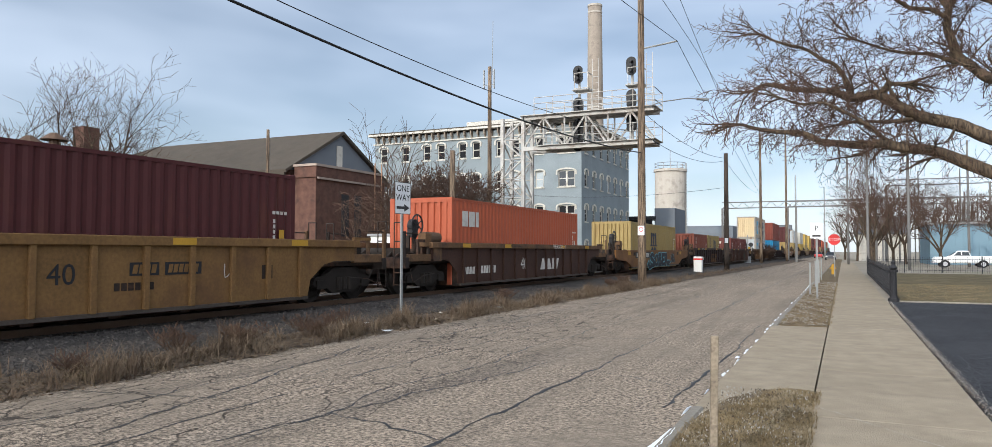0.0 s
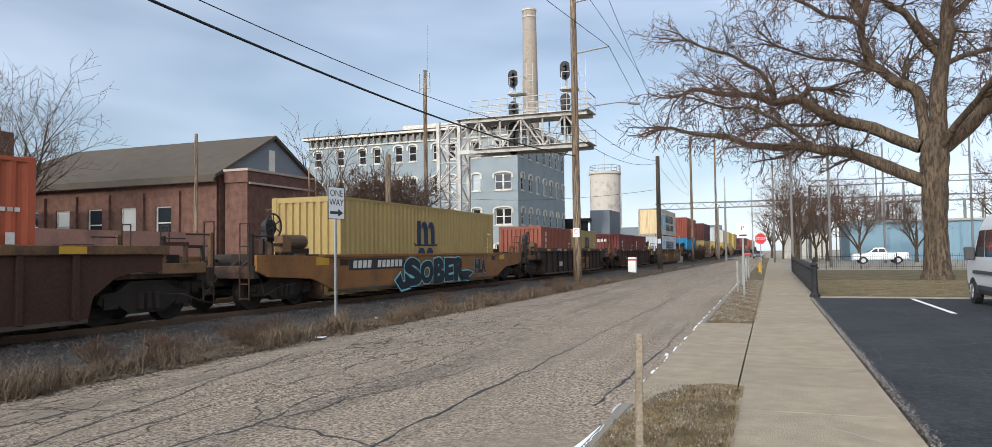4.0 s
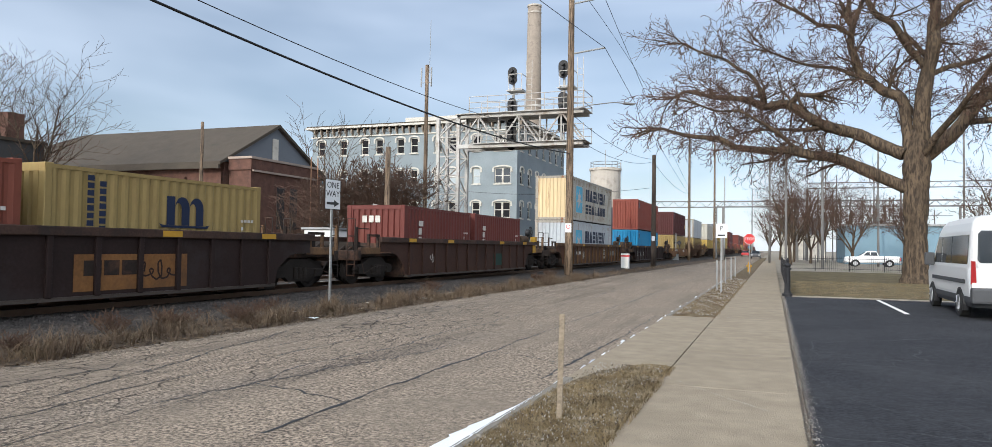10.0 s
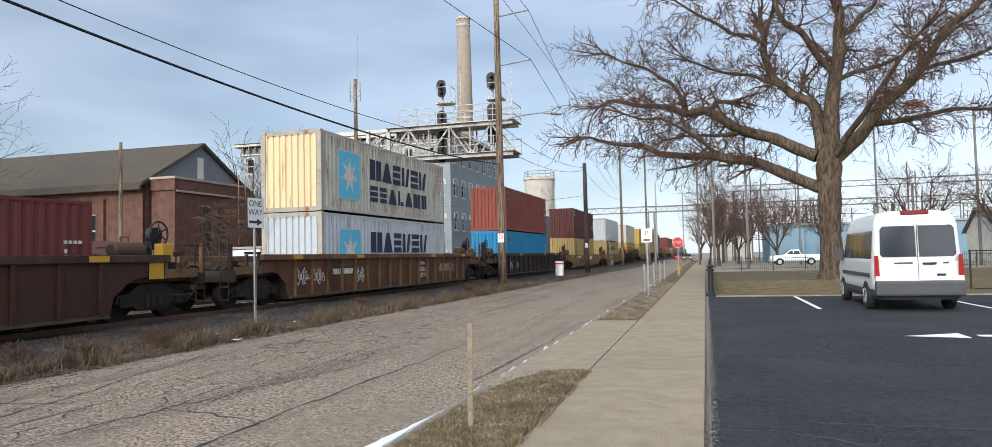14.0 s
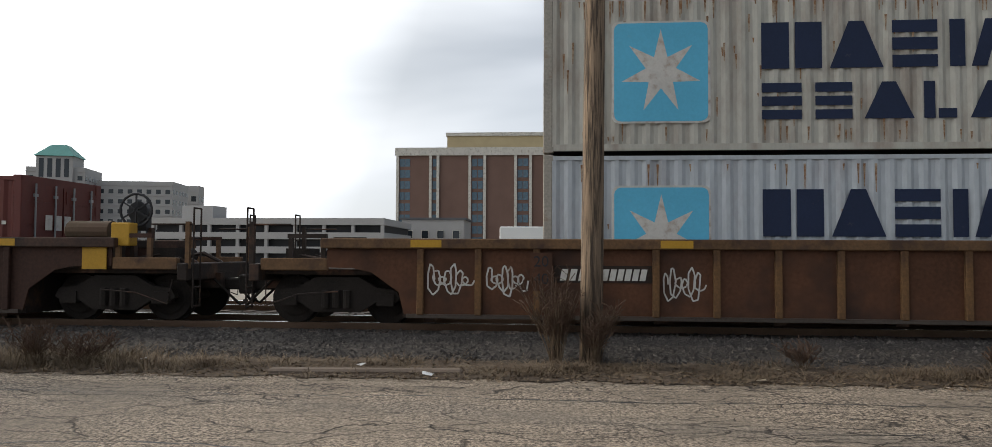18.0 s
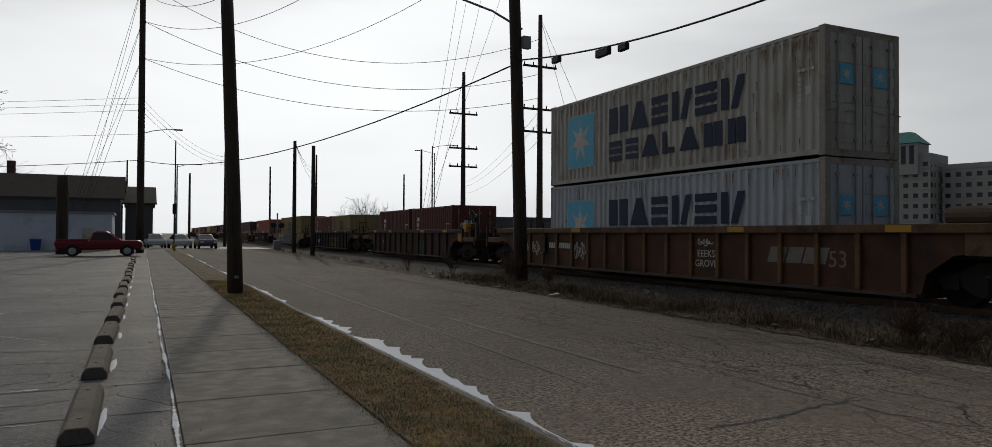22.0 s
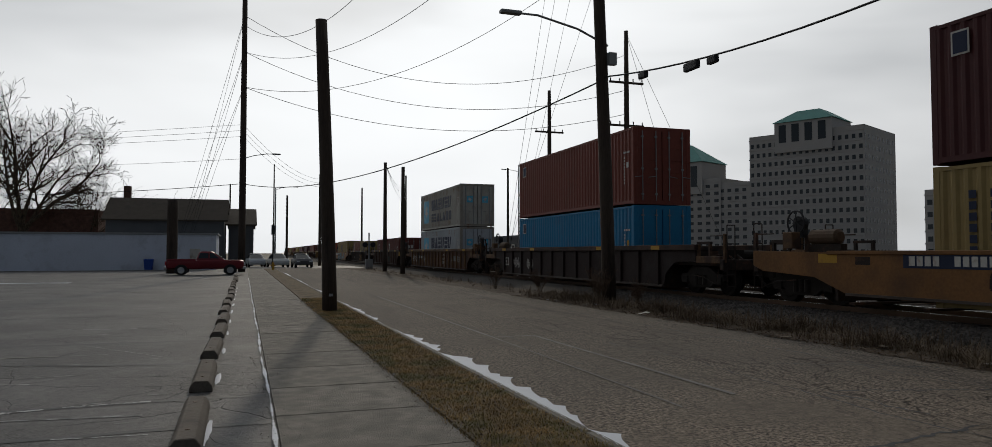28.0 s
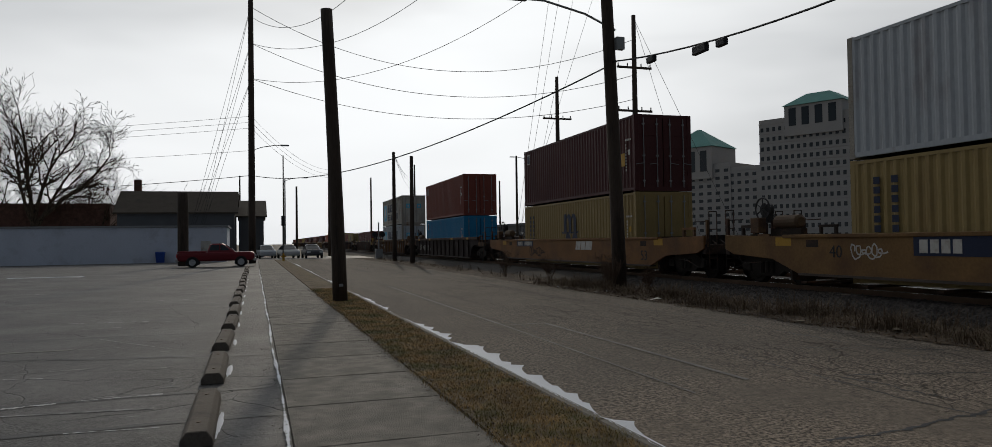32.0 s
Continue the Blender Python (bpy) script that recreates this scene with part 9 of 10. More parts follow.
def office(x, y, rz, w, d, h, floors, bays, bays_d, label, crown=True, crown_w=0.5, crown_h=8.0, peak=0.2):
    """An office block: stone walls, rows of window strips on the two seen faces, a copper-roofed lantern."""
    t = thing("office_tower", label, "building", x, y, -0.08, rz, group="downtown buildings")
    b = NB()
    box(b, -w / 2, 0, 0, w / 2, d, h)
    part("wall", b, M_TOWERSTONE, t)
    fh = h / (floors + 0.6)
    bw = w / bays
    b = NB()
    box(b, 0, -0.05, 0, bw * 0.5, -0.01, fh * 0.42)
    pane = mesh_of("window", b, M_GLASS)
    for f in range(floors):
        for k in range(bays):
            share("window", pane, t, pose(-w / 2 + bw * (k + 0.25), 0, fh * (f + 0.35)))
        for k in range(bays_d):
            share("window", pane, t, pose(w / 2, d / bays_d * (k + 0.15), fh * (f + 0.35), 0, 0, 90))
            share("window", pane, t, pose(-w / 2, d / bays_d * (k + 0.85), fh * (f + 0.35), 0, 0, -90))
    b = NB()
    box(b, -w / 2 - 0.15, -0.15, fh * 0.12, w / 2 + 0.15, -0.002, fh * 0.22)
    ledge = mesh_of("ledge", b, M_TOWERSTONE)
    for f in range(floors + 1):
        share("ledge", ledge, t, pose(0, 0, fh * f))
    if crown:
        cw = w * crown_w
        b = NB()
        box(b, -cw / 2, -1.0, h - fh * 2, cw / 2, cw * 0.8, h + crown_h * 0.45)
        part("lantern", b, M_TOWERSTONE, t)
        b = NB()
        for k in range(4):
            box(b, -cw * 0.42 + k * cw * 0.23, -1.06, h - fh, -cw * 0.42 + k * cw * 0.23 + cw * 0.13, -1.01, h + crown_h * 0.35)
        part("lantern_window", b, M_GLASS, t)
        b = NB()
        z = h + crown_h * 0.46
        v = [b.verts.new(p) for p in ((-cw / 2 - 0.6, -1.6, z), (cw / 2 + 0.6, -1.6, z), (cw / 2 + 0.6, cw * 0.8 + 0.6, z), (-cw / 2 - 0.6, cw * 0.8 + 0.6, z), (-cw * peak, cw * (0.4 - peak), h + crown_h), (cw * peak, cw * (0.4 - peak), h + crown_h), (cw * peak, cw * (0.4 + peak), h + crown_h), (-cw * peak, cw * (0.4 + peak), h + crown_h))]
        for f in ((0, 1, 5, 4), (1, 2, 6, 5), (2, 3, 7, 6), (3, 0, 4, 7), (4, 5, 6, 7), (0, 3, 2, 1)):
            b.faces.new([v[i] for i in f])
        part("roof", b, M_COPPER, t, "green copper hipped roof")
    return t


# the main faces look back towards the street
office(-183.6, -205.0, 115, 40, 30, 44, 12, 18, 9, "tall pale stone office tower with a green copper lantern roof")
office(-162.5, -250.0, 115, 36, 26, 30, 10, 10, 8, "pale stone office tower with a green pyramid roof", crown_w=0.6, crown_h=15, peak=0.03)
office(-175.0, -224.0, 115, 30, 16, 28, 9, 10, 5, "pale stone office wing in the town", crown=False)
office(-190.0, -153.0, 105, 17, 14, 20, 5, 6, 4, "plain tan office block in the town", crown=False)
office(-193.0, -136.6, 105, 15, 14, 25, 8, 6, 5, "stone hotel with a small green roofed turret", crown_w=0.62, crown_h=6.5)
office(-203.0, -119.5, 100, 21, 14, 22, 7, 8, 5, "ornate pale stone block in the town", crown=False)
office(-228.0, -116.0, 100, 6, 6, 23, 5, 2, 2, "small stone tower in the town", crown=False)


def background_right():
    # blue metal substation building
    t = thing("substation_building", "long pale blue metal-clad building behind a fence", "building", 9.0, 112, -0.08)
    b = NB()
    box(b, 0, 0, 0, 34, 14, 5.2)
    part("wall", b, M_BLUEMETAL, t)
    b = NB()
    for k in range(40):
        box(b, 0.3 + k * 0.85, -0.05, 0, 0.38 + k * 0.85, -0.002, 5.0)
    part("rib_panel", b, M_BLUEMETAL, t)
    b = NB()
    box(b, -0.3, -0.3, 5.21, 34.3, 14.3, 5.5)
    part("roof", b, M_GALV, t)
    # lattice of the substation
    t = thing("substation", "grey lattice of substation gantries with poles and bars", "substation", 0, 0, -0.05)
    old_galv = mat("old_galv", (0.15, 0.145, 0.14), 0.8, 0, 0.2, 3, 0)
    for y, x0, x1, z in ((118, -18, 24, 8.2), (140, -10, 45, 9.5), (132, 5, 60, 12)):
        b = NB()
        for dz in (0, 0.9):
            box(b, x0, y - 0.08, z + dz - 0.08, x1, y + 0.08, z + dz + 0.08)
        x = x0
        k = 0
        while x < x1 - 0.1:
            rod(b, (x, y, z + (0.9 if k % 2 else 0)), (x + 1.0, y, z + (0 if k % 2 else 0.9)), 0.05, n=4)
            x, k = x + 1.0, k + 1
        part("truss", b, old_galv, t)
        for k in range(5):
            x = x0 + k * (x1 - x0) / 4
            b = NB()
            box(b, x - 0.15, y - 0.15, 0, x + 0.15, y + 0.15, z)
            part("post", b, old_galv, t)
    rnd = random.Random(8)
    for k in range(34):
        x, y = rnd.uniform(2, 50), rnd.uniform(118, 150)
        b = NB()
        rod(b, (x, y, 0), (x, y, rnd.uniform(7, 15)), 0.10, n=5)
        mast = part("mast", b, old_galv, t)
        if k % 2:
            z = rnd.uniform(5, 8)
            b = NB()
            box(b, x - 2.5, y - 0.05, z, x + 2.5, y + 0.05, z + 0.12)
            part("bus_bar", b, old_galv, mast)
    for x, y, h in ((11.2, 96, 14), (4.2, 78, 13), (19, 92, 15.5), (1.0, 84, 12), (24, 76, 14), (-0.7, 100, 13)):
        util_pole(x, y, h, 0.14, 0.10, "slender grey steel pole by the substation", material=mat("old_galv", (0.15, 0.145, 0.14), 0.8), name="steel_pole", group="steel poles")
    for x, y, w, d, e, r, m, lab in ((1.0, 150, 8, 10, 5.0, 8.0, M_TRIM, "small white house behind bare trees"), (29, 88, 9, 8, 3.4, 5.8, M_TRIM, "white house with grey roof beyond the lot"), (41, 90, 9, 9, 3.4, 5.6, M_TRIM, "pale house beyond the lot"), (-22, 190, 9, 10, 5, 8, M_TRIM, "white house far along the street")):
        gabled("house", lab, x, y, x + w, y + d, e, r, m, M_DULLHOUSE, [(1.5, 1.0, 2.6, 2.4), (5.0, 1.0, 6.1, 2.4)], "x")
    # low ruin between tracks and silo
    t = thing("derelict_block", "small derelict grey block with open dark bays", "building", -26.5, 92, -0.08)
    b = NB()
    box(b, 0, 0, 0, 6.5, 8, 3.6)
    box(b, 4.0, 0.3, 3.6, 6.5, 7, 7.0)
    part("wall", b, M_GREYSIDING, t)
    # bays are not cut: a black sheet paints their shade, black slab above
    b = NB()
    box(b, 0.3, -0.04, 1.0, 3.8, -0.004, 5.6)
    box(b, -0.2, -0.5, 5.6, 4.2, 4, 6.0)
    part("bay", b, M_BLACK, t)
    t = thing("green_shed", "long low grey-green shed far along the tracks", "building", -36, 160, -0.08)
    b = NB()
    box(b, 0, 0, 0, 14, 30, 7)
    part("wall", b, M_GREYSIDING, t)


background_right()


def rear_buildings():
    t = thing("white_wall_building", "long low pale painted building at the back of the lot", "building", 2.8, -82, -0.08)
    b = NB()
    box(b, 0, 0, 0, 60, 8, 3.35)
    part("wall", b, M_PALEBLUE, t)
    b = NB()
    box(b, -0.15, -0.1, 3.36, 60.2, 8.12, 3.52)
    part("roof", b, M_GALV, t)
    b = NB()
    box(b, 1.4, 8.01, 0.02, 2.3, 8.06, 2.05)
    part("door", b, M_TRIM, t)
    b = NB()
    box(b, 19, 8.01, 1.2, 20.4, 8.3, 1.9)
    rod(b, (21.0, 8.15, 0), (21.0, 8.15, 2.4), 0.05, n=6)
    part("meter_box", b, M_GALV, t)
    t = gabled("dark_house", "dark two-storey house with a low roof behind the white building", 2.6, -104, 15.4, -94, 5.6, 8.2, M_DULLHOUSE, M_SHINGLE, [], "x")
    b = NB()
    box(b, 11.2, 2, 7.2, 12.0, 2.9, 10.0)
    part("chimney", b, M_BRICK, t)
    t = gabled("dark_house", "narrow dark house at the street corner", -0.8, -112, 2.2, -98, 5.2, 7.4, M_DULLHOUSE, M_SHINGLE, [(2, 2.6, 3, 4.2), (6, 2.6, 7, 4.2)], "x")
    t = thing("dark_brick_block", "dark low brick block behind the white building", "building", 19, -125, -0.08)
    b = NB()
    box(b, 0, 0, 0, 26, 14, 7.5)
    part("wall", b, M_BRICK, t)


rear_buildings()
bare_tree(27.0, -108, 24, 31, "large bare winter tree behind the low building", 6, 1.15, 0.55, twig_r=0.05, kids=3)
bare_tree(20.5, -112, 12, 32, "bare winter tree behind the low building", 4, 0.6, 0.25, twig_r=0.03)
bare_tree(15.5, -121, 10, 81, "bare brush behind the low building", 5, 0.8, 0.2, twig_r=0.04, stems=3)
bare_tree(24.0, -116, 13, 82, "bare brush behind the low building", 5, 0.8, 0.2, twig_r=0.04, stems=3)
bare_tree(34.0, -115, 15, 33, "bare winter tree behind the low building", 4, 0.6, 0.3, twig_r=0.03)
bare_tree(12.0, -118, 11, 34, "bare winter tree behind the dark house", 4, 0.6, 0.22, twig_r=0.03)
bare_tree(-41.0, 30.0, 12.5, 35, "bare tree beside the brick hall", 5, 0.55, 0.2, twig_r=0.018)
bare_tree(-53.0, 33.5, 12.5, 36, "bare tree behind the brick hall", 4, 0.6, 0.2, twig_r=0.03)
bare_tree(-24.0, 42.3, 8.0, 37, "dense grey bush of bare twigs before the mill", 5, 0.5, 0.10, twig_r=0.026, stems=9)
bare_tree(-26.6, 41.0, 7.0, 38, "dense grey bush of bare twigs before the mill", 5, 0.6, 0.09, twig_r=0.022, stems=6)
bare_tree(-38, 56, 13.5, 39, "bare tree behind the hall", 4, 0.5, 0.2, twig_r=0.03)
bare_tree(-39.0, 23.6, 7.2, 40, "small bare tree before the shed", 4, 0.4, 0.1, twig_r=0.016)
bare_tree(1.6, 92, 11.5, 41, "bare street tree far along the walk", 5, 0.6, 0.22, twig_r=0.025)
bare_tree(3.2, 128, 12, 42, "bare street tree far along the walk", 4, 0.6, 0.25, twig_r=0.035)
bare_tree(-1.0, 165, 11, 43, "bare street tree far along the walk", 4, 0.6, 0.25, twig_r=0.04)
bare_tree(19, 74, 10.5, 44, "bare tree beyond the lot", 6, 0.7, 0.24, twig_r=0.03)
bare_tree(25, 72, 10, 45, "bare tree beyond the lot", 6, 0.8, 0.25, twig_r=0.03)
bare_tree(30, 62, 9.5, 46, "bare tree beyond the lot", 6, 0.8, 0.26, twig_r=0.028)
bare_tree(35, 70, 11, 83, "bare tree beyond the lot", 5, 0.8, 0.26, twig_r=0.03)
bare_tree(8.5, 96, 9, 84, "bare tree beside the blue building", 5, 0.8, 0.2, twig_r=0.03)
bare_tree(15, 100, 9, 85, "bare tree beside the blue building", 5, 0.7, 0.2, twig_r=0.03)
bare_tree(4.5, 108, 10, 86, "bare street tree far along the walk", 5, 0.7, 0.2, twig_r=0.03)
for x, y, h, seed in ((2.6, 118, 14, 87), (6.2, 112, 13, 88), (0.9, 142, 14, 89), (9.8, 126, 12, 90), (13.5, 118, 12, 91)):
    bare_tree(x, y, h, seed, "bare street tree far along the walk", 5, 0.75, 0.2, twig_r=0.026, kids=2)
bare_tree(-150, 45, 14, 47, "bare tree in the town", 3, 0.6, 0.3, twig_r=0.06)
bare_tree(-140, 75, 12, 48, "bare tree in the town", 3, 0.6, 0.3, twig_r=0.06)
bare_tree(-26.2, 35.4, 5.2, 49, "thin bare shrub beside the brick wing", 4, 0.6, 0.07, twig_r=0.012, stems=3)


# ---- vehicles ----
def ring(z, y0, y1, hw, r, n=4):
    r = min(r, hw * 0.95, (y1 - y0) * 0.48)
    pts = []
    for cx, cy, a0 in ((hw - r, y1 - r, 0), (-hw + r, y1 - r, 90), (-hw + r, y0 + r, 180), (hw - r, y0 + r, 270)):
        for k in range(n + 1):
            a = radians(a0 + 90 * k / n)
            pts.append((cx + r * math.cos(a), cy + r * math.sin(a), z))
    return pts


def layered(layers):
    """A rounded body from horizontal outlines: (z, back, front, half width, corner radius)."""
    b = NB()
    rings = [[b.verts.new(p) for p in ring(*q)] for q in layers]
    n = len(rings[0])
    for lo, hi in zip(rings[:-1], rings[1:]):
        for k in range(n):
            b.faces.new((lo[k], lo[(k + 1) % n], hi[(k + 1) % n], hi[k]))
    b.faces.new(rings[0][::-1])
    b.faces.new(rings[-1])
    return b


def quadplate(pts, thick, out):
    b = NB()
    o = Vector(out) * thick
    lo = [b.verts.new(Vector(p) - o * 0.3) for p in pts]
    hi = [b.verts.new(Vector(p) + o) for p in pts]
    n = len(pts)
    b.faces.new(lo[::-1])
    b.faces.new(hi)
    for k in range(n):
        b.faces.new((lo[k], lo[(k + 1) % n], hi[(k + 1) % n], hi[k]))
    return b


def car_wheel(parent, x, y, r=0.34, w=0.22):
    s = 1 if x > 0 else -1
    b = NB()
    rod(b, (-w / 2, 0, 0), (w / 2, 0, 0), r, r, 24)
    bevelled(b, 0.02, 1)
    tyre = part("wheel", b, M_TYRE, parent, "black tyre", pose(x, y, r))
    b = NB()
    rod(b, (s * w * 0.40, 0, 0), (s * (w / 2 + 0.008), 0, 0), r * 0.64, r * 0.6, 20)
    rim = part("rim", b, M_ALLOY, tyre)
    b = NB()
    for k in range(6):
        a = k * math.pi / 3
        rod(b, (s * (w / 2 + 0.012), 0, 0), (s * (w / 2 + 0.012), r * 0.55 * math.cos(a), r * 0.55 * math.sin(a)), 0.03, n=5)
    part("spoke", b, M_ALLOY, tyre)


def arch(parent, x, y, r=0.42):
    s = 1 if x > 0 else -1
    b = NB()
    o = [(y + r * math.cos(radians(a)), 0.33 + r * math.sin(radians(a))) for a in range(-20, 201, 20)]
    prism(b, o, "x", x - s * 0.12, x + s * 0.006)
    part("wheel_arch", b, M_BLACK, parent)


def van():
    t = thing("passenger_van", "white high-roof passenger van with dark windows parked in the lot", "van", 5.22, 23.75, 0.012, -1.0)
    paint_m = mat("van_white", (0.62, 0.62, 0.62), 0.3, 0, 0.02, 3, 0, spec=0.5)
    grey = mat("van_plastic", (0.06, 0.062, 0.066), 0.6, 0, 0.1, 8, 0.1)
    part("body", layered([(0.42, -2.86, 2.80, 0.95, 0.2), (0.62, -2.90, 2.92, 1.0, 0.22), (1.05, -2.90, 2.92, 1.02, 0.28), (1.25, -2.89, 2.72, 1.02, 0.34), (1.38, -2.88, 2.25, 1.0, 0.22), (2.15, -2.84, 1.35, 0.955, 0.18), (2.36, -2.80, 1.08, 0.915, 0.2), (2.49, -2.73, 0.9, 0.82, 0.25), (2.555, -2.6, 0.6, 0.62, 0.3)]), paint_m, t)
    part("lower_trim", layered([(0.30, -2.82, 2.75, 0.93, 0.2), (0.42, -2.94, 2.86, 0.985, 0.22), (0.55, -2.94, 2.88, 1.0, 0.22)]), grey, t)
    b = NB()
    box(b, -1.0, -3.04, 0.40, 1.0, -2.80, 0.78)
    part("bumper", bevelled(b, 0.06, 2), grey, t)
    xw = lambda z: 1.0 - (z - 1.38) * 0.045 / 0.77
    for s in (1, -1):
        for y0, y1 in ((-2.6, -0.75), (-0.68, 0.55), (0.65, 1.45)):
            z0, z1 = 1.34, 2.06
            yt = min(y1, 1.2)
            pts = [(s * xw(z0), y0, z0), (s * xw(z0), y1 + (0.25 if y1 > 1 else 0), z0), (s * xw(z1), yt, z1), (s * xw(z1), y0, z1)]
            part("side_window", quadplate(pts, 0.012, (s, 0, 0.1)), M_GLASS, t)
        part("tail_lamp", quadplate([(s * 0.88, -2.905, 0.86), (s * 1.0, -2.905, 0.86), (s * 0.985, -2.90, 1.42), (s * 0.90, -2.90, 1.42)], 0.02, (0, -1, 0)), mat("tail_red", (0.24, 0.012, 0.012), 0.25, 0, 0.1, 5, 0), t, "tall red tail lamp")
        part("rear_window", quadplate([(s * 0.035, -2.895, 1.38), (s * 0.80, -2.895, 1.38), (s * 0.855, -2.892, 1.45), (s * 0.83, -2.855, 2.08), (s * 0.77, -2.85, 2.16), (s * 0.035, -2.85, 2.16)], 0.012, (0, -1, 0.1)), M_GLASS, t)
        b = NB()
        box(b, s * 1.02 - (0 if s > 0 else 0.26), 1.55, 1.25, s * 1.02 + (0.26 if s > 0 else 0), 1.68, 1.62)
        part("mirror", bevelled(b, 0.03, 1), grey, t)
        b = NB()
        box(b, min(s * 1.015, s * 1.035), -2.4, 0.86, max(s * 1.015, s * 1.035), 1.9, 0.96)
        part("side_moulding", b, grey, t)
        b = NB()
        box(b, s * 0.86 - 0.12, -2.97, 0.78, s * 0.86 + 0.12, -2.90, 0.90)
        part("reflector", b, mat("pale_reflector", (0.7, 0.62, 0.55), 0.3, 0, 0.05, 4, 0), t)
        for y in (-1.75, 2.0):
            arch(t, s * 1.015, y)
            car_wheel(t, s * 0.93, y, 0.355)
    b = NB()
    box(b, -0.006, -2.915, 0.80, 0.006, -2.87, 2.2)
    part("door_seam", b, grey, t)
    b = NB()
    box(b, 0.10, -2.945, 1.18, 0.40, -2.90, 1.23)
    part("door_handle", b, M_BLACK, t)
    b = NB()
    box(b, -0.55, -2.91, 1.20, -0.12, -2.902, 1.24)
    box(b, 0.55, -2.91, 1.20, 0.68, -2.902, 1.24)
    part("badge", b, grey, t)
    b = NB()
    box(b, -0.32, -2.79, 2.44, 0.32, -2.66, 2.55)
    part("brake_lamp", bevelled(b, 0.02, 1), mat("tail_dark", (0.16, 0.015, 0.015), 0.3, 0, 0.1, 5, 0), t)
    b = NB()
    box(b, 0.34, -2.93, 0.84, 0.66, -2.905, 1.0)
    part("number_plate", b, M_SIGNWHITE, t)
    b = NB()
    box(b, 0.40, -2.936, 0.89, 0.60, -2.931, 0.95)
    part("mark", b, M_SIGNBLACK, t)
    part("windscreen", quadplate([(-0.84, 2.27, 1.42), (0.84, 2.27, 1.42), (0.74, 1.45, 2.1), (-0.74, 1.45, 2.1)], 0.02, (0, 0.6, 0.8)), M_GLASS, t)


def pickup(x, y, rz, colour, label):
    t = thing("pickup_truck", label, "pickup truck", x, y, 0.0, rz)
    m = mat("truck_" + label.split()[0], colour, 0.3, 0, 0.05, 3, 0)
    part("body", layered([(0.45, -2.5, 2.45, 0.82, 0.15), (0.55, -2.6, 2.6, 0.92, 0.2), (0.85, -2.62, 2.62, 0.95, 0.22), (1.02, -2.60, 2.55, 0.94, 0.25), (1.08, -2.58, 2.4, 0.90, 0.3)]), m, t)
    part("cab", layered([(1.05, -0.65, 1.35, 0.88, 0.15), (1.2, -0.62, 1.15, 0.87, 0.18), (1.62, -0.45, 0.55, 0.74, 0.2), (1.70, -0.35, 0.4, 0.66, 0.2)]), m, t)
    b = NB()
    box(b, -0.78, -2.5, 1.06, 0.78, -0.75, 1.10)
    part("bed", b, M_BLACK, t)
    for s in (1, -1):
        b = NB()
        box(b, min(s * 0.82, s * 0.93), -2.58, 1.06, max(s * 0.82, s * 0.93), -0.7, 1.16)
        part("bed_rail", bevelled(b, 0.02, 1), m, t)
        part("side_window", quadplate([(s * 0.865, -0.5, 1.2), (s * 0.865, 0.92, 1.2), (s * 0.76, 0.5, 1.58), (s * 0.76, -0.38, 1.58)], 0.012, (s, 0, 0.2)), M_GLASS, t)
        b = NB()
        box(b, s * 0.82 - 0.01, 0.18, 1.15, s * 0.865 + 0.01, 0.26, 1.62)
        part("door_pillar", b, m, t)
        for yy in (-1.6, 1.65):
            arch(t, s * 0.945, yy, 0.45)
            car_wheel(t, s * 0.86, yy, 0.37)
        b = NB()
        box(b, s * 0.7 - 0.16, 2.58, 0.72, s * 0.7 + 0.16, 2.64, 0.9)
        part("head_lamp", b, M_SIGNWHITE, t)
        b = NB()
        box(b, s * 0.84 - 0.07, -2.65, 0.72, s * 0.84 + 0.07, -2.60, 1.0)
        part("tail_lamp", b, M_RED, t)
    part("windscreen", quadplate([(-0.76, 1.18, 1.2), (0.76, 1.18, 1.2), (0.66, 0.62, 1.58), (-0.66, 0.62, 1.58)], 0.02, (0, 0.6, 0.6)), M_GLASS, t)
    for y0, y1 in ((2.5, 2.72), (-2.72, -2.55)):
        b = NB()
        box(b, -0.9, y0, 0.42, 0.9, y1, 0.62)
        part("bumper", bevelled(b, 0.03, 1), M_ALLOY, t)


def sedan(x, y, rz, colour, label):
    t = thing("parked_car", label, "car", x, y, 0.0, rz, group="cars on the far street")
    m = mat("car_" + label.split()[0], colour, 0.3, 0, 0.05, 3, 0)
    part("body", layered([(0.3, -2.15, 2.15, 0.8, 0.2), (0.45, -2.25, 2.25, 0.88, 0.3), (0.75, -2.25, 2.25, 0.9, 0.35), (0.95, -2.15, 2.05, 0.85, 0.35)]), m, t)
    part("cabin", layered([(0.94, -1.7, 1.15, 0.8, 0.25), (1.38, -1.0, 0.4, 0.64, 0.25), (1.45, -0.8, 0.2, 0.55, 0.25)]), M_GLASS, t)
    part("roof", layered([(1.43, -0.95, 0.35, 0.62, 0.25), (1.49, -0.8, 0.2, 0.55, 0.25)]), m, t)
    for s in (1, -1):
        for yy in (-1.4, 1.4):
            car_wheel(t, s * 0.82, yy, 0.32, 0.2)
        b = NB()
        box(b, s * 0.65 - 0.18, 2.2, 0.6, s * 0.65 + 0.18, 2.26, 0.76)
        part("head_lamp", b, M_SIGNWHITE, t)


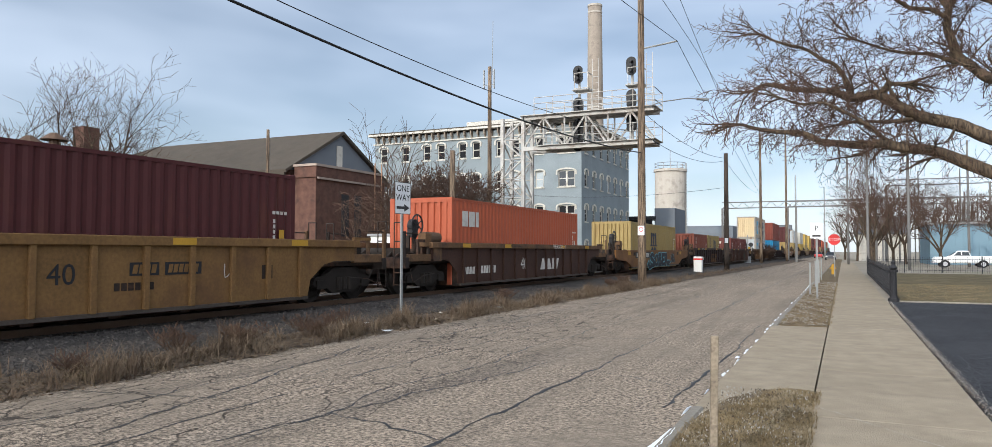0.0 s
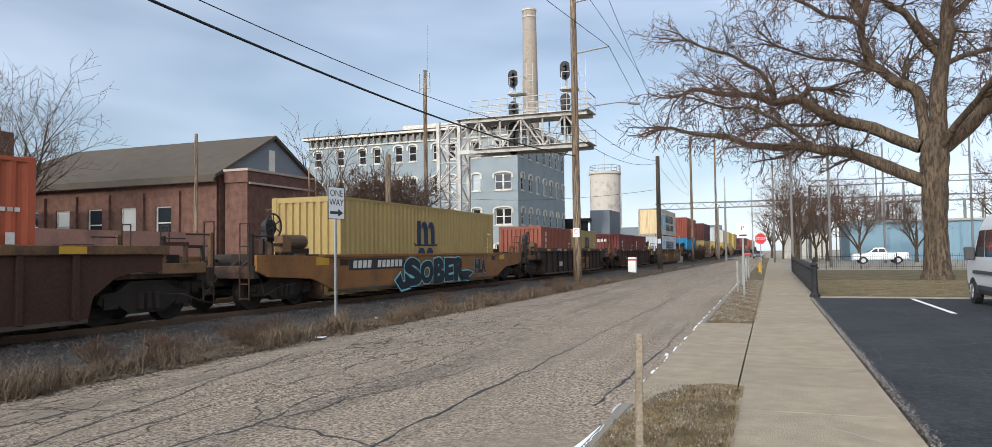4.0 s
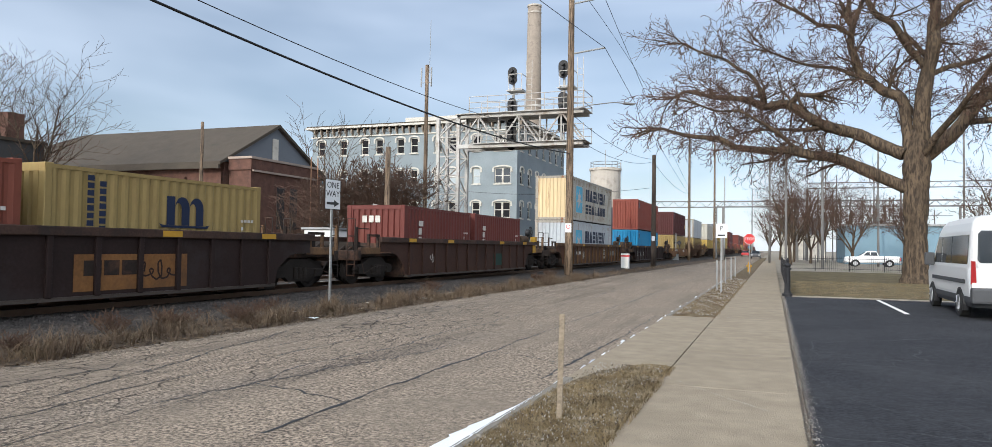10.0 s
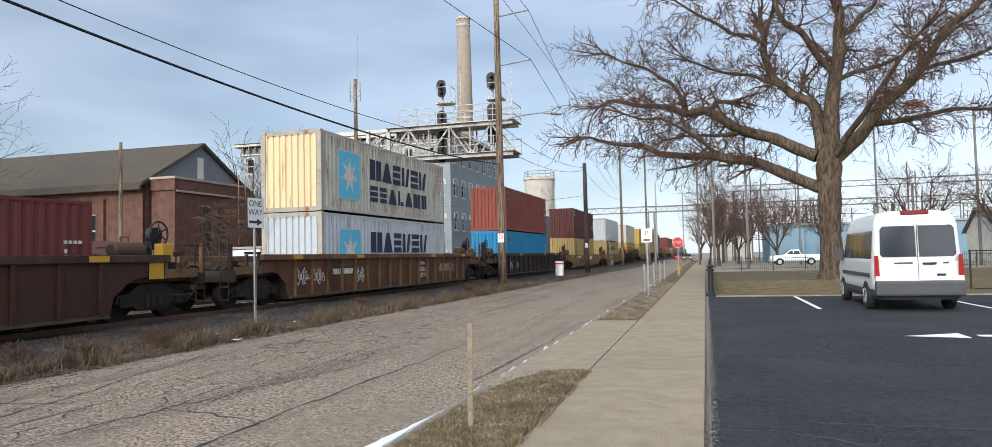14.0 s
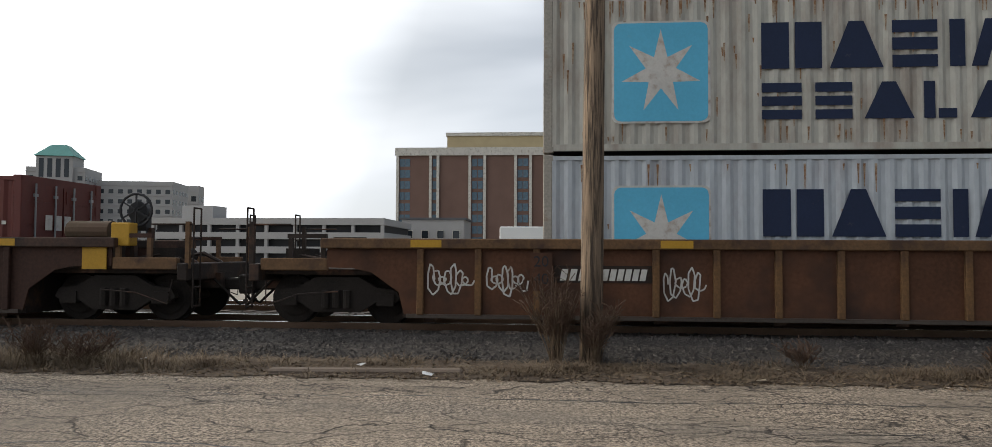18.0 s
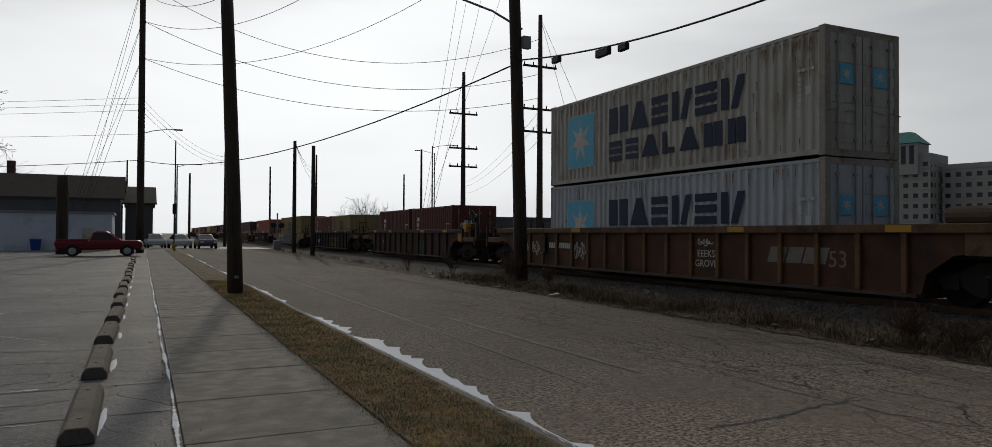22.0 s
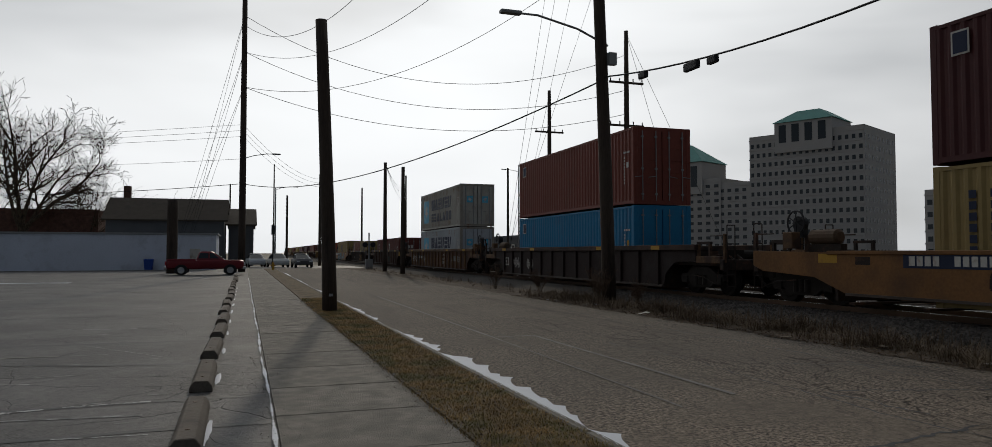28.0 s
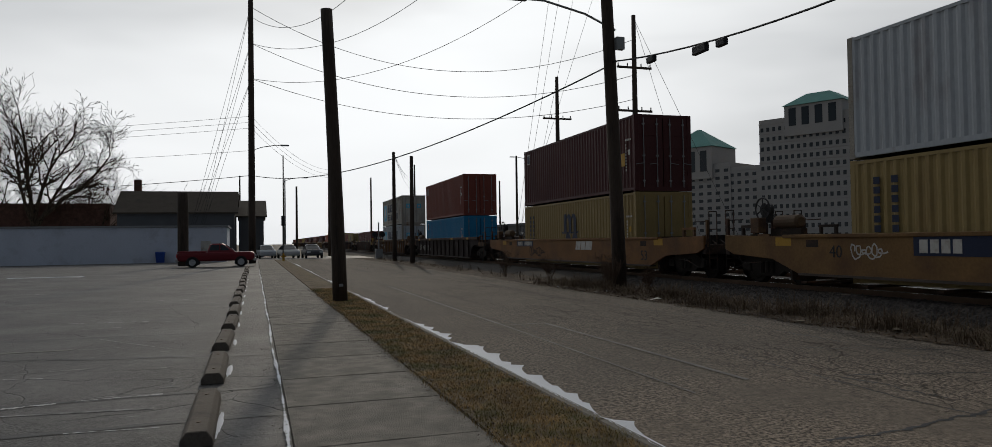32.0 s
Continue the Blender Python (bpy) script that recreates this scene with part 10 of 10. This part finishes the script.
van()
pickup(9.6, 88.0, 90, (0.78, 0.78, 0.77), "white pickup truck parked beside the fenced lawn")
pickup(2.9, -56.9, 91, (0.17, 0.018, 0.025), "dark red pickup truck parked at the back of the lot")
sedan(-0.9, -86, 5, (0.5, 0.52, 0.54), "silver car waiting at the crossing")
sedan(-3.2, -84, 8, (0.62, 0.62, 0.6), "white car waiting at the crossing")
sedan(-5.6, -82, 4, (0.09, 0.09, 0.1), "dark car waiting at the crossing")
sedan(-3.4, 150, 180, (0.05, 0.07, 0.12), "dark blue car far along the street")
sedan(-6.6, 190, 0, (0.4, 0.05, 0.05), "red car far along the street")


# ---- fences, wheel stops, small things ----
def iron_fence(x0, y0, x1, y1, h, label, step=0.13, end_posts=True):
    t = thing("iron_fence", label, "fence", x0, y0, 0.02)
    d = Vector((x1 - x0, y1 - y0, 0))
    L = d.length
    d.normalize()
    rot = Matrix.Rotation(math.atan2(d.y, d.x), 4, "Z")
    for z in (0.18, h - 0.16):
        b = NB()
        box(b, 0, -0.018, z, L, 0.018, z + 0.03)
        part("rail", b, M_IRON, t, m=rot)
    b = NB()
    rod(b, (0, 0, 0), (0, 0, h - 0.04), 0.011, n=4)
    rod(b, (0, 0, h - 0.04), (0, 0, h + 0.06), 0.02, 0.002, 4)
    pk = mesh_of("picket", b, M_IRON)
    n = min(300, int(L / step))
    for k in range(n):
        share("picket", pk, t, rot @ pose((k + 0.5) * L / n, 0, 0))
    b = NB()
    box(b, -0.03, -0.03, 0, 0.03, 0.03, h + 0.1)
    ps = mesh_of("post", b, M_IRON)
    m = max(2, int(L / 2.4))
    for k in range(m + 1):
        share("post", ps, t, rot @ pose(k * L / m, 0, 0))
    return t


iron_fence(0.25, 28.9, 0.30, 60.5, 1.0, "low black iron fence along the sidewalk", 0.125)
iron_fence(0.4, 64.0, 40.0, 66.0, 1.15, "black iron fence across the far side of the lawn", 0.15)
gp = thing("gate_post", "heavy black cast-iron gate post with urn top", "post", 0.2, 28.0, 0.0)
_b = NB()
for z0, z1, r0, r1 in ((0, 0.12, 0.17, 0.17), (0.12, 0.2, 0.13, 0.11), (0.2, 0.95, 0.10, 0.095), (0.95, 1.02, 0.14, 0.14), (1.02, 1.1, 0.08, 0.12), (1.1, 1.2, 0.13, 0.05), (1.2, 1.28, 0.05, 0.07), (1.28, 1.36, 0.06, 0.01)):
    rod(_b, (0, 0, z0), (0, 0, z1), r0, r1, 10)
part("post", _b, M_IRON, gp)


def chain_fence():
    t = thing("chain_link_fence", "black chain-link fence at the edge of the lot", "fence", 9.4, 31.0, 0.0, 10)
    for k in range(9):
        b = NB()
        rod(b, (k * 2.4, 0, 0), (k * 2.4, 0, 1.5), 0.035, n=8)
        part("post", b, M_IRON, t)
    for z in (0.06, 1.45):
        b = NB()
        rod(b, (0, 0, z), (19.2, 0, z), 0.02, n=6)
        part("rail", b, M_IRON, t)
    vs, fs = [], []
    for k in range(-14, 192):
        for s in (1, -1):
            x0 = k * 0.1 if s > 0 else k * 0.1 + 1.4
            x1 = x0 + s * 1.4
            z0, z1 = 0.06, 1.45
            if x0 < 0 or x0 > 19.2 or x1 < 0 or x1 > 19.2:
                continue
            i = len(vs)
            w = 0.0035
            vs += [(x0 - w, 0, z0), (x0 + w, 0, z0), (x1 + w, 0, z1), (x1 - w, 0, z1)]
            fs.append((i, i + 1, i + 2, i + 3))
    raw("mesh_wire", vs, fs, M_IRON, t)


chain_fence()


def wheel_stops():
    m = mat("stop_concrete", (0.13, 0.11, 0.09), 0.9, 0, 0.25, 8, 0.4, (0.08, 0.07, 0.06), 3.0)
    b = NB()
    prism(b, [(-0.13, 0), (0.13, 0), (0.12, 0.07), (0.075, 0.13), (-0.075, 0.13), (-0.12, 0.07)], "y", -0.93, 0.93)
    bar = mesh_of("bar", bevelled(b, 0.008, 1), m)
    rnd = random.Random(14)
    for k in range(17):
        y = -7.42 - k * 2.79
        t = thing("wheel_stop", "worn dark concrete wheel stop on the old lot", "wheel stop", 0.765 + rnd.uniform(-.03, .03), y, 0.008, rnd.uniform(-1.2, 1.2), group="wheel stops")
        share("bar", bar, t, Matrix())
        b = NB()
        for yy in (-0.6, 0.6):
            rod(b, (0, yy, 0.128), (0, yy, 0.136), 0.02, n=6)
        part("pin", b, M_RAIL, t)
        if k < 11:
            vs, fs = [(0, 0, 0.022)], []
            n = 26
            L, w = rnd.uniform(0.45, 0.62), rnd.uniform(0.022, 0.042)
            for q in range(n):
                a = 2 * math.pi * q / n
                s = rnd.uniform(0.75, 1.0) + 0.2 * math.sin(2 * a + k)
                vs.append((w * math.cos(a) * s, L * math.sin(a) * s, 0.008))
                fs.append((0, q + 1, (q + 1) % n + 1))
            ob = raw("snow_patch", vs, fs, M_SNOW, smooth=True)
            ob.location = (0.60, y + rnd.uniform(-.1, .2), 0.004)
            tagged(ob, "small leftover snow patch beside a wheel stop", "snow", "snow patches")


wheel_stops()


def small_things():
    t = thing("recycling_bin", "blue wheeled recycling bin against the pale wall", "bin", 8.5, -73.3, 0.0)
    m = mat("bin_blue", (0.02, 0.06, 0.28), 0.5, 0, 0.08, 4, 0)
    part("body", layered([(0.05, -0.32, 0.32, 0.32, 0.08), (0.95, -0.4, 0.4, 0.4, 0.1)]), m, t)
    part("lid", layered([(0.96, -0.43, 0.43, 0.43, 0.1), (1.04, -0.38, 0.38, 0.38, 0.1)]), m, t)
    # dish and cabinet beyond the tracks
    t = thing("dish_antenna", "round white dish antenna on a post", "antenna", -20.6, 35.4, -0.08)
    b = NB()
    rod(b, (0, 0, 0), (0, 0, 3.0), 0.06, n=8)
    part("post", b, M_GALV, t)
    b = NB()
    rod(b, (0.05, -0.2, 3.4), (0.0, -0.05, 3.4), 0.48, 0.3, 20)
    part("dish", b, mat("dish_grey", (0.36, 0.36, 0.35), 0.7, 0, 0.1, 4), t)
    t = thing("signal_cabinet", "white metal railway equipment cabinet with grey roof", "cabinet", -20.4, 31.2, -0.08)
    b = NB()
    box(b, -0.8, -1.5, 0, 0.8, 1.5, 2.35)
    part("body", bevelled(b, 0.03, 1), M_WHITE, t)
    b = NB()
    box(b, -0.9, -1.6, 2.36, 0.9, 1.6, 2.46)
    part("roof", b, M_GALV, t)
    b = NB()
    box(b, 0.81, -1.0, 0.3, 0.84, 0.2, 2.1)
    part("door", b, M_WHITE, t)
    # hydrant
    for x, y in ((-1.9, 56.5), (-2.2, -70.0)):
        t = thing("fire_hydrant", "yellow-orange fire hydrant on the verge", "hydrant", x, y, 0.03)
        b = NB()
        rod(b, (0, 0, 0), (0, 0, 0.55), 0.11, 0.10, 12)
        rod(b, (0, 0, 0.55), (0, 0, 0.72), 0.13, 0.04, 12)
        rod(b, (-0.2, 0, 0.42), (0.2, 0, 0.42), 0.06, n=8)
        part("barrel", b, M_YELLOW, t)
    # far traffic signal and crossing signal
    t = thing("traffic_signal", "black traffic signal on a slim pole", "traffic signal", -2.4, -76.5, 0.0)
    b = NB()
    rod(b, (0, 0, 0), (0, 0, 3.4), 0.06, n=8)
    part("post", b, M_BLACK, t)
    b = NB()
    box(b, -0.16, -0.12, 3.4, 0.16, 0.14, 4.4)
    part("head", bevelled(b, 0.03, 1), M_BLACK, t)
    for x, y in ((-11.9, 96.0), (-11.5, -73.5)):
        t = thing("crossing_signal", "railway crossing signal with paired lamps and a grey base", "crossing signal", x, y, 0.0)
        b = NB()
        rod(b, (0, 0, 0), (0, 0, 3.6), 0.07, n=8)
        part("mast", b, M_GALV, t)
        b = NB()
        box(b, -0.5, -0.02, 2.36, 0.5, 0.02, 2.44)
        part("lamp_bar", b, M_BLACK, t)
        for s in (-1, 1):
            b = NB()
            rod(b, (s * 0.4, -0.1, 2.4), (s * 0.4, 0.08, 2.4), 0.26, n=14)
            part("lamp", b, M_BLACK, t)
        b = NB()
        box(b, -0.35, -0.3, 0, 0.35, 0.3, 0.95)
        part("base_box", b, M_GALV, t)
    # kerb piece and litter by the tracks
    t = thing("broken_kerb", "broken length of old concrete kerb in the weeds", "kerb piece", -9.75, -2.4, -0.035, 4)
    b = NB()
    box(b, -0.1, -1.3, 0, 0.1, 1.3, 0.10)
    part("block", bevelled(b, 0.03, 1), mat("old_kerb", (0.13, 0.10, 0.078), 0.9, 0, 0.2, 6, 0.4), t)
    rnd = random.Random(77)
    for k in range(46):
        y = rnd.uniform(-30, 26)
        x = rnd.uniform(-10.6, -9.3)
        w, h = rnd.uniform(0.03, 0.12), rnd.uniform(0.03, 0.09)
        b = NB()
        v = [b.verts.new((rnd.uniform(-.02, .02) + p, rnd.uniform(-.02, .02) + q, rnd.uniform(0.01, 0.06))) for p, q in ((-w, -h), (w, -h), (w, h), (-w, h))]
        b.faces.new((v[0], v[1], v[2]))
        b.faces.new((v[0], v[2], v[3]))
        ob = part("litter_scrap", b, rnd.choice((M_SIGNWHITE, M_TRIM, M_KERB, M_WALK)))
        ob.location = (x, y, 0.015)
        tagged(ob, "pale scrap of litter among the weeds", "litter", "litter scraps")


small_things()
# dense low brush along the line and beyond the lot
bare_tree(-20.8, -75, 6, 71, "grey bare brush along the tracks", 4, 0.7, 0.1, twig_r=0.03, stems=3)
bare_tree(-12.0, 112, 3.2, 72, "tan dry brush by the tracks", 4, 0.8, 0.06, twig_r=0.03, stems=5)
bare_tree(-11.6, 120, 3.0, 73, "tan dry brush by the tracks", 4, 0.8, 0.06, twig_r=0.03, stems=5)


motions()
